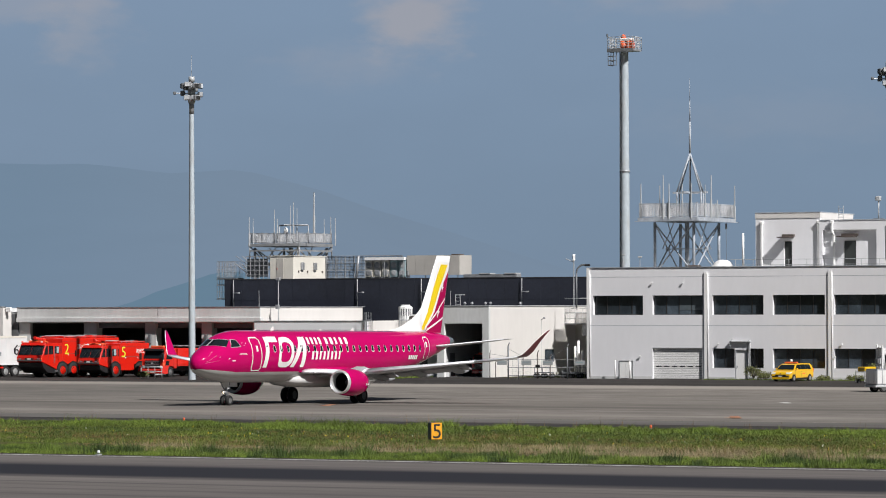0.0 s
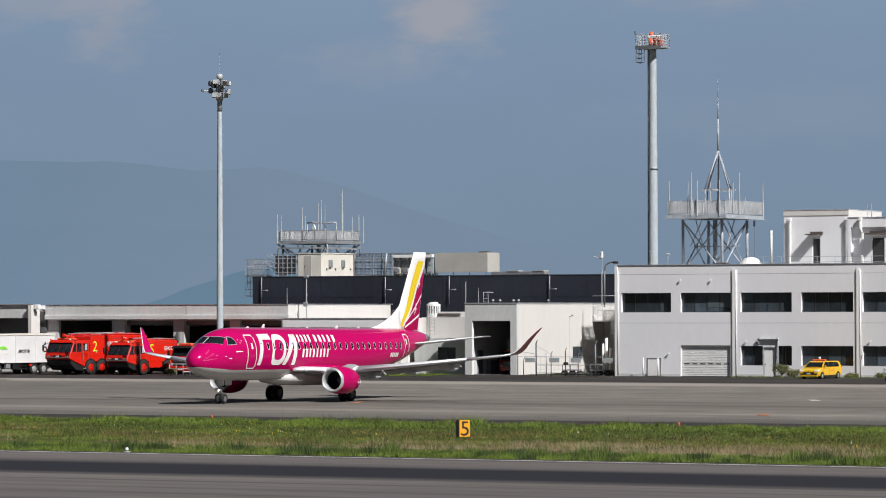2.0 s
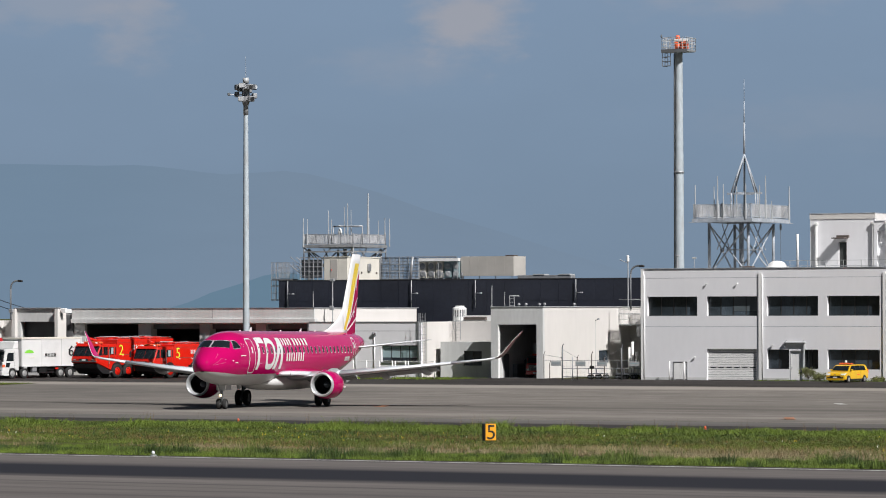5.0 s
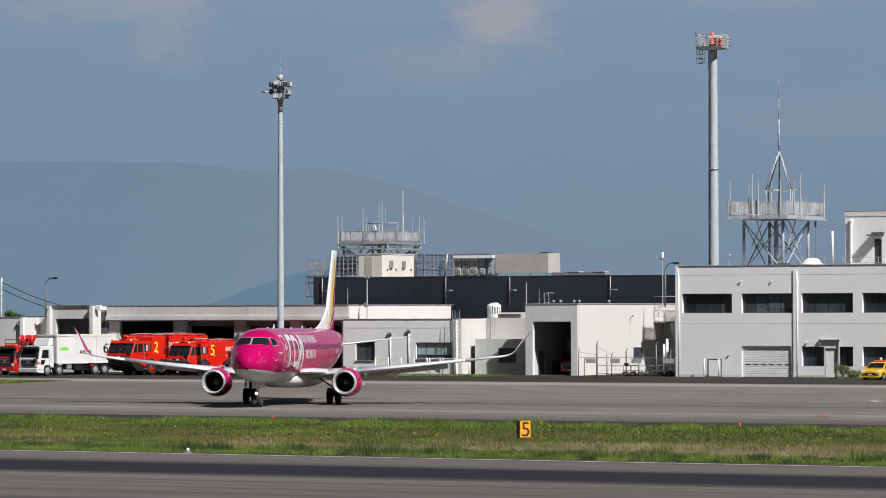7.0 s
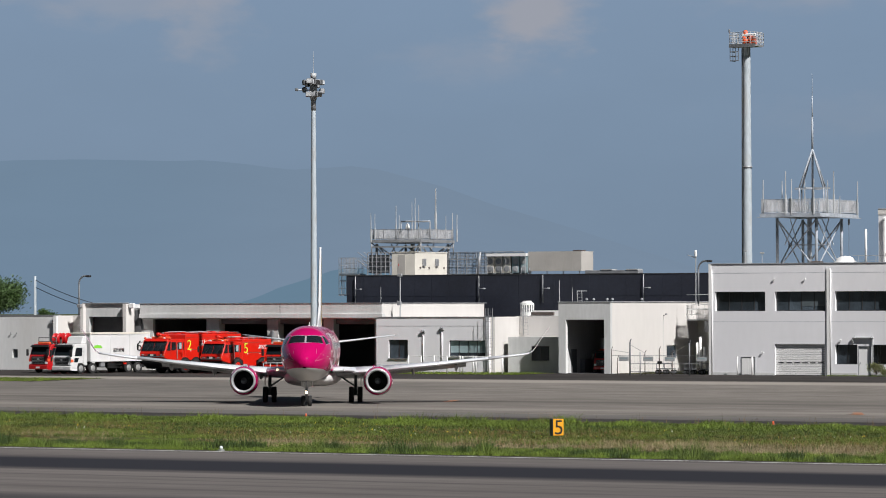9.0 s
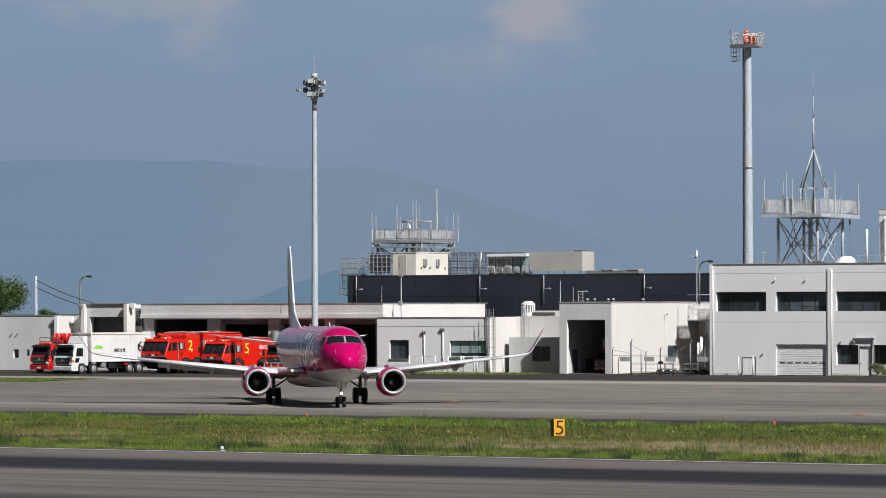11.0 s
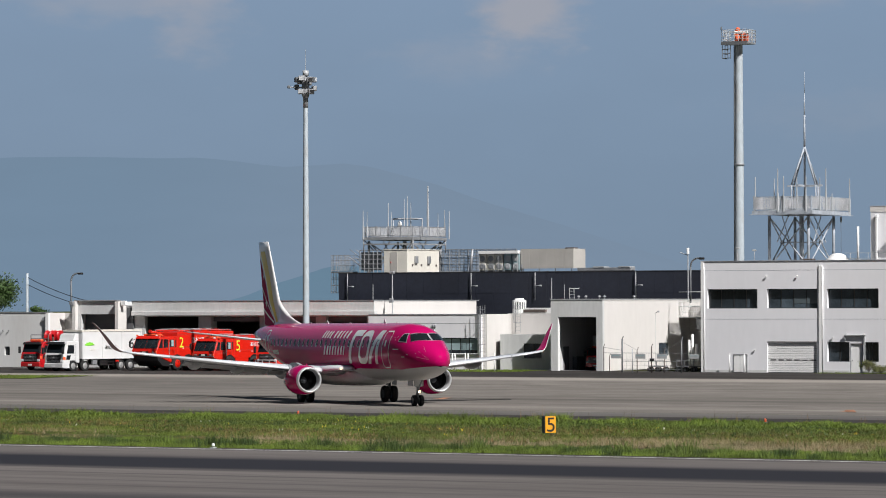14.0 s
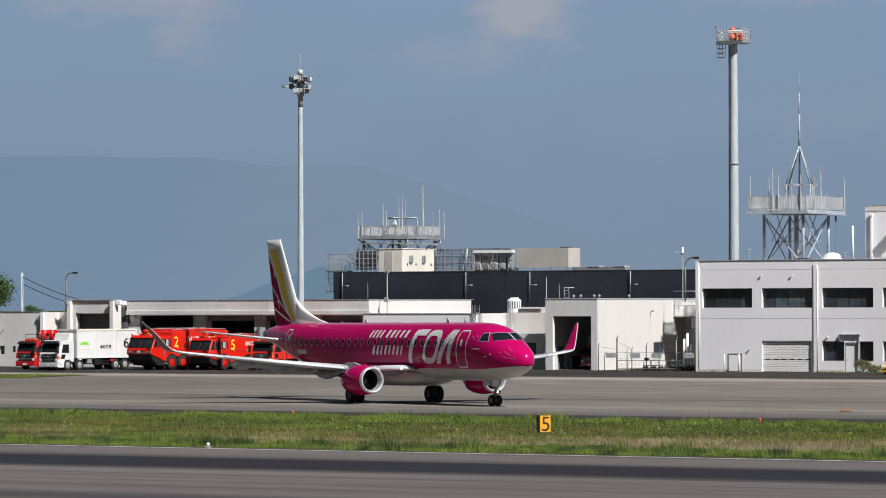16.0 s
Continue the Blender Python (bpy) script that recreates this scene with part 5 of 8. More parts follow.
    part("drag_brace", tubes([((0.02, 0, 0.8), (0.8, 0, 1.55), 0.04)], 8), STEEL, g)
    part("torque_link", tubes([((0, 0, 0.4), (-0.25, 0, 0.6), 0.025), ((-0.25, 0, 0.6), (0, 0, 0.85), 0.025)], 6), STEEL, g)
    for s in (1, -1):
        part("gear_door", bevelled(boxes((-0.75, 0.1, s * 0.3 - 0.012, s * 0.3 + 0.012, 1.12, 1.5)), 0.006), BELLY, g)
        ROLLING.append((wheel(g, 0, s * 0.19, 0.31, 0.21), s * 0.19, 0.31))
    part("lamp_bracket", bevelled(boxes((0.07, 0.13, -0.24, 0.24, 1.08, 1.42)), 0.015), AIR_WHITE, g, "white lamp bracket plate")
    lamp = part("taxi_lamp", tubes([((0.10, 0, 0.80), (0.19, 0, 0.80), 0.10)], 12), STEEL, g)
    part("hood", revolve([(0.18, 0.105), (0.42, 0.115), (0.42, 0.108), (0.19, 0.098)], 16), STEEL, lamp, m=pose(0, 0, 0.80))
    part("lens", tubes([((0.19, 0, 0.80), (0.2, 0, 0.80), 0.082)], 14), LANDING, lamp, "lit taxi lamp")
    return p


plane = airliner()


# ---- roof plant on the dark building ----
def lattice(name, parent, corners, nx, nz, r, material, label=""):
    """A framed grille of thin bars between two upright corners a and b from z0 to z1."""
    (a, b, z0, z1) = corners
    a, b = Vector((*a, 0)), Vector((*b, 0))
    g = thing_part(name, parent)
    if label:
        g["label"] = label
    for i in range(nx + 1):
        q = a.lerp(b, i / nx)
        part("upright", tubes([((q.x, q.y, z0), (q.x, q.y, z1), r)], 6), material, g)
    for j in range(nz + 1):
        z = z0 + (z1 - z0) * j / nz
        part("crossbar", tubes([((a.x, a.y, z), (b.x, b.y, z), r)], 6), material, g)
    return g


def mesh_panel(parent, a, b, z0, z1, material=PALE_STEEL, n=10, name="railing_panel"):
    """A guard panel: frame, perforated infill bars."""
    a, b = Vector((*a, 0)), Vector((*b, 0))
    g = thing_part(name, parent)
    for z in (z0, z1):
        part("rail", tubes([((a.x, a.y, z), (b.x, b.y, z), 0.035)], 6), material, g)
    for k in (0, 1):
        q = a.lerp(b, k)
        part("post", tubes([((q.x, q.y, z0 - 0.1), (q.x, q.y, z1 + 0.08), 0.04)], 6), material, g)
    bm = bmesh.new()
    for i in range(1, n):
        q = a.lerp(b, i / n)
        tube(bm, (q.x, q.y, z0), (q.x, q.y, z1), 0.024 if n < 20 else 0.02, seg=4)
    k = 9 if n < 20 else 12
    for j in range(1, k):
        z = z0 + (z1 - z0) * j / k
        tube(bm, (a.x, a.y, z), (b.x, b.y, z), 0.024, seg=4)
    tagged(part("mesh_infill", bm, PALE_MESH, g), kind="stuff")
    return g


def antenna_platform(m, w, d, deck_z, rail_h, leg_z, inset, label, whips, mast=None, material=PALE_STEEL, crown=None, n=4):
    """A railed steel deck on braced legs with whip aerials; local origin under its near left corner."""
    p = thing("antenna_platform", m, label, "antenna platform")
    bm = boxes((0, w, 0, d, deck_z - 0.12, deck_z))
    part("deck", bm, STEEL, p)
    part("edge_beam", boxes((-0.1, w + 0.1, -0.12, 0.0, deck_z - 0.3, deck_z - 0.02)), material, p)
    part("edge_beam", boxes((-0.1, w + 0.1, d, d + 0.12, deck_z - 0.3, deck_z - 0.02)), material, p)
    part("edge_beam", boxes((-0.12, 0.0, 0, d, deck_z - 0.3, deck_z - 0.02)), material, p)
    part("edge_beam", boxes((w, w + 0.12, 0, d, deck_z - 0.3, deck_z - 0.02)), material, p)
    for i in range(n):
        a, b = w * i / n + 0.04, w * (i + 1) / n - 0.04
        mesh_panel(p, (a, 0), (b, 0), deck_z + 0.12, deck_z + rail_h, material, 8 if n == 4 else 22)
        mesh_panel(p, (a, d), (b, d), deck_z + 0.12, deck_z + rail_h, material, 8 if n == 4 else 22)
        a, b = d * i / n + 0.04, d * (i + 1) / n - 0.04
        mesh_panel(p, (0, a), (0, b), deck_z + 0.12, deck_z + rail_h, material, 8 if n == 4 else 22)
        mesh_panel(p, (w, a), (w, b), deck_z + 0.12, deck_z + rail_h, material, 8 if n == 4 else 22)
    xs, ys = (inset, w - inset), (inset * d / w, d - inset * d / w)
    corners = [(x, y) for y in ys for x in xs]
    top = deck_z - 0.4
    for x, y in corners:
        part("leg", tubes([((x, y, leg_z), (x, y, top), 0.13)], 10), material, p)
    part("leg", tubes([((w / 2, d / 2, leg_z), (w / 2, d / 2, top), 0.2)], 12), material, p)
    order = (0, 1, 3, 2)
    for i in range(4):
        a, b = corners[order[i]], corners[order[(i + 1) % 4]]
        for q, r in ((a, b), (b, a)):
            part("brace", tubes([((*q, leg_z + 0.1), (*r, top - 0.1), 0.065)], 6), material, p)
        mid = ((a[0] + b[0]) / 2, (a[1] + b[1]) / 2)
        part("brace", tubes([((*mid, top), ((a[0] * 0.6 + mid[0] * 0.4), (a[1] * 0.6 + mid[1] * 0.4), (top + leg_z) / 2), 0.05)], 6), material, p)
        part("gusset", bevelled(boxes((mid[0] - 0.15, mid[0] + 0.15, mid[1] - 0.15, mid[1] + 0.15, (top + leg_z) / 2 - 0.17, (top + leg_z) / 2 + 0.17)), 0.05), material, p)
        part("tie", tubes([((*mid, (top + leg_z) / 2), (w / 2, d / 2, (top + leg_z) / 2), 0.04)], 6), material, p)
    for x, y, z0, z1, r in whips:
        a = thing_part("whip_aerial", p)
        part("base_tube", tubes([((x, y, z0), (x, y, z0 + (z1 - z0) * 0.45), r * 1.5)], 6), PALE_STEEL, a)
        part("whip", tubes([((x, y, z0 + (z1 - z0) * 0.45), (x, y, z1), r, r * 0.7)], 6), PALE_STEEL, a)
    if mast:
        cx, cy, z_ring, z_apex, z_mid, z_top, spread = mast
        for k in range(4):
            a = math.pi / 4 + k * math.pi / 2 + 0.3
            q = (cx + spread * math.cos(a), cy + spread * math.sin(a))
            part("mast_stay", tubes([((*q, deck_z), (*q, z_ring), 0.07), ((*q, z_ring), (cx, cy, z_apex), 0.075)], 8), material, p)
        part("mast_ring", boxes((cx - spread * 1.1, cx + spread * 1.1, cy - 0.08, cy + 0.08, z_ring - 0.12, z_ring + 0.05), (cx - 0.08, cx + 0.08, cy - spread * 1.1, cy + spread * 1.1, z_ring - 0.12, z_ring + 0.05)), material, p)
        part("mast", tubes([((cx, cy, deck_z), (cx, cy, z_apex), 0.1), ((cx, cy, z_apex), (cx, cy, z_mid), 0.10, 0.085), ((cx, cy, z_mid), (cx, cy, z_top - 2), 0.06, 0.04), ((cx, cy, z_top - 2), (cx, cy, z_top), 0.03, 0.015)], 8), material, p)
    if crown:
        x0, x1, y, z = crown
        part("crown_bar", tubes([((x0, y, z), (x1, y, z), 0.07)], 8), STEEL, p)
        part("crown_bar", tubes([(((x0 + x1) / 2, y - 2, z), ((x0 + x1) / 2, y + 2, z), 0.06)], 8), STEEL, p)
        for x in (x0, (x0 + x1) / 2, x1):
            part("crown_post", tubes([((x, y, deck_z), (x, y, z), 0.06)], 8), STEEL, p)
        part("radome", revolve([(0, 0.001), (0.02, 0.2), (0.3, 0.22), (0.55, 0.16), (0.7, 0.001)], 14, "z"), TRIM, p, "small white dome", pose((x0 + x1) / 2 - 0.9, y, z - 0.85))
    return p


def roof_plant():
    z = 8.92
    cab = thing("equipment_cabin", site(-47.9, 30.0, z), "cream sheet-metal equipment cabin with two vents on the roof", "cabin")
    part("body", bevelled(boxes((0, 2.68, 0, 6.6, 0, 2.3)), 0.04), CABINET, cab)
    part("roof_lip", boxes((-0.06, 2.74, -0.06, 6.66, 2.3, 2.38)), CABINET, cab)
    part("door", boxes((0.75, 1.55, -0.03, 0.0, 0.08, 2.1)), SCREEN, cab)
    part("door_handle", boxes((0.82, 0.88, -0.07, -0.03, 1.0, 1.15)), FIRE_RED, cab)
    for v in (1.4, 4.0):
        part("vent_hood", bevelled(boxes((2.68, 2.9, v, v + 0.5, 0.95, 1.7)), 0.04), STEEL, cab)
    for v in (0.9, 2.7, 5.8):
        part("fitting", boxes((2.68, 2.74, v, v + 0.2, 0.7, 0.9)), BROWN, cab)
    g = thing("screen_frame", site(-50.6, 30, z), "grey lattice screen panels on the roof", "roof screen")
    lattice("screen_grille", g, ((0, 0), (2.5, 0), 0.0, 2.3), 5, 5, 0.05, STEEL)
    part("backing", boxes((0.1, 2.4, 0.1, 0.14, 0.3, 2.1)), STEEL_DARK, g)
    s = thing("roof_stair", site(-53.9, 30, 7.0), "grey steel stair with a caged landing beside the roof", "stair")
    lattice("landing_cage", s, ((0, 0), (2.0, 0), 2.2, 3.75), 13, 3, 0.022, STEEL)
    lattice("landing_cage", s, ((0, 1.5), (2.0, 1.5), 2.2, 3.75), 13, 3, 0.022, STEEL)
    lattice("landing_cage", s, ((0, 0), (0, 1.5), 0.0, 3.75), 3, 5, 0.03, STEEL)
    lattice("lower_cage", s, ((0, 0), (0.9, 0), 0.1, 2.0), 2, 3, 0.035, STEEL_DARK)
    part("landing", boxes((0, 2.2, 0, 1.5, 2.0, 2.12)), STEEL_DARK, s)
    for i in range(7):
        part("tread", boxes((2.2 + i * 0.33, 2.55 + i * 0.33, 0.1, 1.3, 3.4 - i * 0.24, 3.44 - i * 0.24)), STEEL, s)
    for v in (0.1, 1.3):
        part("stringer", tubes([((2.1, v, 3.5), (4.6, v, 1.7), 0.05)], 6), STEEL, s)
        part("handrail", tubes([((2.1, v, 4.3), (4.6, v, 2.6), 0.035)], 6), STEEL, s)
    d = thing("duct_screen", site(-45.9, 38, z), "dark steel lattice screen with conduits", "roof screen")
    lattice("screen_frame_bars", d, ((0, 0), (8.6, 0), 0.2, 2.4), 8, 3, 0.04, STEEL)
    bm = bmesh.new()
    for i in range(58):
        tube(bm, (0.07 + i * 0.15, 0.06, 0.25), (0.07 + i * 0.15, 0.06, 2.35), 0.03, seg=4)
    for i in range(14):
        tube(bm, (0.05, 0.06, 0.3 + i * 0.15), (8.55, 0.06, 0.3 + i * 0.15), 0.022, seg=4)
    tagged(part("mesh_infill", bm, STEEL_DARK, d), kind="stuff")
    part("duct", tubes([((3.6, -0.4, 0.0), (3.9, -0.4, 2.4), 0.12)], 8), STEEL, d)
    for i in range(5):
        a = thing("air_conditioner", site(-37.3 + i * 0.92, 30.0 + (i % 2) * 0.05, z + 0.05), "white outdoor air-conditioning unit on the roof", "air conditioner", "roof air conditioners")
        glassy = i >= 3
        part("casing", bevelled(boxes((0, 0.8, 0, 0.8, 0.15, 1.75)), 0.04), CABINET if not glassy else BLIND, a)
        part("feet", boxes((0.05, 0.75, 0.1, 0.2, 0, 0.15)), STEEL_DARK, a)
        for k in range(2):
            zc = 0.55 + 0.75 * k
            part("fan_guard", revolve([(-0.02, 0.30), (-0.04, 0.26), (-0.04, 0.05), (-0.02, 0.001)], 16, "y"), STEEL if not glassy else PALE_STEEL, a, m=pose(0.4, 0.0, zc))
        part("side_seam", boxes((0.8, 0.815, 0.36, 0.42, 0.2, 1.7)), STEEL_DARK, a)
    r = thing("pipe_rack", site(-37.4, 29.7, z), "white pipe canopy over the roof units", "pipe rack")
    part("canopy", boxes((0.3, 4.6, -0.1, 1.0, 1.82, 2.1)), TRIM, r)
    for u in (0.35, 2.4, 4.5):
        part("post", tubes([((u, 0, 0), (u, 0, 1.85), 0.035)], 6), STEEL, r)
    for u in (0.2, 1.1, 2.1, 3.3, 4.2):
        part("pipe", tubes([((u + 0.85, -0.15, 0), (u + 0.85, -0.15, 0.75), 0.07)], 8), STEEL_DARK, r)
    t = thing("plant_screen", site(-32.7, 30, z), "tall taupe sheet-metal plant screen on posts", "roof screen")
    for i in range(6):
        part("panel", boxes((i * 0.95, i * 0.95 + 0.94, 0, 0.05, 0.35, 2.25)), SCREEN, t)
    for i in range(4):
        part("post", tubes([((0.2 + i * 1.75, 0.15, 0), (0.2 + i * 1.75, 0.15, 2.2), 0.05)], 6), STEEL, t)
    part("side_panel", boxes((5.66, 5.71, 0.05, 2.6, 0.35, 2.25)), SCREEN, t)
    part("hood", bevelled(boxes((4.7, 5.7, 0.2, 1.0, 2.25, 2.36)), 0.03), BROWN, t)
    lo = thing("roof_duct", site(-26.6, 30, z - 0.02), "low grey rooftop duct casing", "duct")
    part("casing", bevelled(boxes((0, 5.7, 0, 1.0, 0.1, 0.42)), 0.03), STEEL, lo)
    for x in (1.7, 4.4):
        part("cover", boxes((x, x + 1.2, -0.05, 1.05, 0.42, 0.52)), PALE_STEEL, lo)
    tank = thing("cooling_tank", site(-22.5, 8.0, 4.75), "white louvred cooling tower on the flat roof", "tank")
    def octagon(profile, material, name):
        bm = revolve(profile, 8, "z")
        for f in bm.faces:
            f.smooth = False
        part(name, bm, material, tank, m=pose(0.65, 0.6, 0, 0, 0, 22.5))
    octagon([(0, 0.62), (0.62, 0.62), (0.64, 0.5)], TRIM, "base")
    octagon([(0.6, 0.52), (1.3, 0.52)], STEEL_DARK, "core")
    for i in range(16):
        a = 2 * math.pi * i / 16
        part("louvre_post", boxes((-0.05, 0.05, -0.02, 0.02, 0.6, 1.28)), TRIM, tank, m=pose(0.65 + 0.6 * math.cos(a), 0.6 + 0.6 * math.sin(a), 0, 0, 0, math.degrees(a) + 90))
    octagon([(1.26, 0.5), (1.26, 0.64), (1.42, 0.62), (1.5, 0.42), (1.62, 0.4), (1.62, 0.001)], TRIM, "top")
    k = thing("roof_upstand", site(-21.1, 8.2, 4.75), "low white upstand wall on the flat roof", "upstand")
    part("wall", boxes((0.0, 3.2, 0, 0.2, 0.0, 0.75)), TRIM, k)
    part("duct", boxes((0.0, 2.2, -0.3, 0.0, 0.35, 0.6)), BROWN, k)
    # little poles and lamps on the garage roofs
    for u, v, z0, z1, r in ((-32.5, 4.2, 4.7, 8.6, 0.07), (-34.4, 4.0, 5.8, 7.7, 0.035), (-20.3, 12, 4.7, 8.2, 0.05), (-19.0, 12, 4.7, 7.6, 0.03)):
        q = thing("roof_pole", site(u, v, z0), "thin galvanised pole on a flat roof", "pole")
        part("shaft", tubes([((0, 0, 0), (0, 0, z1 - z0), r, r * 0.7)], 6), PALE_STEEL, q)
        if r > 0.06:
            part("camera_head", bevelled(boxes((-0.25, 0.2, -0.15, 0.15, z1 - z0, z1 - z0 + 0.25)), 0.05), STEEL, q)
            part("bracket", bevelled(boxes((-0.3, 0.1, -0.1, 0.1, 1.3, 1.7)), 0.04), STEEL, q)
    # whip antenna platforms
    small = antenna_platform(site(-51.3, 32.0), 5.6, 6.8, 12.55, 1.0, 8.9, 0.35, "small grey railed antenna platform above the dark building",
                     [(0.05, -0.2, 12.3, 15.2, 0.05), (0.45, -0.1, 12.5, 15.1, 0.04), (2.7, 0.2, 12.5, 15.9, 0.05), (3.1, 0.1, 12.6, 15.0, 0.05), (4.35, 0.5, 12.6, 16.3, 0.04), (4.7, 0.5, 12.6, 16.6, 0.05), (4.6, 1.4, 12.6, 16.0, 0.04),
                      (4.9, 4.4, 13.3, 17.7, 0.09), (5.4, 5.6, 12.6, 15.0, 0.04), (5.5, 6.8, 12.6, 15.3, 0.05), (5.7, 7.4, 12.4, 15.2, 0.05)], None, STEEL, (2.7, 6.0, 1.2, 14.35))
    big = antenna_platform(site(0.5, 10.0), 5.5, 8.6, 13.95, 1.2, 8.9, 0.9, "tall railed antenna platform with a needle mast on the roof",
                     [(0.1, 0.2, 13.7, 16.9, 0.06), (0.1, 4.4, 13.9, 16.9, 0.055), (2.35, -0.1, 13.8, 17.6, 0.06), (2.9, -0.1, 13.8, 16.9, 0.055), (1.0, 7.4, 14, 17.5, 0.055), (5.0, -0.1, 13.8, 16.9, 0.055), (5.6, 1.6, 13.9, 16.8, 0.05), (5.6, 3.0, 13.9, 17.65, 0.06), (5.6, 4.4, 13.9, 15.5, 0.05), (5.6, 8.5, 13.6, 16.9, 0.06)],
                     (3.6, 3.0, 16.2, 19.6, 22.4, 26.3, 1.5), GALVANISED, None, 2)
    cable = [(5.3, 7.2 + 0.03 * math.sin(k * 1.9), 13.6 - k * 0.42) for k in range(9)]
    part("hanging_cable", tubes([(a, b, 0.018) for a, b in zip(cable, cable[1:])], 5), STEEL_DARK, big)
    part("cable_clamp", bevelled(boxes((5.22, 5.38, 7.12, 7.28, 13.0, 13.5)), 0.03), STEEL_DARK, big)
    part("edge_angle", boxes((-0.3, 5.8, -0.3, -0.125, 13.58, 13.63), (5.625, 5.8, -0.12, 8.9, 13.58, 13.63)), GALVANISED, big)
    for u, v in ((0.0, 0.0), (5.6, 0.0), (5.6, 6.8)):
        part("outer_post", tubes([((u, v, 11.0), (u, v, 12.4), 0.07)], 8), STEEL, small)
        part("knee_brace", tubes([((u, v, 12.3), (u + (0.9 if u < 1 else -0.9), v + (0.5 if v < 1 else -0.5), 11.2), 0.06)], 6), STEEL_DARK, small)
    part("under_beam", boxes((0.0, 5.6, -0.06, 0.06, 11.75, 11.9), (5.54, 5.66, 0.06, 6.8, 11.75, 11.9)), STEEL, small)


roof_plant()


# ---- office roof fittings ----
def roof_fittings():
    a = thing("white_aerial", site(13.1, 3.0, 8.9), "white tubular aerial on the office roof", "aerial")
    part("tube", tubes([((0, 0, 0.6), (0, 0, 3.4), 0.10)], 10), TRIM, a)
    part("bracket", bevelled(boxes((-0.25, 0.25, -0.2, 0.2, 0.0, 0.65)), 0.05), STEEL, a)
    d = thing("roof_vent", site(9.85, 3.5, 8.9), "low white domed roof vent", "vent")
    part("dome", revolve([(0.5, 0.98), (0.62, 1.0), (0.68, 0.86), (0.98, 0.68), (1.14, 0.38), (1.19, 0.001)], 20, "z"), TRIM, d, m=pose(1.2, 0, 0))
    part("kerb", boxes((0.15, 2.25, -1.0, 1.0, 0.0, 0.5)), PALE_STEEL, d)
    e = thing("roof_case", site(7.6, 4.0, 8.9), "small brown case on the office roof", "case")
    part("case", bevelled(boxes((0, 1.0, 0, 0.6, 0.0, 0.75)), 0.04), BROWN, e)
    c = thing("camera_mast", site(23.4, 8.0, 13.4), "short white camera mast on the penthouse", "camera mast")
    part("pole", tubes([((0, 0, 0), (0, 0, 1.6), 0.06)], 8), PALE_STEEL, c)
    part("base", bevelled(boxes((-0.4, 0.4, -0.3, 0.3, 0, 0.12)), 0.03), STEEL_DARK, c)
    part("camera_head", bevelled(boxes((-0.25, 0.2, -0.2, 0.2, 1.6, 2.0)), 0.06), PALE_STEEL, c)
    lad = thing("roof_ladder", site(20.2, 7.0, 13.4), "short white ladder on the penthouse roof", "ladder")
    for u in (0, 0.4):
        part("stile", tubes([((u, 0, 0), (u, 0, 1.2), 0.03)], 6), PALE_STEEL, lad)
    for k in range(4):
        part("rung", tubes([((0, 0, 0.2 + k * 0.25), (0.4, 0, 0.2 + k * 0.25), 0.02)], 6), PALE_STEEL, lad)
    for u, v, h in ((-0.6, 9, 1.7), (1.0, 9, 1.5)):
        w = thing("wind_gauge", site(u, v, 8.9), "thin roof pole with a small weather sensor", "sensor")
        part("pole", tubes([((0, 0, 0), (0, 0, h), 0.03)], 6), PALE_STEEL, w)
        part("sensor", bevelled(boxes((-0.2, 0.2, -0.05, 0.05, h, h + 0.15)), 0.03), PALE_STEEL, w)
    # gooseneck lamp behind the office corner
    for m, h in ((site(-9.2, 18.0, 5.9), 4.0), (site(-72.8, 12, 4.9), 4.0)):
        s = thing("gooseneck_lamp", m, "dark curved gooseneck street lamp behind a roof", "street lamp", "gooseneck lamps")
        pts = [(0, 0, 0), (0, 0, h - 0.7)] + [(0.7 * (1 - math.cos(q)), 0, h - 0.7 + 0.75 * math.sin(q)) for q in (0.25, 0.5, 0.75, 1.0, 1.25, 1.57)] + [(1.0, 0, h + 0.06)]
        part("neck", tubes([(a, b, 0.085) for a, b in zip(pts, pts[1:])], 8), STEEL_DARK, s)
        part("head", bevelled(boxes((0.85, 1.35, -0.15, 0.15, h - 0.08, h + 0.13)), 0.06), BLACK, s)
    q = thing("dish_aerial", site(-9.0, 17.0, 6.0), "small white dish aerial on a thin pole", "aerial")
    part("pole", tubes([((0, 0, 0), (0, 0, 4.9), 0.05)], 6), PALE_STEEL, q)
    part("panel", bevelled(boxes((-0.1, 0.1, -0.15, 0.15, 4.3, 4.9)), 0.06), TRIM, q)
    part("arm", tubes([((0, 0, 4.2), (-0.8, 0, 4.5), 0.04)], 6), PALE_STEEL, q)
    u = thing("utility_pole", site(-78.0, 12, 0), "pale concrete utility pole with sagging cables", "utility pole")
    part("shaft", tubes([((0, 0, 0), (0, 0, 9.0), 0.17, 0.12)], 10), POLE_PAINT, u)
    for z0, z1 in ((8.6, 5.9), (7.9, 5.4)):
        pts = [(t * 13.0, -6 * t, z0 + (z1 - z0) * t - 1.3 * t * (1 - t)) for t in [i / 10 for i in range(11)]]
        part("cable", tubes([(a, b, 0.035) for a, b in zip(pts, pts[1:])], 5), BLACK, u)


roof_fittings()


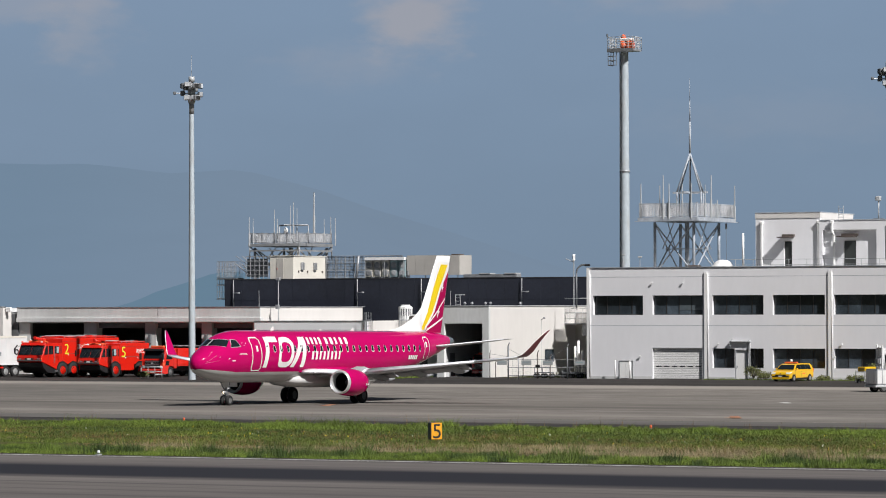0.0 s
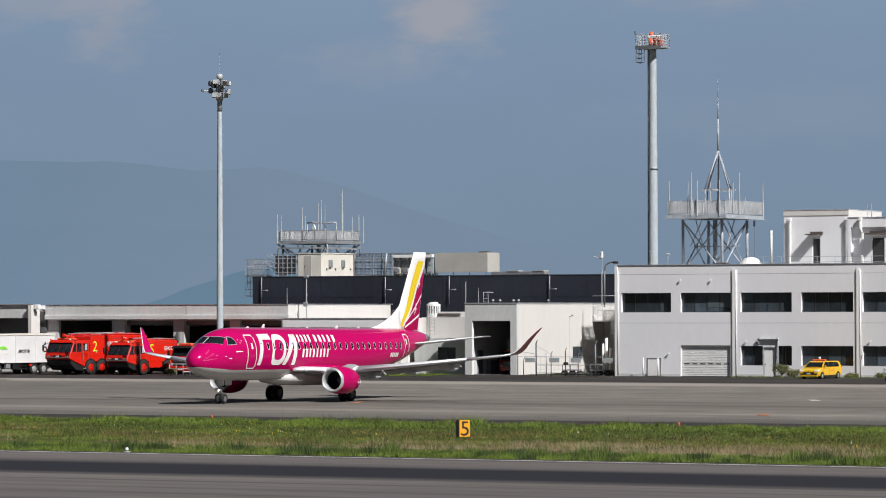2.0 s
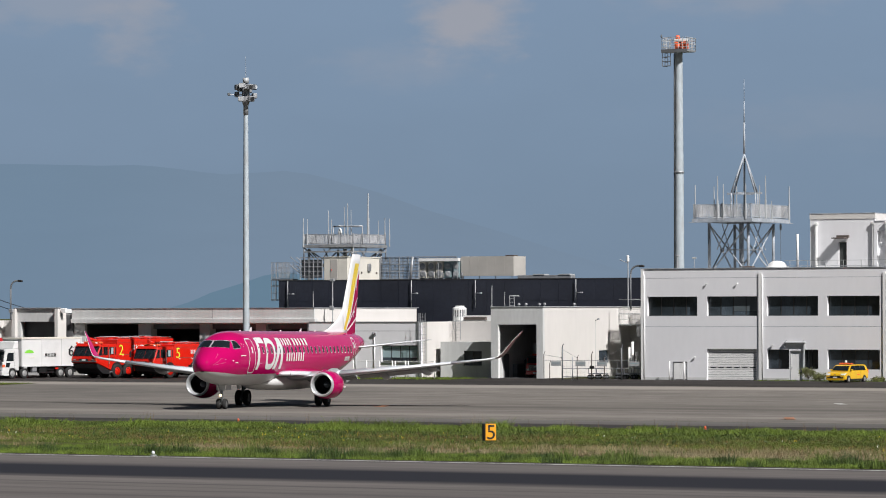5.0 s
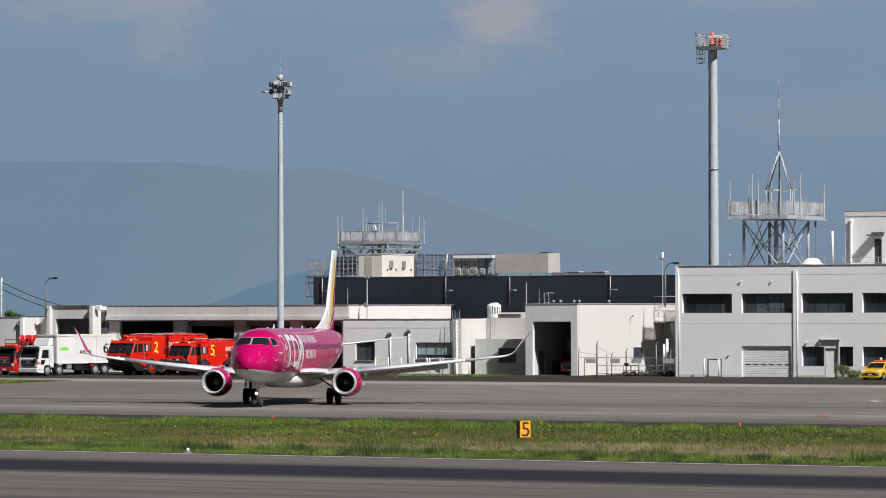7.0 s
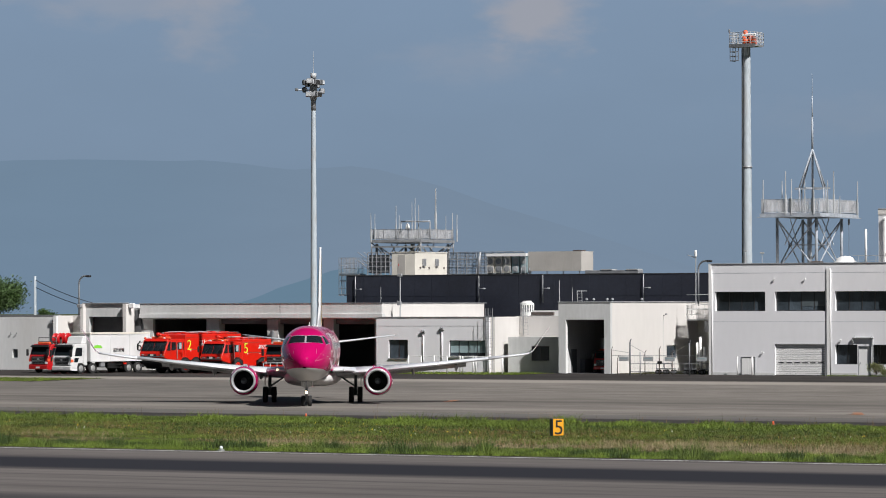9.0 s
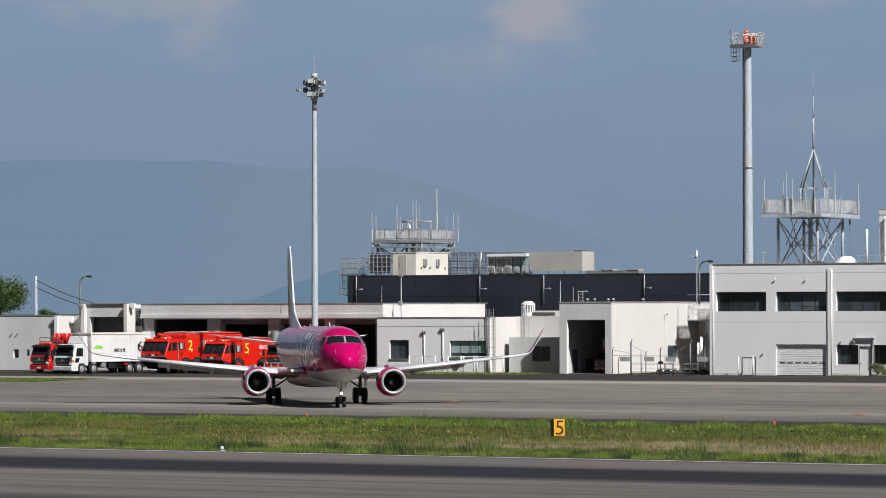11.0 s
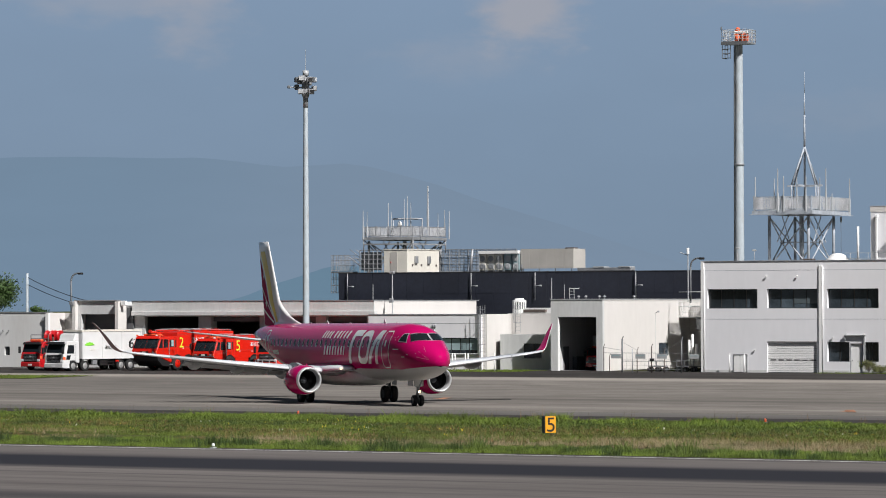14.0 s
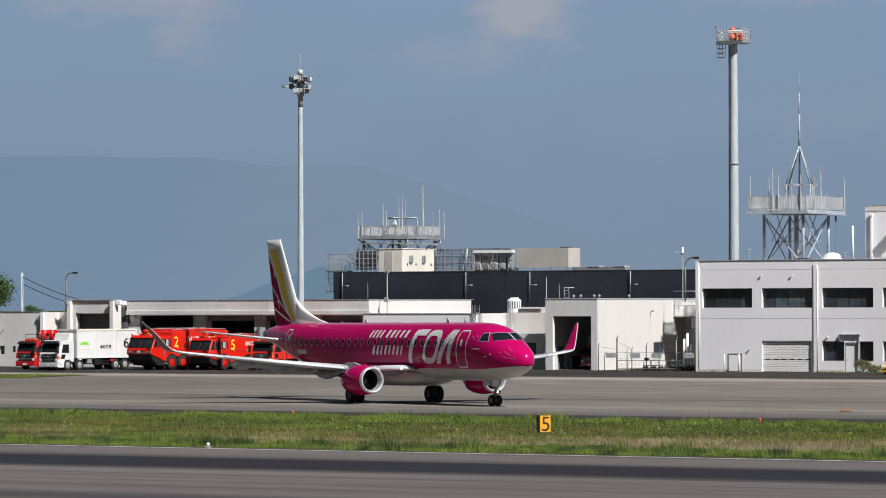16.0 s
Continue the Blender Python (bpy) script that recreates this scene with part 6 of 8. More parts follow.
# ---- tall poles ----
def floodlight_mast(m, label, lift=0.0):
    f = thing("floodlight_mast", m, label, "floodlight mast", "floodlight masts")
    part("pole", revolve([(0, 0.30), (4, 0.28), (8, 0.265), (12, 0.245), (15, 0.23), (18, 0.215), (22.4, 0.19)], 18, "z"), POLE_PAINT, f, "weathered pale grey pole")
    part("collar", tubes([((0, 0, 22.3), (0, 0, 23.6), 0.21)], 12), STEEL, f)
    part("hub", revolve([(23.1, 0.22), (23.4, 0.32), (24.5, 0.32), (24.7, 0.2), (25.0, 0.12)], 14, "z"), STEEL, f)
    part("drum", tubes([((0, 0, 24.95), (0, 0, 25.4), 0.25)], 14), PALE_STEEL, f)
    part("lightning_rod", tubes([((0, 0, 25.2), (0, 0, 27.2), 0.02, 0.01)], 6), PALE_STEEL, f)
    for k, (ang, z) in enumerate(((200, 24.6), (250, 24.7), (300, 24.6), (345, 24.6), (20, 23.9), (75, 24.4), (130, 24.5), (245, 23.6), (310, 23.6), (180, 24.0))):
        h = thing_part("lamp_head", f)
        h.matrix_basis = pose(0, 0, z, 0, 0, ang)
        part("arm", tubes([((0.2, 0, 0), (0.75, 0, 0), 0.05)], 6), STEEL_DARK, h)
        part("case", bevelled(boxes((0.55, 0.92, -0.27, 0.27, -0.2, 0.24)), 0.06), STEEL if k % 3 else STEEL_DARK, h)
        part("lens", boxes((0.92, 0.93, -0.2, 0.2, -0.13, 0.18)), LAMP_GLASS if k % 2 else BLACK, h)
    part("side_arm", tubes([((0, 0, 24.0), (-1.3, -0.3, 24.0), 0.05)], 6), STEEL, f)
    part("side_lamp", bevelled(boxes((-1.5, -1.25, -0.45, -0.2, 23.9, 24.15)), 0.04), STEEL_DARK, f)
    return f


floodlight_mast(pose(-21.59, 311.0, -0.318) @ Matrix.Scale(1.0367, 4), "tall weathered floodlight mast with a ring of lamps")
floodlight_mast(pose(42.62, 345, 0.0) @ Matrix.Scale(1.16, 4), "tall floodlight mast behind the office building")


def beacon_tower():
    b = thing("beacon_tower", site(-7.56, 25.3, -0.22) @ Matrix.Scale(1.0385, 4), "tall pale steel pole with a railed beacon platform", "tower")
    part("pole", revolve([(0, 0.44), (6, 0.43), (12, 0.42), (18.2, 0.40), (23, 0.37), (29.0, 0.34)], 22, "z"), POLE_PAINT, b, "pale grey steel pole with rust streaks")
    part("flange", tubes([((0, 0, 18.12), (0, 0, 18.28), 0.46)], 20), STEEL, b)
    lad = thing_part("side_ladder", b)
    for k in (0.0, 0.22):
        part("stile", tubes([((-0.40 - k * 0.3, -0.25 + k, 6), (-0.34 - k * 0.3, -0.25 + k, 28.8), 0.04)], 6), STEEL_DARK, lad)
    bm = bmesh.new()
    for i in range(60):
        tube(bm, (-0.38, -0.25, 9 + i * 0.33), (-0.45, -0.03, 9 + i * 0.33), 0.02, seg=4)
    tagged(part("rung", bm, STEEL_DARK, lad), kind="stuff")
    part("deck", boxes((-1.2, 1.2, -1.0, 1.0, 28.9, 29.05)), STEEL, b)
    part("deck_edge", boxes((-1.25, 1.25, -1.05, -1.0, 28.8, 29.12)), STEEL_DARK, b)
    for a, c in (((-1.2, -1.0), (1.2, -1.0)), ((1.2, -1.0), (1.2, 1.0)), ((1.2, 1.0), (-1.2, 1.0)), ((-1.2, 1.0), (-1.2, -1.0))):
        g = thing_part("railing", b)
        a, c = Vector((*a, 0)), Vector((*c, 0))
        for i in range(7):
            q = a.lerp(c, i / 6)
            part("post", tubes([((q.x, q.y, 29.0), (q.x, q.y, 30.15), 0.03)], 6), PALE_STEEL, g)
        for z in (29.3, 29.6, 29.9, 30.15):
            part("rail", tubes([((a.x, a.y, z), (c.x, c.y, z), 0.028)], 6), PALE_STEEL, g)
    lc = thing_part("ladder_cage", b)
    for i in range(4):
        z = 27.65 + i * 0.4
        part("hoop", tubes([((-1.2, -0.9, z), (-0.4, -0.9, z), 0.035), ((-1.2, -0.9, z), (-1.2, 0.2, z), 0.035)], 6), STEEL_DARK, lc)
    for u in (-1.2, -0.93, -0.66, -0.4):
        part("bar", tubes([((u, -0.9, 27.6), (u, -0.9, 29.0), 0.035)], 6), STEEL_DARK, lc)
    part("lamp_base", tubes([((-0.1, 0, 29.05), (-0.1, 0, 29.8), 0.28)], 14), ORANGE, b, "orange-red beacon drum")
    part("lamp_band", bevelled(boxes((-0.4, 0.85, -0.25, 0.25, 29.8, 30.08)), 0.06), TRIM, b)
    part("lamp_dome", revolve([(30.06, 0.22), (30.25, 0.22), (30.38, 0.14), (30.43, 0.001)], 16, "z"), ORANGE, b, m=pose(-0.1, 0, 0))
    part("control_case", bevelled(boxes((0.4, 0.95, -0.5, 0.1, 29.1, 29.75)), 0.05), ORANGE, b, "orange-red control case")
    part("corner_lamp", bevelled(boxes((-1.28, -1.15, -1.1, -0.97, 30.15, 30.45)), 0.03), STEEL_DARK, b)
    return b


beacon_tower()


# ---- vehicles: x forward from the front bumper, y to the vehicle's left ----
def road_wheel(parent, x, y, r, w, hub):
    g = thing_part("wheel", parent)
    g.matrix_basis = pose(x, y, r)
    pr = [(-w / 2, r * 0.58), (-w / 2, r * 0.85), (-w * 0.4, r * 0.97), (0, r), (w * 0.4, r * 0.97), (w / 2, r * 0.85), (w / 2, r * 0.58)]
    part("tyre", revolve(pr, 22, "y"), RUBBER, g)
    part("rim", revolve([(-w * 0.36, 0.001), (-w * 0.44, r * 0.22), (-w * 0.3, r * 0.3), (-w * 0.44, r * 0.6), (w * 0.44, r * 0.6), (w * 0.3, r * 0.3), (w * 0.44, r * 0.22), (w * 0.36, 0.001)], 18, "y"), hub, g)


def prism(profile, y0, y1, width=0.04):
    """A body from a side outline in x and z, bevelled."""
    bm = bmesh.new()
    a = [bm.verts.new((x, y0, z)) for x, z in profile]
    b = [bm.verts.new((x, y1, z)) for x, z in profile]
    n = len(profile)
    for i in range(n):
        bm.faces.new((a[i], a[(i + 1) % n], b[(i + 1) % n], b[i]))
    bm.faces.new(a[::-1])
    bm.faces.new(b)
    bmesh.ops.recalc_face_normals(bm, faces=list(bm.faces))
    return bevelled(bm, width) if width else bm


def side_patch(profile, y, t=0.02):
    return prism(profile, y - t, y + t, 0.0)


def crash_tender(m, L, W, H, axles, number, label, roof=3.08, number_x=-3.05, title_x=-4.75):
    """An airport fire engine: long overhanging cab with a raked nose, high tank body, roof monitor."""
    t = thing("fire_engine", m, label, "fire engine", "fire engines")
    h = W / 2
    part("chassis", boxes((-L + 0.3, -0.9, -h + 0.35, h - 0.35, 0.55, 1.2)), BLACK, t)
    sill = roof - 1.16                                     # lower edge of the glazing
    part("nose", prism([(-0.0, sill - 0.02), (0.05, sill - 0.16), (0.03, sill - 0.5), (-0.25, sill - 0.6), (-2.0, 0.72), (-2.35, 0.62), (-2.35, sill)], -h, h, 0.04), FIRE_RED, t, "red bumper and raked lower cab")
    part("under_nose", prism([(-0.12, sill - 0.58), (-1.95, 0.68), (-1.95, 0.36), (-0.85, 0.44), (-0.22, sill - 0.98)], -h + 0.04, h - 0.04, 0.03), BLACK, t, "black undershield")
    part("bumper_lip", bevelled(boxes((-0.12, 0.09, -h + 0.02, h - 0.02, sill - 0.42, sill - 0.34)), 0.02), STEEL_DARK, t)
    cab = part("cab", prism([(-0.02, sill - 0.04), (-0.04, sill + 0.02), (-0.50, roof - 0.16), (-0.85, roof), (-2.75, roof), (-2.75, 1.0), (-2.45, 1.0), (-2.1, sill - 0.2)], -h, h, 0.08), FIRE_RED, t)
    part("cab_brow", bevelled(prism([(-0.44, roof - 0.2), (-0.34, roof - 0.2), (-0.62, roof + 0.03), (-0.9, roof + 0.06), (-0.9, roof)], -h + 0.1, h - 0.1, 0.0), 0.02), FIRE_RED, cab)
    slope = 0.46 / (roof - 0.16 - sill - 0.02)

    def glass_x(z):
        return -0.04 - (z - sill - 0.02) * slope + 0.012

    for a, c in ((-h + 0.1, -0.02), (0.02, h - 0.1)):
        bm = bmesh.new()
        z0, z1 = sill + 0.1, roof - 0.22
        loft(bm, [[(glass_x(z0), a, z0), (glass_x(z0), c, z0), (glass_x(z1), c, z1), (glass_x(z1), a, z1)], [(glass_x(z0) + 0.012, a, z0), (glass_x(z0) + 0.012, c, z0), (glass_x(z1) + 0.012, c, z1), (glass_x(z1) + 0.012, a, z1)]], smooth=False)
        bmesh.ops.recalc_face_normals(bm, faces=list(bm.faces))
        part("windscreen", bm, SHADE_GLASS, cab)
    for y in (-0.75, -0.1, 0.55):
        part("wiper", tubes([((glass_x(sill + 0.08) + 0.03, y, sill + 0.08), (glass_x(sill + 0.65) + 0.03, y + 0.3, sill + 0.65), 0.018)], 5), BLACK, cab)
    for s in (1, -1):
        part("side_window", side_patch([(-0.26, sill + 0.14), (-0.58, roof - 0.26), (-0.78, roof - 0.26), (-0.78, sill + 0.14)], s * (h + 0.004), 0.012), SHADE_GLASS, cab)
        w = part("side_window", side_patch([(-0.92, sill + 0.16), (-0.92, roof - 0.26), (-1.5, roof - 0.26), (-1.5, sill + 0.16)], s * (h + 0.004), 0.012), SHADE_GLASS, cab)
        part("window_frame", side_patch([(-1.2, sill + 0.16), (-1.2, roof - 0.26), (-1.25, roof - 0.26), (-1.25, sill + 0.16)], s * (h + 0.012), 0.012), BLACK, w)
        w = part("side_window", side_patch([(-1.72, sill + 0.22), (-1.72, roof - 0.28), (-2.3, roof - 0.28), (-2.3, sill + 0.22)], s * (h + 0.004), 0.012), SHADE_GLASS, cab)
        part("blind", side_patch([(-1.95, sill + 0.28), (-1.95, roof - 0.34), (-2.25, roof - 0.34), (-2.25, sill + 0.28)], s * (h + 0.02), 0.006), BLIND, w)
        part("door_seam", boxes((-1.62, -1.6, s * h - 0.003, s * h + 0.006, 0.95, roof - 0.12), (-2.44, -2.42, s * h - 0.003, s * h + 0.006, 1.1, roof - 0.12), (-0.86, -0.84, s * h - 0.003, s * h + 0.006, sill - 0.3, roof - 0.12)), BROWN, cab)
        part("grab_rail", tubes([((-1.66, s * (h + 0.06), 1.3), (-1.66, s * (h + 0.06), sill + 0.7), 0.022)], 6), STEEL, cab)
        part("mirror_arm", tubes([((-0.45, s * h, roof - 0.25), (0.16, s * (h + 0.12), roof - 0.42), 0.022)], 6), BLACK, cab)
        part("mirror", bevelled(boxes((0.1, 0.2, s * (h + 0.12) - 0.1, s * (h + 0.12) + 0.1, roof - 0.95, roof - 0.42)), 0.04), BLACK, cab)
        part("headlamp", bevelled(boxes((-0.06, 0.07, s * (h - 0.4) - 0.16, s * (h - 0.4) + 0.16, sill - 0.30, sill - 0.19)), 0.03), STEEL, t)
        part("indicator", bevelled(boxes((-0.14, 0.06, s * (h - 0.07) - 0.06, s * (h - 0.07) + 0.06, sill - 0.32, sill - 0.16)), 0.02), ORANGE, t)
        part("step", boxes((-2.3, -1.75, s * h - 0.14, s * h + 0.03, 0.55, 0.62)), STEEL, t)
        part("cab_vent", bevelled(boxes((-2.62, -2.5, s * h - 0.004, s * h + 0.02, sill + 0.2, roof - 0.3)), 0.01), BLACK, cab)
    part("grille", boxes((0.035, 0.062, -0.5, 0.5, sill - 0.34, sill - 0.16)), BLACK, t)
    part("plate", boxes((0.062, 0.072, -0.2, 0.2, sill - 0.33, sill - 0.18)), TRIM, t)
    part("light_bar", bevelled(boxes((-1.3, -0.95, -h + 0.45, h - 0.45, roof + 0.04, roof + 0.22)), 0.06), ORANGE, cab, "orange-red roof light bar")
    part("light_bar_foot", boxes((-1.2, -1.05, -h + 0.6, h - 0.6, roof - 0.01, roof + 0.05)), BLACK, cab)
    for y in (-1.0, -0.55, 0.55, 1.0):
        part("roof_lamp", bevelled(boxes((-0.8, -0.64, y * h - 0.09, y * h + 0.09, roof + 0.02, roof + 0.15)), 0.03), LAMP_GLASS if abs(y) < 0.8 else ORANGE, cab)
    part("monitor_base", tubes([((-1.75, 0, roof - 0.02), (-1.75, 0, roof + 0.18), 0.26)], 14), STEEL_DARK, t)
    part("monitor_head", bevelled(boxes((-2.0, -1.55, -0.26, 0.26, roof + 0.16, roof + 0.42)), 0.07), FIRE_RED, t)
    part("monitor_barrel", tubes([((-1.8, 0, roof + 0.3), (-0.95, 0, roof + 0.42), 0.13, 0.1), ((-0.97, 0, roof + 0.418), (-0.72, 0, roof + 0.452), 0.14, 0.16)], 12), FIRE_RED, t)
    # tank body with its lockers and skirt
    part("body", bevelled(prism([(-2.80, 1.15), (-2.80, H - 0.06), (-3.1, H), (-L, H), (-L, 1.15)], -h, h, 0.0), 0.05), FIRE_RED, t, "red bodywork with lockers")
    clear = sorted(axles, reverse=True)
    for s in (1, -1):
        x = -2.9
        while x > -L + 0.9:
            if all(abs(x - 0.55 - q) > 0.35 for q in clear):
                part("locker_door", bevelled(boxes((x - 1.08, x - 0.03, s * h - 0.005, s * h + 0.02, 1.72, H * 0.58)), 0.01), FIRE_RED, t)
            x -= 1.14
        edges = [-2.80] + [q + d for q in clear for d in (0.82, -0.82)] + [-L]
        for k in range(0, len(edges), 2):
            if edges[k] - edges[k + 1] > 0.25:
                part("skirt", bevelled(boxes((edges[k + 1], edges[k], s * h - 0.1, s * h - 0.004, 0.62, 1.2)), 0.02), FIRE_RED, t, "red lower skirt panel")
        part("kick_band", boxes((-L + 0.1, -2.9, s * h - 0.004, s * h + 0.012, H * 0.6, H * 0.6 + 0.03)), BROWN, t)
        part("upper_seam", boxes((-L + 0.1, -2.9, s * h - 0.004, s * h + 0.008, H - 0.3, H - 0.28)), BROWN, t)
        for k in range(3):
            part("marker_lamp", bevelled(boxes((-3.6 - 1.7 * k, -3.48 - 1.7 * k, s * h, s * h + 0.03, H * 0.6 - 0.14, H * 0.6 - 0.05)), 0.01), LAMP_GLASS, t)
        glyph("高松空港", 0.56 if L > 9 else 0.42, TRIM, t, pose(title_x - 1.1, s * (h + 0.02), H * 0.72, 90, 0, 180 if s > 0 else 0), 0.006, "title", "white airport name")
        glyph(number, 1.32, LIME, t, pose(number_x - 0.28, s * (h + 0.02), H * 0.6 - 0.02, 90, 0, 180 if s > 0 else 0), 0.006, "number", "lime yellow number %s" % number)
        part("roof_pipe", tubes([((-3.0, s * (h - 0.3), H + 0.1), (-L + 0.3, s * (h - 0.3), H + 0.1), 0.06)], 8), FIRE_RED, t)
        part("roof_rail", tubes([((-3.0, s * (h - 0.06), H + 0.16), (-L + 0.3, s * (h - 0.06), H + 0.16), 0.025)], 6), STEEL, t)
        for k in range(6):
            x = -3.1 - (L - 3.5) * k / 5
            part("rail_post", tubes([((x, s * (h - 0.06), H - 0.02), (x, s * (h - 0.06), H + 0.16), 0.022)], 6), STEEL, t)
    for k in range(int((L - 4.2) / 0.8)):
        part("roof_case", bevelled(boxes((-3.8 - 0.8 * k, -3.2 - 0.8 * k - 0.1 * (k % 2), -0.55 + 0.35 * (k % 3), 0.15 + 0.3 * (k % 3), H - 0.01, H + 0.1 + 0.07 * (k % 3))), 0.03), FIRE_RED if k != 2 else STEEL, t)
    part("roof_hatch", bevelled(boxes((-L + 0.8, -L + 2.0, -0.7, 0.7, H - 0.01, H + 0.2)), 0.05), FIRE_RED, t)
    lad = thing_part("ladder", t)
    for y in (-h + 0.42, -h + 0.85):
        part("stile", tubes([((-3.3, y, H + 0.22), (-L + 2.4, y, H + 0.22), 0.03)], 6), PALE_STEEL, lad)
    for i in range(int((L - 6.0) / 0.35)):
        part("rung", tubes([((-3.5 - 0.35 * i, -h + 0.42, H + 0.22), (-3.5 - 0.35 * i, -h + 0.85, H + 0.22), 0.02)], 6), PALE_STEEL, lad)
    for x in axles:
        for s in (1, -1):
            road_wheel(t, x, s * (h - 0.13), 0.66, 0.44, FIRE_RED)
            arch = [(x - 0.8 * math.cos(a), 0.66 + 0.8 * math.sin(a)) for a in [math.pi * i / 12 for i in range(13)]]
            part("wheel_arch", prism(arch, s * h - 0.012, s * h + 0.014, 0.0), BLACK, t)
            part("mudflap", boxes((x - 0.86, x - 0.83, s * (h - 0.2) - 0.2, s * (h - 0.2) + 0.2, 0.25, 0.8)), BLACK, t)
    return t


TURN = -98.4
crash_tender(site(-49.95, -10.0, -0.05, TURN), 10.6, 2.95, 3.5, (-2.75, -4.25, -8.8), "2", "large red airport fire engine marked with a yellow 2")
crash_tender(site(-44.5, -8.8, -0.05, TURN), 6.9, 2.5, 3.05, (-2.15, -5.6), "5", "red airport fire engine marked with a yellow 5", 2.85, -3.02, -4.75)


def lorry_cab(t, paint, W, h_top=2.65):
    h = W / 2
    cab = part("cab", prism([(-0.02, 0.5), (0.0, 1.45), (-0.12, 1.65), (-0.42, h_top - 0.15), (-0.65, h_top), (-2.0, h_top), (-2.05, 0.75), (-1.7, 0.75), (-1.5, 0.95), (-0.9, 0.95), (-0.75, 0.45)], -h, h, 0.05), paint, t)
    bm = bmesh.new()
    vs = [bm.verts.new(q) for q in ((-0.10, -h + 0.1, 1.66), (-0.10, h - 0.1, 1.66), (-0.40, h - 0.16, h_top - 0.2), (-0.40, -h + 0.16, h_top - 0.2))]
    bm.faces.new(vs)
    part("windscreen", bm, COCKPIT, cab)
    part("grille", bevelled(boxes((-0.03, 0.03, -h + 0.32, h - 0.32, 0.78, 1.5)), 0.03), BLACK, cab, "dark grille")
    part("badge", boxes((0.046, 0.055, -0.12, 0.12, 1.2, 1.32)), PALE_STEEL, cab)
    part("sun_visor", prism([(-0.3, h_top - 0.1), (-0.08, h_top - 0.28), (-0.06, h_top - 0.22), (-0.3, h_top - 0.04)], -h + 0.1, h - 0.1, 0.01), BLACK, cab)
    for i in range(5):
        part("grille_bar", boxes((0.03, 0.045, -h + 0.4, h - 0.4, 0.86 + i * 0.13, 0.89 + i * 0.13)), STEEL, cab)
    part("bumper", bevelled(boxes((-0.35, 0.08, -h, h, 0.32, 0.72)), 0.05), paint, cab)
    part("plate", boxes((0.08, 0.09, -0.24, 0.24, 0.42, 0.58)), TRIM, cab)
    for s in (1, -1):
        part("side_window", side_patch([(-0.45, 1.6), (-0.62, h_top - 0.35), (-1.35, h_top - 0.35), (-1.35, 1.6)], s * (h + 0.003), 0.012), COCKPIT, cab)
        part("lower_window", side_patch([(-0.35, 1.05), (-0.45, 1.45), (-0.95, 1.45), (-0.8, 1.05)], s * (h + 0.003), 0.012), COCKPIT, cab)
        part("mirror", bevelled(boxes((0.02, 0.2, s * (h + 0.08) - 0.11, s * (h + 0.08) + 0.11, 1.55, 2.15)), 0.04), BLACK, cab)
        part("headlamp", bevelled(boxes((-0.12, 0.035, s * (h - 0.22) - 0.16, s * (h - 0.22) + 0.16, 0.8, 1.02)), 0.03), LAMP_GLASS, cab)
        part("indicator", bevelled(boxes((-0.3, 0.02, s * (h - 0.02) - 0.03, s * (h - 0.02) + 0.03, 1.05, 1.3)), 0.015), ORANGE, cab)
        part("door_seam", boxes((-1.5, -1.48, s * h - 0.003, s * h + 0.004, 0.95, h_top - 0.25)), BLACK, cab)
        part("step", boxes((-0.75, -0.1, s * h - 0.12, s * h + 0.01, 0.3, 0.5)), paint, cab)
    return cab


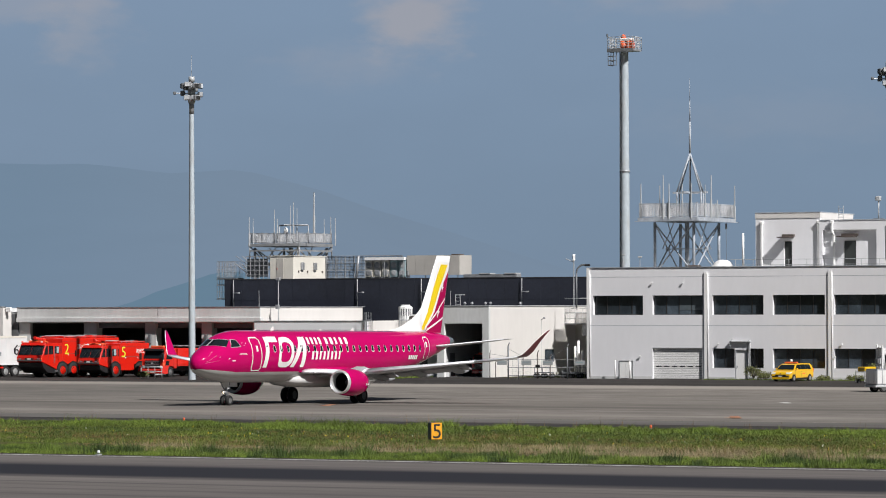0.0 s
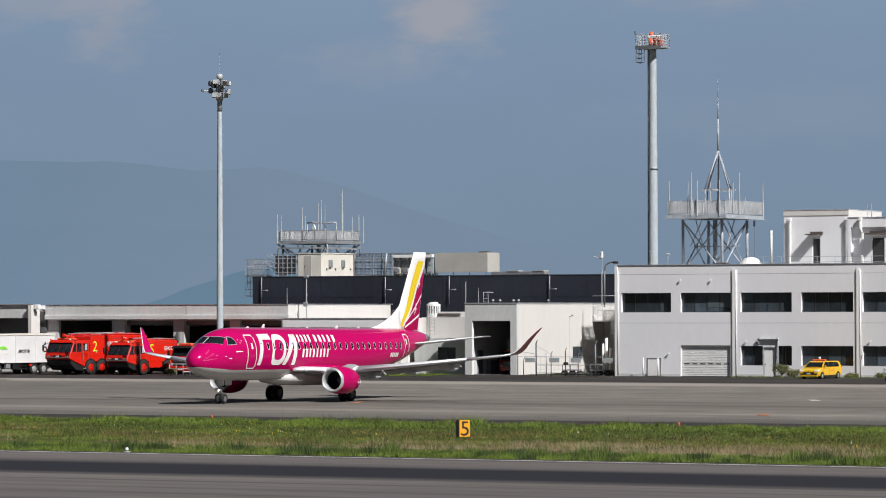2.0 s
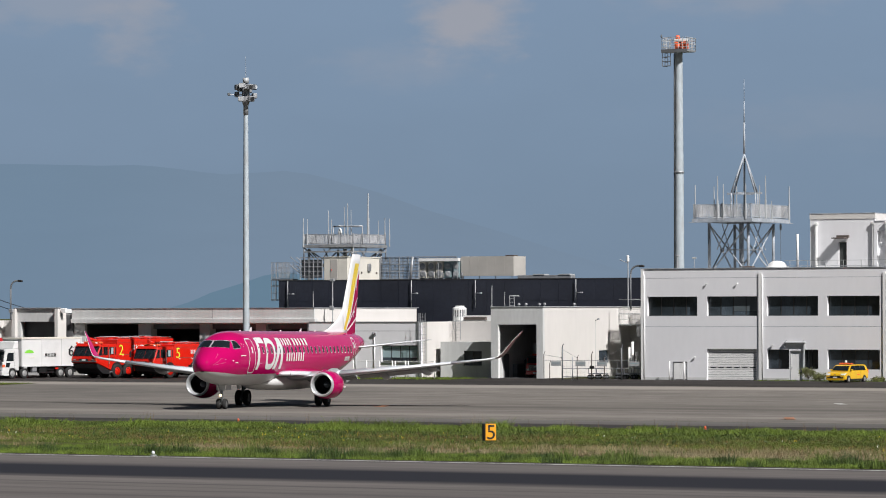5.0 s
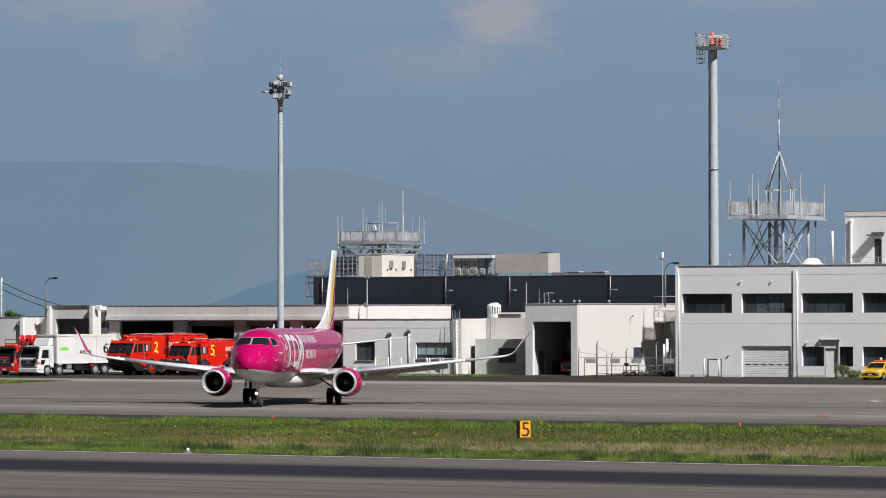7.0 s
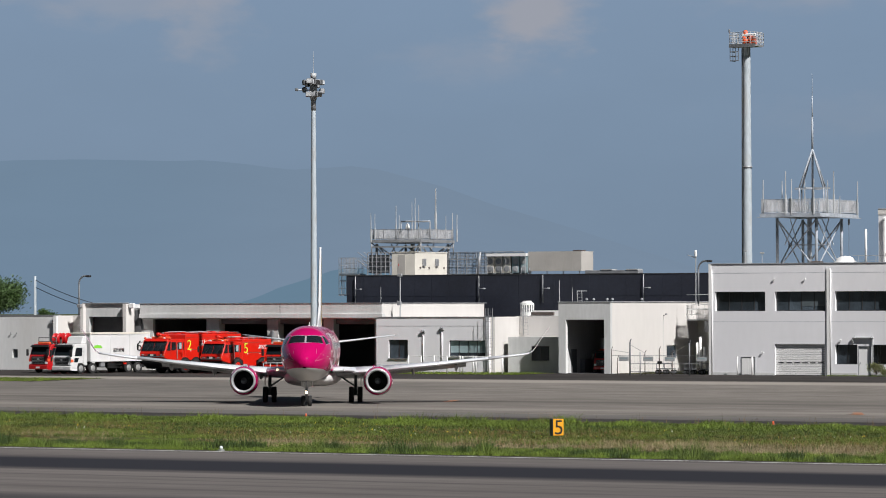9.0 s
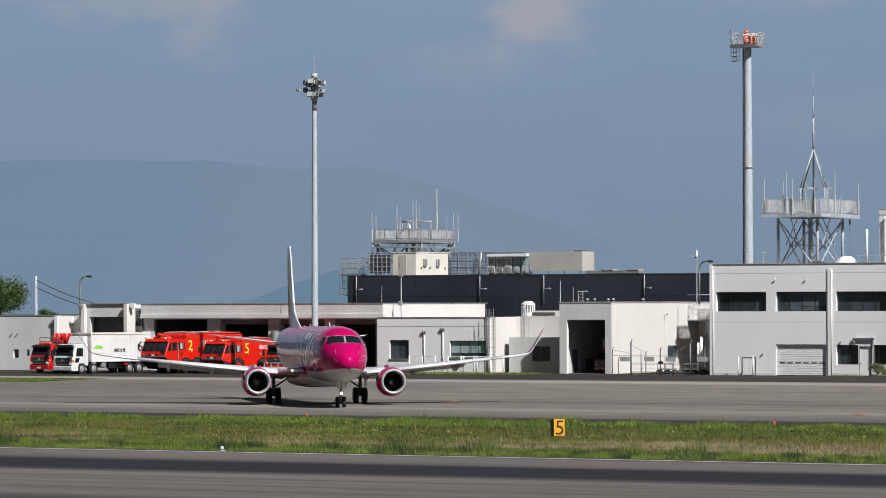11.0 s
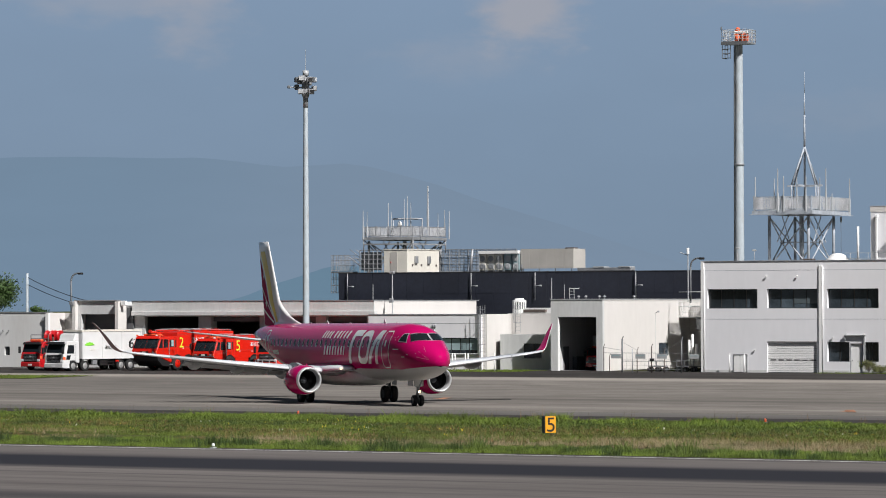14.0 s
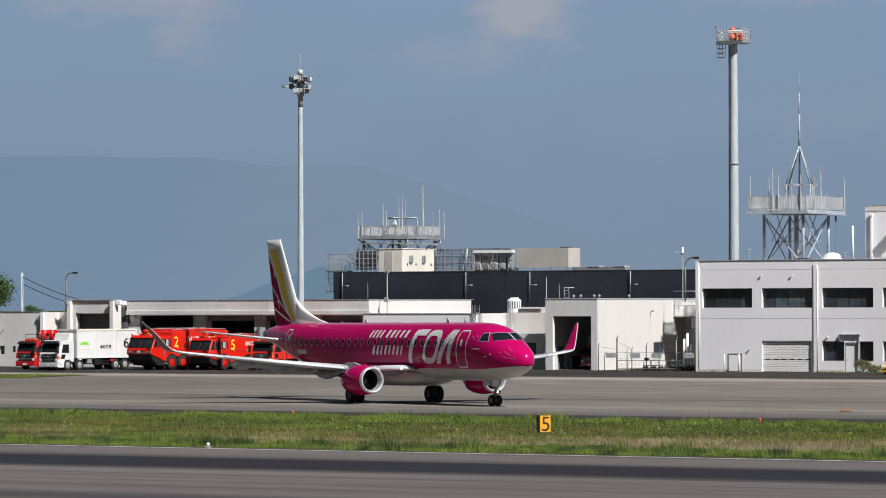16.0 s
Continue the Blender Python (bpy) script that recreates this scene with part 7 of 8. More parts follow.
def box_lorry(m):
    t = thing("box_lorry", m, "white high-sided snow lorry marked with a black 6", "truck")
    W, L, H = 2.4, 9.9, 3.65
    h = W / 2
    lorry_cab(t, TRUCK_WHITE, W, 2.7)
    part("chassis", boxes((-L + 0.2, -1.0, -0.5, 0.5, 0.6, 1.05)), BLACK, t)
    part("cab_roof_box", prism([(-1.5, 2.7), (-1.75, 3.35), (-2.2, 3.4), (-2.2, 2.7)], -h + 0.25, h - 0.25, 0.05), TRUCK_WHITE, t)
    part("body", bevelled(boxes((-L, -2.35, -h, h, 1.1, H - 0.1)), 0.03), TRUCK_WHITE, t, "tall white box body")
    part("top_rim", boxes((-L - 0.05, -2.3, -h - 0.05, h + 0.05, H - 0.1, H + 0.05)), CABINET, t, "cream top rim")
    for s in (1, -1):
        for x in (-2.4, -4.9, -7.4, -9.85):
            part("side_post", bevelled(boxes((x - 0.08, x + 0.04, s * h - 0.01, s * h + 0.05, 1.12, H - 0.1)), 0.01), TRUCK_WHITE, t)
        part("side_rail", boxes((-L, -2.35, s * h - 0.01, s * h + 0.04, 1.08, 1.2)), TRUCK_WHITE, t)
        crown_line = [(-3.3 - (0.55 + 0.06 * (i % 2)) * math.cos(a), 2.3 + (0.26 + 0.05 * (i % 2)) * math.sin(a)) for i, a in enumerate([math.pi * i / 10 for i in range(11)])]
        part("leaf_mark", prism(crown_line, s * h + 0.01, s * h + 0.025, 0.0), GREEN_MARK, t, "green leafy mark")
        glyph("高松空港", 0.36, BLACK, t, pose(-5.95, s * (h + 0.03), 1.98, 90, 0, 180 if s > 0 else 0), 0.006, "title", "black airport name")
        for k in range(3):
            part("caption_bar", boxes((-4.0 + 0.25 * k, -3.8 + 0.25 * k, s * h, s * h + 0.02, 1.85, 1.95)), CABINET, t)
        glyph("6", 1.35, BLACK, t, pose(-8.6, s * (h + 0.03), 2.0, 90, 0, 180 if s > 0 else 0), 0.006, "number", "black number 6")
        part("side_guard", boxes((-6.5, -4.6, s * h - 0.12, s * h - 0.06, 0.5, 0.6), (-6.5, -4.6, s * h - 0.12, s * h - 0.06, 0.75, 0.85)), BLACK, t)
        part("battery_case", bevelled(boxes((-5.6, -4.7, s * h - 0.4, s * h - 0.08, 0.45, 1.0)), 0.03), BLACK, t)
        part("mudguard", boxes((-3.0, -2.6, s * h - 0.4, s * h, 0.95, 1.02)), TRUCK_WHITE, t)
        part("rear_skirt", boxes((-L + 0.3, -6.9, s * h - 0.5, s * h - 0.3, 0.5, 1.08)), BLACK, t)
        part("tool_case", bevelled(boxes((-4.3, -3.75, s * h - 0.35, s * h - 0.04, 0.6, 1.02)), 0.03), STEEL, t)
        part("tail_lamp", bevelled(boxes((-7.0, -6.6, s * h - 0.06, s * h - 0.02, 0.8, 0.95)), 0.01), FIRE_RED, t)
        for x in (-1.25, -2.75, -7.3, -8.5):
            road_wheel(t, x, s * (h - 0.16), 0.5, 0.3, RIM_WHITE)
    return t


box_lorry(site(-57.3, -13.5, -0.08, -101.4))


def crane_lorry(m, label, load=True, L=7.2, paint=None):
    t = thing("red_lorry", m, label, "truck", "red lorries")
    W = 2.35
    paint = paint or FIRE_RED
    h = W / 2
    lorry_cab(t, paint, W, 2.6)
    part("chassis", boxes((-L, -1.0, -0.45, 0.45, 0.55, 0.95)), BLACK, t)
    part("body", bevelled(boxes((-L, -2.2, -h, h, 0.95, 1.9 if load else 2.55)), 0.04), paint, t)
    part("light_bar", bevelled(boxes((-1.0, -0.65, -0.7, 0.7, 2.6, 2.8)), 0.05), ORANGE, t)
    if load:
        for k in range(3):
            part("hose_reel", revolve([(-0.32, 0.15), (-0.32, 0.5), (-0.26, 0.5), (-0.24, 0.36), (0.24, 0.36), (0.26, 0.5), (0.32, 0.5), (0.32, 0.15)], 16, "y"), paint, t, m=pose(-2.6 - 0.9 * k, 0.1 * k, 3.1))
            part("reel_stand", boxes((-2.7 - 0.9 * k, -2.5 - 0.9 * k, -0.4, 0.4, 1.9, 3.0)), BROWN, t)
        part("rack", tubes([((-1.2, -h + 0.1, 2.85), (-1.2, h - 0.1, 2.85), 0.04), ((-1.2, -h + 0.1, 2.6), (-1.2, -h + 0.1, 3.2), 0.04), ((-1.2, h - 0.1, 2.6), (-1.2, h - 0.1, 3.2), 0.04), ((-1.2, -h + 0.1, 3.2), (-1.2, h - 0.1, 3.2), 0.04)], 6), STEEL_DARK, t)
    else:
        for s in (1, -1):
            for k in range(3):
                part("shutter", bevelled(boxes((-3.6 - 1.4 * k, -2.4 - 1.4 * k, s * h - 0.005, s * h + 0.02, 1.1, 2.35)), 0.01), paint, t)
            part("roof_rail", tubes([((-2.3, s * (h - 0.1), 2.75), (-L, s * (h - 0.1), 2.75), 0.03)], 6), STEEL, t)
    for s in (1, -1):
        for x in (-1.15, -L + 1.5):
            road_wheel(t, x, s * (h - 0.16), 0.46, 0.28, HUB)
    return t


crane_lorry(site(-61.85, -10.6, -0.05, TURN), "red lorry carrying red hose reels behind its cab", True, paint=CRIMSON)
crane_lorry(site(-39.85, -5.6, -0.03, TURN + 2), "red fire service lorry with a dark windscreen", False)
crane_lorry(site(-12.75, 5.4, 0.03, -90) @ Matrix.Scale(0.74, 4), "small red service truck parked inside the dim garage", False, paint=CRIMSON)


def estate_car(m):
    t = thing("yellow_car", m, "yellow estate car with orange warning beacons on its roof", "car")
    L, W = 4.3, 1.69
    h = W / 2
    lower = [(0.0, 0.42), (0.0, 0.62), (-0.06, 0.76), (-0.22, 0.86), (-0.95, 0.97), (-L + 0.06, 1.0), (-L, 0.62), (-L + 0.05, 0.32), (-0.12, 0.25)]
    part("body", prism(lower, -h, h, 0.07), TAXI_YELLOW, t)

    def lean(z):
        return h - 0.03 - 0.14 * max(0.0, z - 0.98) / 0.5

    outline = [(-0.82, 0.96), (-1.36, 1.40), (-1.62, 1.47), (-2.6, 1.49), (-L + 0.42, 1.47), (-L + 0.2, 1.36), (-L + 0.05, 0.98)]
    green = prism(outline, -h + 0.03, h - 0.03, 0.05)
    for v in green.verts:
        v.co.y = math.copysign(lean(v.co.z), v.co.y)
    cabin = part("cabin", green, TAXI_YELLOW, t)

    def pane(name, a, c, material):
        bm = bmesh.new()
        bm.faces.new([bm.verts.new(q) for q in a])
        return part(name, bm, material, c)

    pane("windscreen", ((-0.865, -h + 0.1, 1.02), (-0.865, h - 0.1, 1.02), (-1.315, h - 0.2, 1.385), (-1.315, -h + 0.2, 1.385)), cabin, COCKPIT)
    pane("rear_window", ((-L + 0.085, -h + 0.15, 1.06), (-L + 0.085, h - 0.15, 1.06), (-L + 0.205, h - 0.22, 1.32), (-L + 0.205, -h + 0.22, 1.32)), cabin, COCKPIT)
    for s in (1, -1):
        for prof in ([(-1.06, 1.02), (-1.43, 1.36), (-1.6, 1.40), (-2.02, 1.41), (-2.02, 1.02)], [(-2.08, 1.02), (-2.08, 1.41), (-2.85, 1.41), (-2.85, 1.02)], [(-2.92, 1.02), (-2.92, 1.41), (-3.72, 1.39), (-3.86, 1.06), (-3.8, 1.02)]):
            pane("side_window", [(x, s * (lean(z) + 0.012), z) for x, z in prof], cabin, COCKPIT)
        for x in (-2.05, -2.885):
            pane("pillar_trim", [(x - 0.035, s * (lean(1.02) + 0.013), 1.02), (x + 0.035, s * (lean(1.02) + 0.013), 1.02), (x + 0.035, s * (lean(1.41) + 0.013), 1.41), (x - 0.035, s * (lean(1.41) + 0.013), 1.41)], cabin, BLACK)
        part("mirror", bevelled(boxes((-1.22, -1.06, s * h - 0.06 + s * 0.1, s * h + 0.06 + s * 0.1, 0.98, 1.13)), 0.03), TAXI_YELLOW, t)
        part("headlamp", bevelled(prism([(0.0, 0.64), (-0.06, 0.78), (-0.42, 0.84), (-0.42, 0.76), (-0.1, 0.64)], s * (h - 0.18) - 0.19, s * (h - 0.18) + 0.19, 0.0), 0.02), LAMP_GLASS, t)
        part("fog_lamp", bevelled(boxes((-0.05, 0.012, s * (h - 0.24) - 0.14, s * (h - 0.24) + 0.14, 0.38, 0.5)), 0.02), BLACK, t)
        part("tail_lamp", bevelled(boxes((-L - 0.01, -L + 0.12, s * (h - 0.08) - 0.07, s * (h - 0.08) + 0.07, 0.75, 1.1)), 0.02), ORANGE, t)
        for x in (-1.02, -2.05, -2.9):
            part("door_seam", boxes((x - 0.008, x + 0.008, s * h - 0.002, s * h + 0.004, 0.36, 0.96)), BROWN, t)
        for x in (-1.85, -2.72):
            part("door_handle", boxes((x - 0.09, x + 0.09, s * h, s * h + 0.025, 0.86, 0.9)), TAXI_YELLOW, t)
        part("side_title", boxes((-2.75, -2.25, s * h, s * h + 0.004, 0.64, 0.72)), ORANGE, t)
        part("sill", boxes((-L + 1.15, -1.15, s * h - 0.05, s * h - 0.006, 0.2, 0.32)), BLACK, t)
        for x in (-0.76, -L + 0.74):
            part("wheel_arch", prism([(x - 0.35 * math.cos(a), 0.29 + 0.35 * math.sin(a)) for a in [math.pi * i / 12 for i in range(13)]], s * h - 0.02, s * h + 0.006, 0.0), BLACK, t)
            road_wheel(t, x, s * (h - 0.05), 0.295, 0.18, RIM_WHITE)
    part("grille", bevelled(boxes((-0.03, 0.012, -0.5, 0.5, 0.40, 0.60)), 0.02), BLACK, t)
    part("badge", boxes((0.012, 0.02, -0.06, 0.06, 0.66, 0.72)), CHROME, t)
    part("plate", boxes((0.02, 0.03, -0.17, 0.17, 0.42, 0.52)), TRIM, t)
    part("bumper", bevelled(boxes((-0.14, 0.02, -h + 0.04, h - 0.04, 0.22, 0.38)), 0.04), TAXI_YELLOW, t)
    part("beacon_bar", bevelled(boxes((-2.05, -1.8, -0.58, 0.58, 1.50, 1.62)), 0.03), ORANGE, t, "orange beacon bar")
    part("beacon_foot", boxes((-2.0, -1.85, -0.5, 0.5, 1.46, 1.5)), BLACK, t)
    part("beacon", tubes([((-1.93, 0.0, 1.62), (-1.93, 0.0, 1.82), 0.12, 0.09)], 10), LAMP_GLASS, t)
    return t


estate_car(pose(27.45, 294.5, -0.06, 0, 0, -123))


def ground_cart(m):
    t = thing("service_cart", m, "white ground service cart with a panelled box and mast", "service vehicle")
    part("bed", bevelled(boxes((-3.4, 0.1, -0.95, 0.95, 0.38, 0.55)), 0.03), PALE_STEEL, t)
    part("box_body", bevelled(boxes((-1.7, 0.0, -0.95, 0.95, 0.55, 1.72)), 0.04), STEEL, t)
    for k in range(4):
        part("panel", bevelled(boxes((-1.62 + 0.41 * k, -1.27 + 0.41 * k, 0.945, 0.975, 0.65, 1.62)), 0.02), TRUCK_WHITE, t)
        part("panel", bevelled(boxes((-0.005, 0.025, -0.9 + 0.46 * k, -0.5 + 0.46 * k, 0.65, 1.62)), 0.02), TRUCK_WHITE, t)
    for y in (-0.45, 0.0, 0.45):
        part("mast_column", bevelled(boxes((-0.75, -0.6, y - 0.08, y + 0.08, 1.72, 3.4 + 0.1 * (y < 0))), 0.03), TRUCK_WHITE, t)
    for z in (1.95, 2.5, 3.1):
        part("mast_crossbar", bevelled(boxes((-0.72, -0.62, -0.5, 0.5, z, z + 0.16)), 0.02), PALE_STEEL, t)
    part("winch", bevelled(boxes((-0.6, -0.35, -0.2, 0.3, 2.1, 2.45)), 0.05), STEEL_DARK, t)
    part("mast_frame", tubes([((-0.9, -0.4, 1.7), (-0.9, -0.1, 3.1), 0.07), ((-0.9, 0.4, 1.7), (-0.9, 0.1, 3.1), 0.07), ((-0.9, -0.3, 2.2), (-0.9, 0.3, 2.5), 0.05)], 8), PALE_STEEL, t)
    part("hopper", bevelled(boxes((-1.1, -0.6, -0.25, 0.25, 2.7, 3.2)), 0.08), TRUCK_WHITE, t)
    part("engine_case", bevelled(boxes((-3.3, -1.95, -0.85, 0.85, 0.55, 1.35)), 0.05), STEEL_DARK, t)
    for x in (-0.6, -2.8):
        for s in (1, -1):
            road_wheel(t, x, s * 0.78, 0.34, 0.24, HUB)
    return t


ground_cart(pose(31.0, 262.0, -0.19, 0, 0, -162))
rk = thing("luggage_rack", pose(33.2, 288.0, -0.14, 0, 0, -150), "pale steel rack cart with a yellow load", "rack cart")
part("frame", tubes([((x, y, 0.2), (x, y, 1.1), 0.04) for x in (0, -1.6) for y in (-0.6, 0.6)] + [((0, y, z), (-1.6, y, z), 0.035) for y in (-0.6, 0.6) for z in (0.5, 1.0)] + [((x, -0.6, z), (x, 0.6, z), 0.035) for x in (0, -1.6) for z in (0.5, 1.0)], 6), PALE_STEEL, rk)
part("load", bevelled(boxes((-1.5, -0.1, -0.5, 0.5, 1.02, 1.4)), 0.05), TAXI_YELLOW, rk, "yellow load")
for x in (-0.25, -1.35):
    for s in (1, -1):
        road_wheel(rk, x, s * 0.5, 0.2, 0.12, HUB)


# ---- fences, rails and small fittings before the buildings ----
def gate_fence():
    f = thing("pipe_fence", site(-7.8, -3.0, -0.02), "galvanised pipe fence with notice plates before the white wall", "fence")
    for u, h, r in ((0.0, 2.2, 0.05), (0.55, 1.4, 0.05), (1.75, 2.85, 0.09), (3.15, 1.9, 0.05), (4.5, 2.2, 0.07), (5.7, 1.9, 0.05), (7.3, 2.75, 0.09)):
        part("post", tubes([((u, 0, 0), (u, 0, h), r * 0.8), ((u, 0, h), (u + 0.12, 0, h + 0.25), r * 0.5)], 8), BROWN if r < 0.08 else STEEL_DARK, f)
    part("post", tubes([((2.7, 0, 0), (2.7, 0, 2.0), 0.05)], 8), STEEL, f)
    for z, u0, u1 in ((1.68, 0.0, 8.7), (0.98, 1.75, 7.3), (0.3, 1.75, 7.3)):
        part("rail", tubes([((u0, 0, z), (u1, 0, z), 0.03 if z < 1.5 else 0.02)], 6), STEEL, f)
    for a, b in (((0, 2.15), (1.75, 1.9)), ((5.7, 1.9), (7.3, 2.7)), ((1.75, 2.6), (3.15, 1.9))):
        part("stay_wire", tubes([((a[0], 0, a[1]), (b[0], 0, b[1]), 0.015)], 5), STEEL, f)
    for u in (0.7, 3.0, 5.0, 8.0):
        p = part("notice_plate", bevelled(boxes((u, u + 0.95, -0.05, -0.02, 1.2, 1.6)), 0.01), PALE_STEEL, f, "pale notice plate")
        part("notice_bar", boxes((u + 0.1, u + 0.8, -0.056, -0.05, 1.42, 1.48)), BLIND, p)
    part("lock_case", bevelled(boxes((4.35, 4.75, -0.1, 0.05, 0.98, 1.22)), 0.02), BLACK, f)
    lattice("mesh", f, ((1.8, 0.02), (7.25, 0.02), 0.1, 1.65), 16, 3, 0.005, STEEL)
    c = 0
    for u in (2.6, 3.3, 5.2, 5.9, 6.8, 7.6):
        b = thing("hand_cart", site(-7.8 + u, 0.4 + 0.1 * (c % 2), 0.0, 10), "low dark steel hand cart behind the fence", "cart", "hand carts")
        c += 1
        part("deck", boxes((0, 0.75, 0, 1.2, 0.42, 0.5)), STEEL_DARK, b)
        part("handle", tubes([((0.05, 0, 0.5), (0.05, -0.1, 0.95), 0.03), ((0.7, 0, 0.5), (0.7, -0.1, 0.95), 0.03), ((0.05, -0.1, 0.95), (0.7, -0.1, 0.95), 0.03)], 6), STEEL, b)
        for x, y in ((0.05, 0.2), (0.7, 0.2), (0.05, 1.0), (0.7, 1.0)):
            road_wheel(b, x, y, 0.2, 0.09, STEEL_DARK)


gate_fence()
hr = thing("guard_rail", site(-39.2, -8.6, -0.04, -5), "low white tubular guard rail beside the fire engines", "guard rail")
for u in (0, 0.75, 1.5, 2.25):
    part("post", tubes([((u, 0, 0), (u, 0, 1.0), 0.035)], 8), PALE_STEEL, hr)
for z in (0.6, 1.0):
    part("rail", tubes([((0, 0, z), (2.25, 0, z), 0.035)], 8), PALE_STEEL, hr)
for u0, v0, n in ((-28.5, -1.5, 6), (-22.5, -2.5, 4)):
    wp = thing("lawn_rail", site(u0, v0, 0.0), "white posts with a thin rail on the lawn", "rail")
    for i in range(n):
        part("post", tubes([((i * 1.3, 0, 0), (i * 1.3, 0, 1.55), 0.06)], 8), TRIM, wp)
    part("rail", tubes([((0, 0, 1.5), ((n - 1) * 1.3, 0, 1.5), 0.03)], 6), TRIM, wp)
for u, v in ((2.9, -0.7), (4.25, -0.7)):
    bl = thing("bollard", site(u, v, 0.0), "white steel bollard before the office wall", "bollard", "office bollards")
    part("shaft", tubes([((0, 0, 0), (0, 0, 1.55), 0.06)], 8), TRIM, bl)
    part("cap", tubes([((0, 0, 1.55), (0, 0, 1.6), 0.07)], 8), TRIM, bl)


# ---- airfield signs and lights ----
def distance_sign():
    s = thing("distance_sign", site(56.3, -141.2, ground_z(-141.2), 44), "orange runway distance sign with a black 5", "sign")
    part("case", bevelled(boxes((0, 0.52, 0, 0.34, 0.08, 0.82)), 0.02), BLACK, s)
    part("face", boxes((0.06, 0.53, -0.012, 0.0, 0.09, 0.81)), SIGN_ORANGE, s, "orange face")
    part("side_face", boxes((0.525, 0.54, 0.02, 0.32, 0.1, 0.8)), SIGN_ORANGE, s)
    glyph("5", 0.9, BLACK, s, pose(0.31, -0.016, 0.14, 90, 0, 0), 0.004, "number", "black number 5")
    for x in (0.1, 0.42):
        part("foot", boxes((x - 0.03, x + 0.03, 0.1, 0.25, -0.03, 0.08)), STEEL_DARK, s)


distance_sign()
for u, v in ((49.0, -156.55), (109.0, -156.55), (-11.0, -156.55)):
    e = thing("edge_light", site(u, v, 0.0), "small white runway edge light on a frangible stem", "runway light", "runway edge lights")
    part("base", tubes([((0, 0, 0), (0, 0, 0.06), 0.14)], 12), STEEL, e)
    part("stem", tubes([((0, 0, 0.06), (0, 0, 0.12), 0.03)], 8), STEEL_DARK, e)
    part("lens", revolve([(0.10, 0.06), (0.15, 0.07), (0.20, 0.05), (0.22, 0.001)], 12, "z"), LAMP_GLASS, e)
for u, v in ((34.4, -125.2), (60.6, -127.0), (8.0, -125.4)):
    e = thing("taxiway_marker", site(u, v, ground_z(v)), "small orange-red taxiway edge marker", "marker", "taxiway edge markers")
    part("base", tubes([((0, 0, 0), (0, 0, 0.04), 0.08)], 10), STEEL_DARK, e)
    part("body", tubes([((0, 0, 0.04), (0, 0, 0.2), 0.06, 0.045)], 10), ORANGE, e)


# ---- trees and bushes ----
def leafy(name, m, label, height, spread, trunk, count, seed, category="tree", leaf=0.28, material=None):
    rng = random.Random(seed)
    t = thing(name, m, label, category)
    rows = [((0, 0, 0), (0.1, 0.05, trunk), 0.22 * height / 8, 0.14 * height / 8)]
    tips = []
    for i in range(16):
        a = 2.4 * i + rng.uniform(-0.3, 0.3)
        r, z = spread * rng.uniform(0.3, 0.75), height * rng.uniform(0.55, 0.9)
        q = (r * math.cos(a), r * math.sin(a), z)
        rows.append(((0.1, 0.05, trunk * rng.uniform(0.6, 1.0)), q, 0.09 * height / 8, 0.03))
        tips.append(q)
    part("trunk", tubes(rows, 7), BARK, t)
    verts, faces = [], []
    for i in range(count):
        c = Vector(rng.choice(tips))
        o = Vector((rng.gauss(0, 1), rng.gauss(0, 1), rng.gauss(0, 0.8)))
        p = c + o * spread * 0.17
        if p.z < trunk * 0.5:
            p.z = trunk * 0.5 + rng.random() * 0.4
        n = Vector((rng.uniform(-1, 1), rng.uniform(-1, 1), rng.uniform(-0.3, 1))).normalized()
        s = n.orthogonal().normalized() * leaf * rng.uniform(0.5, 1.2)
        u = n.cross(s) * 0.7
        k = len(verts)
        verts += [p - s, p - u * 0.6, p + s, p + u * 0.6]
        faces.append((k, k + 1, k + 2, k + 3))
    me = bpy.data.meshes.new("crown")
    me.from_pydata([tuple(v) for v in verts], [], faces)
    me.materials.append(material or LEAF)
    ob = new("crown", me)
    ob.parent = t
    tagged(ob, kind="stuff")
    return t


leafy("tree", pose(-67.7, 420, 0), "broad green tree behind the low grey wing", 9.9, 4.4, 3.2, 34000, 3, leaf=0.17)
leafy("tree", pose(-60.5, 420, 0), "small green treetop behind a roof", 6.0, 1.3, 3.0, 4200, 5, leaf=0.13)
leafy("tree", pose(-77.0, 425, 0), "broad green tree behind the low grey wing", 10.2, 4.8, 3.2, 30000, 9, leaf=0.17)
DRY_LEAF = mat("weedy_leaves", (0.132, 0.1408, 0.044), 0.8, vary=0.3, scale=1.5, random_part=0.4)
for u, v, h, s, seed in ((15.5, -1.0, 1.0, 0.8, 21), (16.5, -0.9, 0.5, 0.8, 22), (21.6, -0.6, 0.22, 0.6, 23), (24.4, -0.6, 0.2, 0.8, 24), (26.0, -0.6, 0.22, 0.7, 31), (28.3, -6.0, 1.5, 0.9, 25), (30.2, -5.6, 1.2, 0.9, 26), (19.6, -0.7, 0.4, 0.7, 27), (-38.5, -9.4, 0.5, 0.6, 28)):
    leafy("bush", site(u, v, 0.0), "weedy green bush at the foot of a wall", h, s, h * 0.2, 1100, seed, "bush", 0.075, DRY_LEAF)


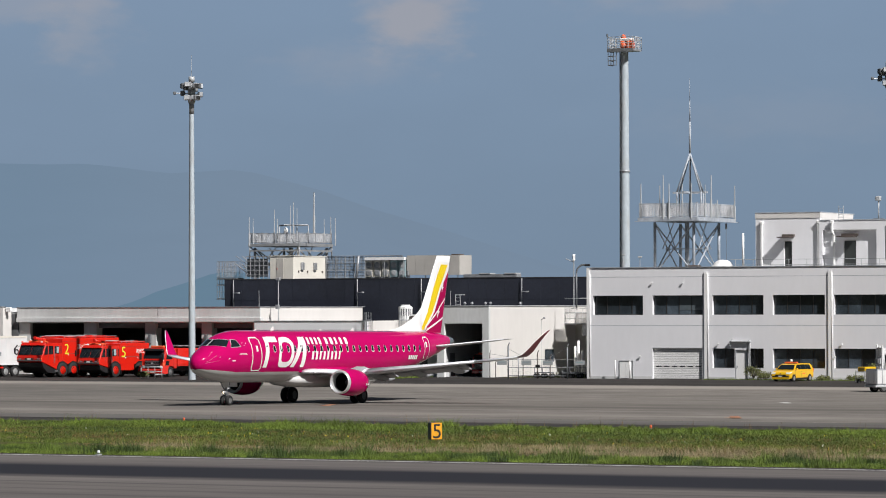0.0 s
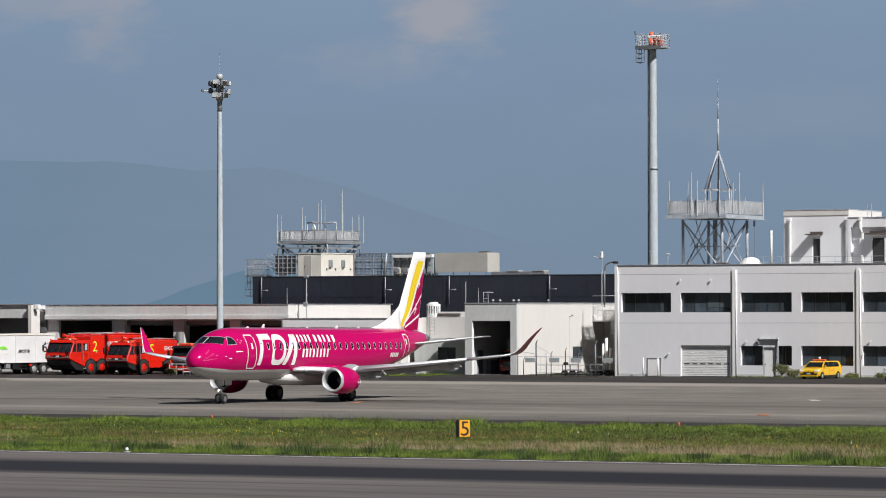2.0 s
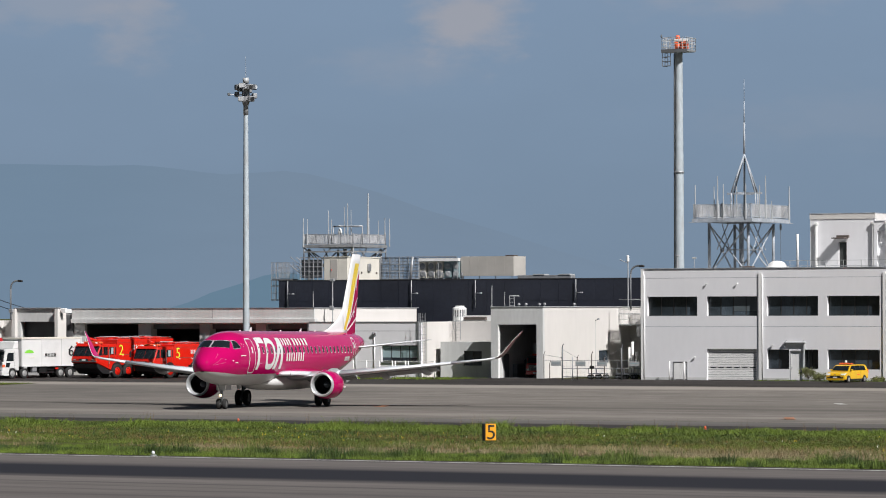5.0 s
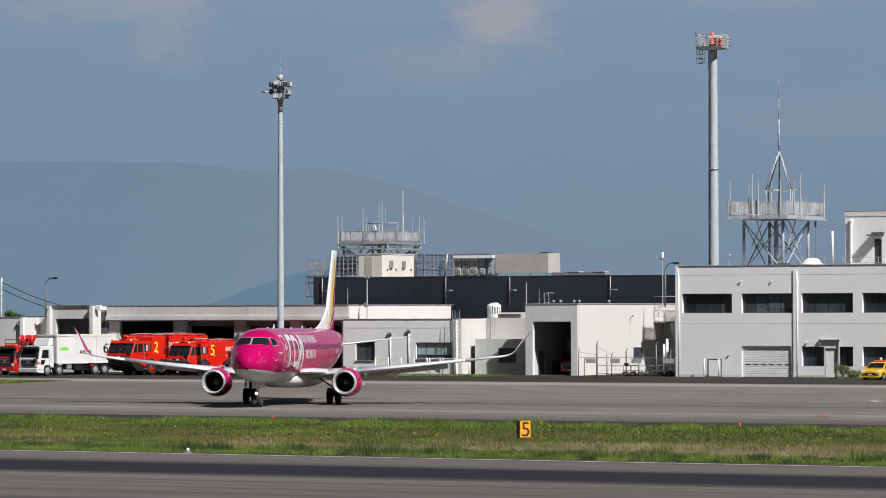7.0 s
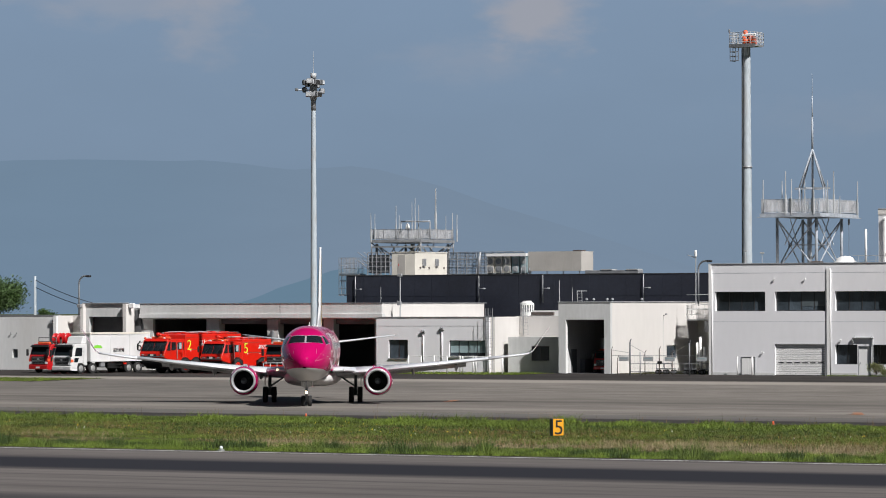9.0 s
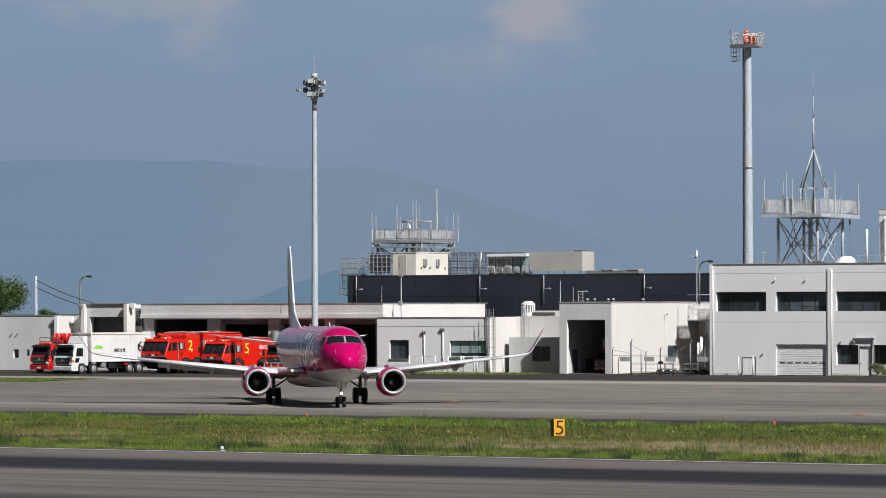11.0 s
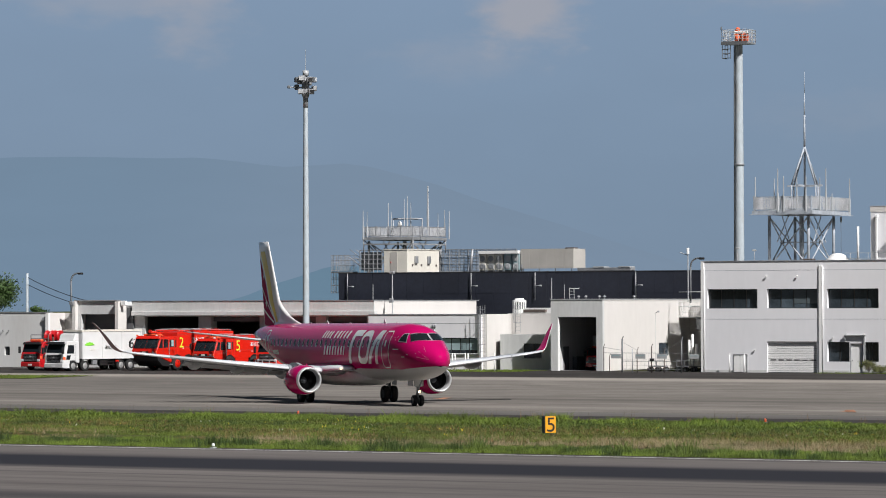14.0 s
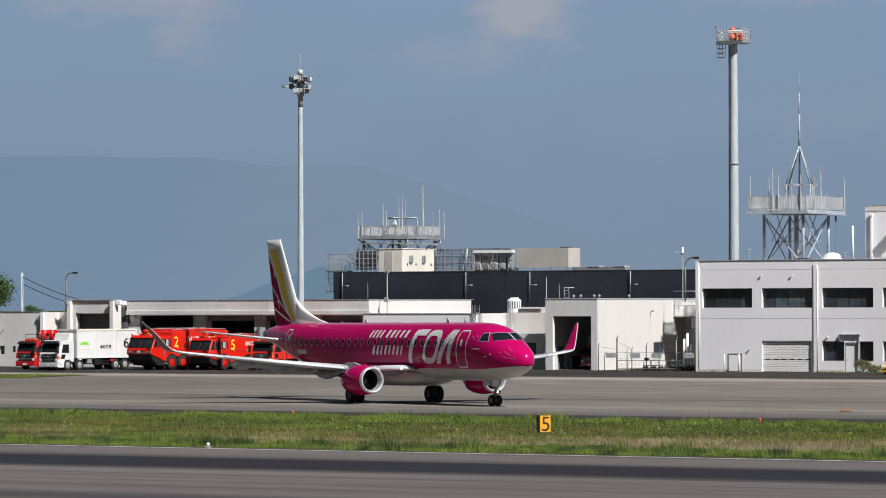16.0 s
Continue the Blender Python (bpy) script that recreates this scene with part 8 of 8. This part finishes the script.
# ---- grass between the runway and the taxiway ----
GRASS = mat("green_grass_blades", (0.0925, 0.126, 0.0135), 0.8, vary=0.25, scale=0.25, fine=2, random_part=0.45)
GRASS_DEEP = mat("deep_green_blades", (0.04, 0.0736, 0.0112), 0.8, vary=0.25, scale=0.5, fine=2, random_part=0.4)
LUSH = mat("lush_weed_leaves", (0.118, 0.172, 0.0165), 0.75, vary=0.25, scale=0.4, fine=2, random_part=0.4)
CLUMP = mat("clump_blades", (0.092, 0.136, 0.02), 0.8, vary=0.25, scale=0.5, fine=2, random_part=0.45)
STRAW = mat("straw_dry_blades", (0.288, 0.228, 0.136), 0.85, vary=0.2, scale=0.4, fine=2, random_part=0.45)
RUSTY = mat("russet_seed_heads", (0.192, 0.12, 0.048), 0.85, vary=0.25, scale=0.3, fine=2, random_part=0.45)
PETAL_WHITE = mat("white_petals", (0.72, 0.72, 0.66), 0.6)
PETAL = mat("yellow_petals", (0.75, 0.55, 0.02), 0.6)
WILD = np.random.default_rng(11)


def blades(name, u, v, height, width, lean, material, label, per=5):
    """Tufts of upright blades rooted at the given places, as one sheet of growth."""
    n = len(u)
    k = np.repeat(np.arange(n), per)
    a = WILD.uniform(0, 2 * np.pi, n * per)
    h = height[k] * WILD.uniform(0.55, 1.15, n * per)
    w = width[k] * WILD.uniform(0.6, 1.3, n * per)
    bu = u[k] + WILD.normal(0, 0.05, n * per) * (1 + height[k] * 2)
    bv = v[k] + WILD.normal(0, 0.05, n * per) * (1 + height[k] * 2)
    bz = np.interp(bv, (-157, -142, -127, -116, -85, -60, -45, -25, 0), (0.0, 0.14, 0.30, 0.31, 0.06, -0.15, -0.2, -0.12, 0.0)) - 0.02
    tu, tv = WILD.normal(0, lean, n * per) * h, WILD.normal(0, lean, n * per) * h
    base1 = np.stack([bu - np.cos(a) * w, bv - np.sin(a) * w, bz], 1)
    base2 = np.stack([bu + np.cos(a) * w, bv + np.sin(a) * w, bz], 1)
    tip = np.stack([bu + tu, bv + tv, bz + h], 1)
    verts = np.stack([base1, base2, tip], 1).reshape(-1, 3)
    faces = np.arange(len(verts)).reshape(-1, 3)
    me = bpy.data.meshes.new(name)
    me.from_pydata(verts.tolist(), [], faces.tolist())
    me.materials.append(material)
    ob = new(name, me)
    ob.matrix_basis = SITE
    return tagged(ob, label, "grass", kind="stuff")


def sown(n, v0, v1):
    v = WILD.uniform(v0, v1, n)
    u0, u1 = 34 - (v + 157) * 0.95, 88 - (v + 157) * 0.42
    return WILD.uniform(0, 1, n) * (u1 - u0) + u0, v


def patchy(u, v, scale, offset=0.0):
    return np.array([noise.noise(Vector((a * scale * 0.6 + offset, b * scale, offset))) for a, b in zip(u, v)])


def sow_field():
    # low green sward, thinning towards the dry band
    u, v = sown(64000, -147, -126.6)
    p = patchy(u, v, 0.25)
    blades("green_grass", u, v, 0.085 + 0.05 * p, np.full(len(u), 0.015), 0.6, GRASS, "rough green grass with gaps between runway and taxiway", 4)
    u, v = sown(6000, -142, -127.5)
    keep = patchy(u, v, 0.3, 5.0) > 0.0
    u, v = u[keep], v[keep]
    blades("deep_grass", u, v, WILD.uniform(0.10, 0.2, len(u)), np.full(len(u), 0.016), 0.5, GRASS_DEEP, "darker green patches in the rough grass", 5)
    # green weedy band beside the runway
    u, v = sown(20000, -156.2, -149.8)
    keep = patchy(u, v, 0.5, 4.0) + (-152.2 - v) * 0.12 > -0.12
    u, v = u[keep], v[keep]
    blades("edge_grass", u, v, WILD.uniform(0.08, 0.2, len(u)), np.full(len(u), 0.014), 0.6, LUSH, "green weeds along the runway edge", 5)
    # dry stalks in a band behind it
    u, v = sown(10500, -152.4, -144.0)
    keep = patchy(u, v, 0.22, 9.0) - np.abs(v + 148.6) * 0.09 + (u - 60) * 0.012 + WILD.normal(0, 0.22, len(u)) > -0.16
    u, v = u[keep], v[keep]
    blades("dry_grass", u, v, WILD.uniform(0.12, 0.32, len(u)), np.full(len(u), 0.008), 0.4, STRAW, "pale dry straw-coloured grass stalks", 5)
    u, v = sown(11000, -150, -134)
    keep = patchy(u, v, 0.2, 2.0) - np.abs(v + 143) * 0.035 + WILD.normal(0, 0.2, len(u)) > -0.15
    u, v = u[keep], v[keep]
    blades("russet_grass", u, v, WILD.uniform(0.10, 0.22, len(u)), np.full(len(u), 0.009), 0.45, RUSTY, "russet seeding grass in a loose band", 4)
    # dark upright clumps
    cu, cv = sown(150, -156.0, -153.0)
    size = np.where(np.arange(len(cu)) % 5 == 0, WILD.uniform(0.8, 1.1, len(cu)), WILD.uniform(0.3, 0.6, len(cu)))
    for tone, pick, what in ((CLUMP, 0, "upright grass clumps near the runway edge"), (GRASS_DEEP, 1, "darker upright grass clumps near the runway edge")):
        k = WILD.integers(0, len(cu) // 2, 4000) * 2 + pick
        u, v = cu[k] + WILD.normal(0, 0.17, len(k)) * (0.5 + size[k]), cv[k] + WILD.normal(0, 0.15, len(k))
        blades("grass_clumps", u, v, WILD.uniform(0.35, 0.68, len(k)) * size[k], np.full(len(k), 0.014), 0.3, tone, what, 4)
    # weeds along the taxiway edge
    u, v = sown(15000, -132.5, -126.4)
    p = patchy(u, v, 0.16, 7.0) + 0.5 * patchy(u, v, 0.6, 3.0)
    keep = p + WILD.normal(0, 0.15, len(u)) - np.clip(-129.5 - v, 0, 4) * 0.12 > -0.1
    u, v, p = u[keep], v[keep], p[keep]
    blades("edge_weeds", u, v, np.clip(0.16 + 0.3 * p, 0.07, 0.36), np.full(len(u), 0.018), 0.7, LUSH, "taller green weeds along the taxiway edge", 5)
    cu, cv = sown(70, -130, -126.5)
    k = WILD.integers(0, len(cu), 3000)
    u, v = cu[k] + WILD.normal(0, 0.5, len(k)), cv[k] + WILD.normal(0, 0.3, len(k))
    blades("weed_clumps", u, v, WILD.uniform(0.12, 0.34, len(k)) * np.where(k % 6 == 0, 1.6, 0.9), np.full(len(k), 0.02), 0.75, LUSH, "leafy weed clumps along the taxiway edge", 5)
    u, v = sown(110, -128.6, -126.4)
    blades("seed_stalks", u, v, WILD.uniform(0.45, 0.8, len(u)), np.full(len(u), 0.008), 0.15, RUSTY, "tall thin seeding stalks at the taxiway edge", 3)
    u, v = sown(95, -144, -130)
    blades("yellow_flowers", u, v, WILD.uniform(0.10, 0.15, len(u)), np.full(len(u), 0.022), 0.3, PETAL, "scattered small yellow wild flowers", 2)
    u, v = sown(60, -142, -134)
    blades("white_flowers", u, v, WILD.uniform(0.10, 0.14, len(u)), np.full(len(u), 0.02), 0.3, PETAL_WHITE, "scattered small white wild flowers", 2)
    # short lawn on the patches by the buildings
    for u0, u1, v0, v1, n in ((-90, -44.0, -37.3, -27.2, 6500), (-34, -15.6, -5.3, 1.5, 3000), (11, 31, -1.6, -0.3, 900)):
        u, v = WILD.uniform(u0, u1, n), WILD.uniform(v0, v1, n)
        blades("lawn_grass", u, v, WILD.uniform(0.06, 0.18, n), np.full(n, 0.03), 0.6, LUSH, "short green lawn grass by the buildings", 4)


sow_field()


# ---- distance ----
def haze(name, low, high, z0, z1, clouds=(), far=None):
    """Glowing distance with its haze painted in: a vertical blend of two tones, with soft cloud masses."""
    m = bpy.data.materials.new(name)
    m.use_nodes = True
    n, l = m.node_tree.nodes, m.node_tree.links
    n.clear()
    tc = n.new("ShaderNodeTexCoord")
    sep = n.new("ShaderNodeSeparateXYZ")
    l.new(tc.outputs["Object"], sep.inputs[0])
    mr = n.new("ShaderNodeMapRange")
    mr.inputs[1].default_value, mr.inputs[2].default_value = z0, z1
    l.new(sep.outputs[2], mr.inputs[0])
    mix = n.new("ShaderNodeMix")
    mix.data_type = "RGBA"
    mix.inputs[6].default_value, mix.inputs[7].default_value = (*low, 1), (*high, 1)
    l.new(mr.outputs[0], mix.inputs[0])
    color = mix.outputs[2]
    # thicker haze to one side, painted as a fade towards the sky tone
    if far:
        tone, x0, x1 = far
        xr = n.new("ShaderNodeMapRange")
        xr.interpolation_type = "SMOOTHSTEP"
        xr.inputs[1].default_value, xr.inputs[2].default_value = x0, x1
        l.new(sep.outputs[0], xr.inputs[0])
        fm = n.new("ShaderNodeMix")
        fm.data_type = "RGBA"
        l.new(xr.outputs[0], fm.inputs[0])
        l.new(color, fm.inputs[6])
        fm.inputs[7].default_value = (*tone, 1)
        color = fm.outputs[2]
    nz = n.new("ShaderNodeTexNoise")
    nz.inputs["Scale"].default_value, nz.inputs["Detail"].default_value = 0.006, 3
    mp = n.new("ShaderNodeMapping")
    mp.inputs["Scale"].default_value = (1, 1, 2.2)
    l.new(tc.outputs["Object"], mp.inputs[0])
    l.new(mp.outputs[0], nz.inputs["Vector"])
    # slow unevenness of the haze
    ur = n.new("ShaderNodeMapRange")
    ur.inputs[1].default_value, ur.inputs[2].default_value, ur.inputs[3].default_value, ur.inputs[4].default_value = 0.3, 0.7, 0.985, 1.015
    l.new(nz.outputs["Fac"], ur.inputs[0])
    um = n.new("ShaderNodeMix")
    um.data_type, um.blend_type = "RGBA", "MULTIPLY"
    um.inputs[0].default_value = 1.0
    l.new(color, um.inputs[6])
    l.new(ur.outputs[0], um.inputs[7])
    color = um.outputs[2]
    fine = n.new("ShaderNodeTexNoise")
    fine.inputs["Scale"].default_value, fine.inputs["Detail"].default_value = 0.018, 4
    l.new(mp.outputs[0], fine.inputs["Vector"])
    for cx, cz, rx, rz, amount, tone in clouds:
        pm = n.new("ShaderNodeMapping")
        pm.inputs["Scale"].default_value = (1 / rx, 0, 1 / rz)
        pm.inputs["Location"].default_value = (-cx / rx, 0, -cz / rz)
        l.new(tc.outputs["Object"], pm.inputs[0])
        ln = n.new("ShaderNodeVectorMath")
        ln.operation = "LENGTH"
        l.new(pm.outputs[0], ln.inputs[0])
        ad = n.new("ShaderNodeMath")
        ad.operation = "MULTIPLY_ADD"
        ad.inputs[1].default_value, ad.inputs[2].default_value = 1.7, -0.85
        l.new(fine.outputs["Fac"], ad.inputs[0])
        sm = n.new("ShaderNodeMath")
        sm.operation = "ADD"
        l.new(ln.outputs["Value"], sm.inputs[0])
        l.new(ad.outputs[0], sm.inputs[1])
        ms = n.new("ShaderNodeMapRange")
        ms.interpolation_type = "SMOOTHSTEP"
        ms.inputs[1].default_value, ms.inputs[2].default_value, ms.inputs[3].default_value, ms.inputs[4].default_value = 0.1, 1.15, amount, 0.0
        l.new(sm.outputs[0], ms.inputs[0])
        cm = n.new("ShaderNodeMix")
        cm.data_type = "RGBA"
        l.new(ms.outputs[0], cm.inputs[0])
        l.new(color, cm.inputs[6])
        cm.inputs[7].default_value = (*tone, 1)
        color = cm.outputs[2]
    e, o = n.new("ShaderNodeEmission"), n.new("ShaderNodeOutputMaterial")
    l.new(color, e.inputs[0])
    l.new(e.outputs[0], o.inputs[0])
    return m


CLOUD = (0.36, 0.37, 0.42)
SKY_TONE = haze("hazy_sky", (0.193, 0.268, 0.366), (0.216, 0.303, 0.428), 40, 390,
                [(-38, 380, 88, 62, 0.85, CLOUD), (-455, 372, 62, 70, 0.5, CLOUD), (-120, 318, 130, 34, 0.22, CLOUD), (-560, 398, 150, 40, 0.4, CLOUD), (300, 420, 160, 50, 0.35, CLOUD), (420, 250, 220, 40, 0.12, CLOUD)])
# the hills glow in flat blue tones that stand in for haze
FAR_HILL = haze("far_hill_haze_glow", (0.170, 0.250, 0.348), (0.174, 0.254, 0.352), 20, 180, far=((0.194, 0.266, 0.362), -560, -170))
NEAR_HILL = haze("near_hill_haze_glow", (0.142, 0.230, 0.318), (0.134, 0.225, 0.308), 0, 60)


def backdrop_sky():
    bm = bmesh.new()
    rows = []
    for z in (-80, 200, 500, 1000, 1600):
        rows.append([bm.verts.new((4600 * math.sin(a), 4600 * math.cos(a), z)) for a in [math.radians(-42 + 3.5 * i) for i in range(25)]])
    for a, b in zip(rows, rows[1:]):
        for i in range(24):
            bm.faces.new((a[i], a[i + 1], b[i + 1], b[i]))
    tagged(part("backdrop", bm, SKY_TONE, None), "hazy blue-grey sky with thin clouds", "sky", kind="structure")


def ridge(name, y, crest, material, label, seed, rough):
    """A long hill whose crest runs through (x, z) points, falling towards the airfield."""
    bm = bmesh.new()
    xs = np.linspace(crest[0][0], crest[-1][0], 160)
    zs = np.interp(xs, [c[0] for c in crest], [c[1] for c in crest])
    rows = []
    for k, (dy, share) in enumerate(((300, 0.4), (0, 1.0), (-150, 0.72), (-420, 0.35), (-800, -0.05))):
        row = []
        for x, z in zip(xs, zs):
            w = noise.noise(Vector((x * 0.012, seed, 0))) * rough + noise.noise(Vector((x * 0.05, seed, 3))) * rough * 0.3
            row.append(bm.verts.new((x, y + dy + 40 * noise.noise(Vector((x * 0.006, k, seed))), z * share + w * max(0, share))))
        rows.append(row)
    for a, b in zip(rows, rows[1:]):
        for i in range(len(xs) - 1):
            f = bm.faces.new((a[i], a[i + 1], b[i + 1], b[i]))
            f.smooth = True
    tagged(part(name, bm, material, None), label, "hill", kind="structure")


backdrop_sky()
K = 4200 / 6400
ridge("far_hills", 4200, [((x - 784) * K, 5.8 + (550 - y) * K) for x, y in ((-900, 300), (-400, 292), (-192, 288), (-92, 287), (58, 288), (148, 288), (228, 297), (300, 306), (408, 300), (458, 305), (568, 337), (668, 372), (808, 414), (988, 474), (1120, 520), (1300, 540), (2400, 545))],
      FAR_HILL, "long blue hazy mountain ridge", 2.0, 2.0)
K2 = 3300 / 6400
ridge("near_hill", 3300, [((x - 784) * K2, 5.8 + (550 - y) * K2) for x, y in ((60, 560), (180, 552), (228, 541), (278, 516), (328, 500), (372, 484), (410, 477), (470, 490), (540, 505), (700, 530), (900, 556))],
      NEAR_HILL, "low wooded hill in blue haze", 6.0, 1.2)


# ---- movement ----
TAXI = (
    (0.0, -7.58, 229.54, -119.35), (1.0, -8.84, 227.97, -117.86), (2.0, -10.06, 226.42, -115.41), (3.0, -11.2, 224.89, -112.27),
    (4.0, -12.25, 223.37, -108.64), (5.0, -13.17, 221.88, -104.69), (6.0, -13.93, 220.41, -100.55), (7.0, -14.52, 218.96, -96.32),
    (8.0, -14.91, 217.52, -92.05), (9.0, -15.08, 216.11, -87.78), (10.0, -15.01, 214.71, -83.54), (11.0, -14.7, 213.34, -79.34),
    (12.0, -14.12, 211.99, -75.18), (13.0, -13.27, 210.65, -71.06), (14.0, -12.13, 209.33, -66.97), (15.0, -10.7, 208.04, -62.92),
    (16.0, -8.98, 206.76, -58.94),
)


def on_ground(x, y, heading):
    """A pose whose upright follows the tilted surface under it."""
    v = (SITE.inverted() @ Vector((x, y, 0))).y
    slope = (ground_z(v + 3) - ground_z(v - 3)) / 6
    normal = (SITE.to_3x3() @ Vector((0, -slope, 1))).normalized()
    tilt = Vector((0, 0, 1)).rotation_difference(normal).to_matrix().to_4x4()
    return Matrix.Translation((x, y, ground_z(v))) @ tilt @ pose(0, 0, 0, 0, 0, heading)


def motions():
    walk(plane, [(t, on_ground(x, y, h)) for t, x, y, h in TAXI])
    way = [0.0]
    for a, b in zip(TAXI, TAXI[1:]):
        way.append(way[-1] + math.hypot(b[1] - a[1], b[2] - a[2]))
    for ob, dy, r in ROLLING:
        steps = int(16.0 / (0.3 if r > 0.4 else 0.2))
        rows = []
        for i in range(steps + 1):
            t = 16.0 * i / steps
            gone = float(np.interp(t, [q[0] for q in TAXI], way))
            rows.append((t, pose(0, dy, r, 0, math.degrees(gone / r), 0)))
        walk(ob, rows)


motions()
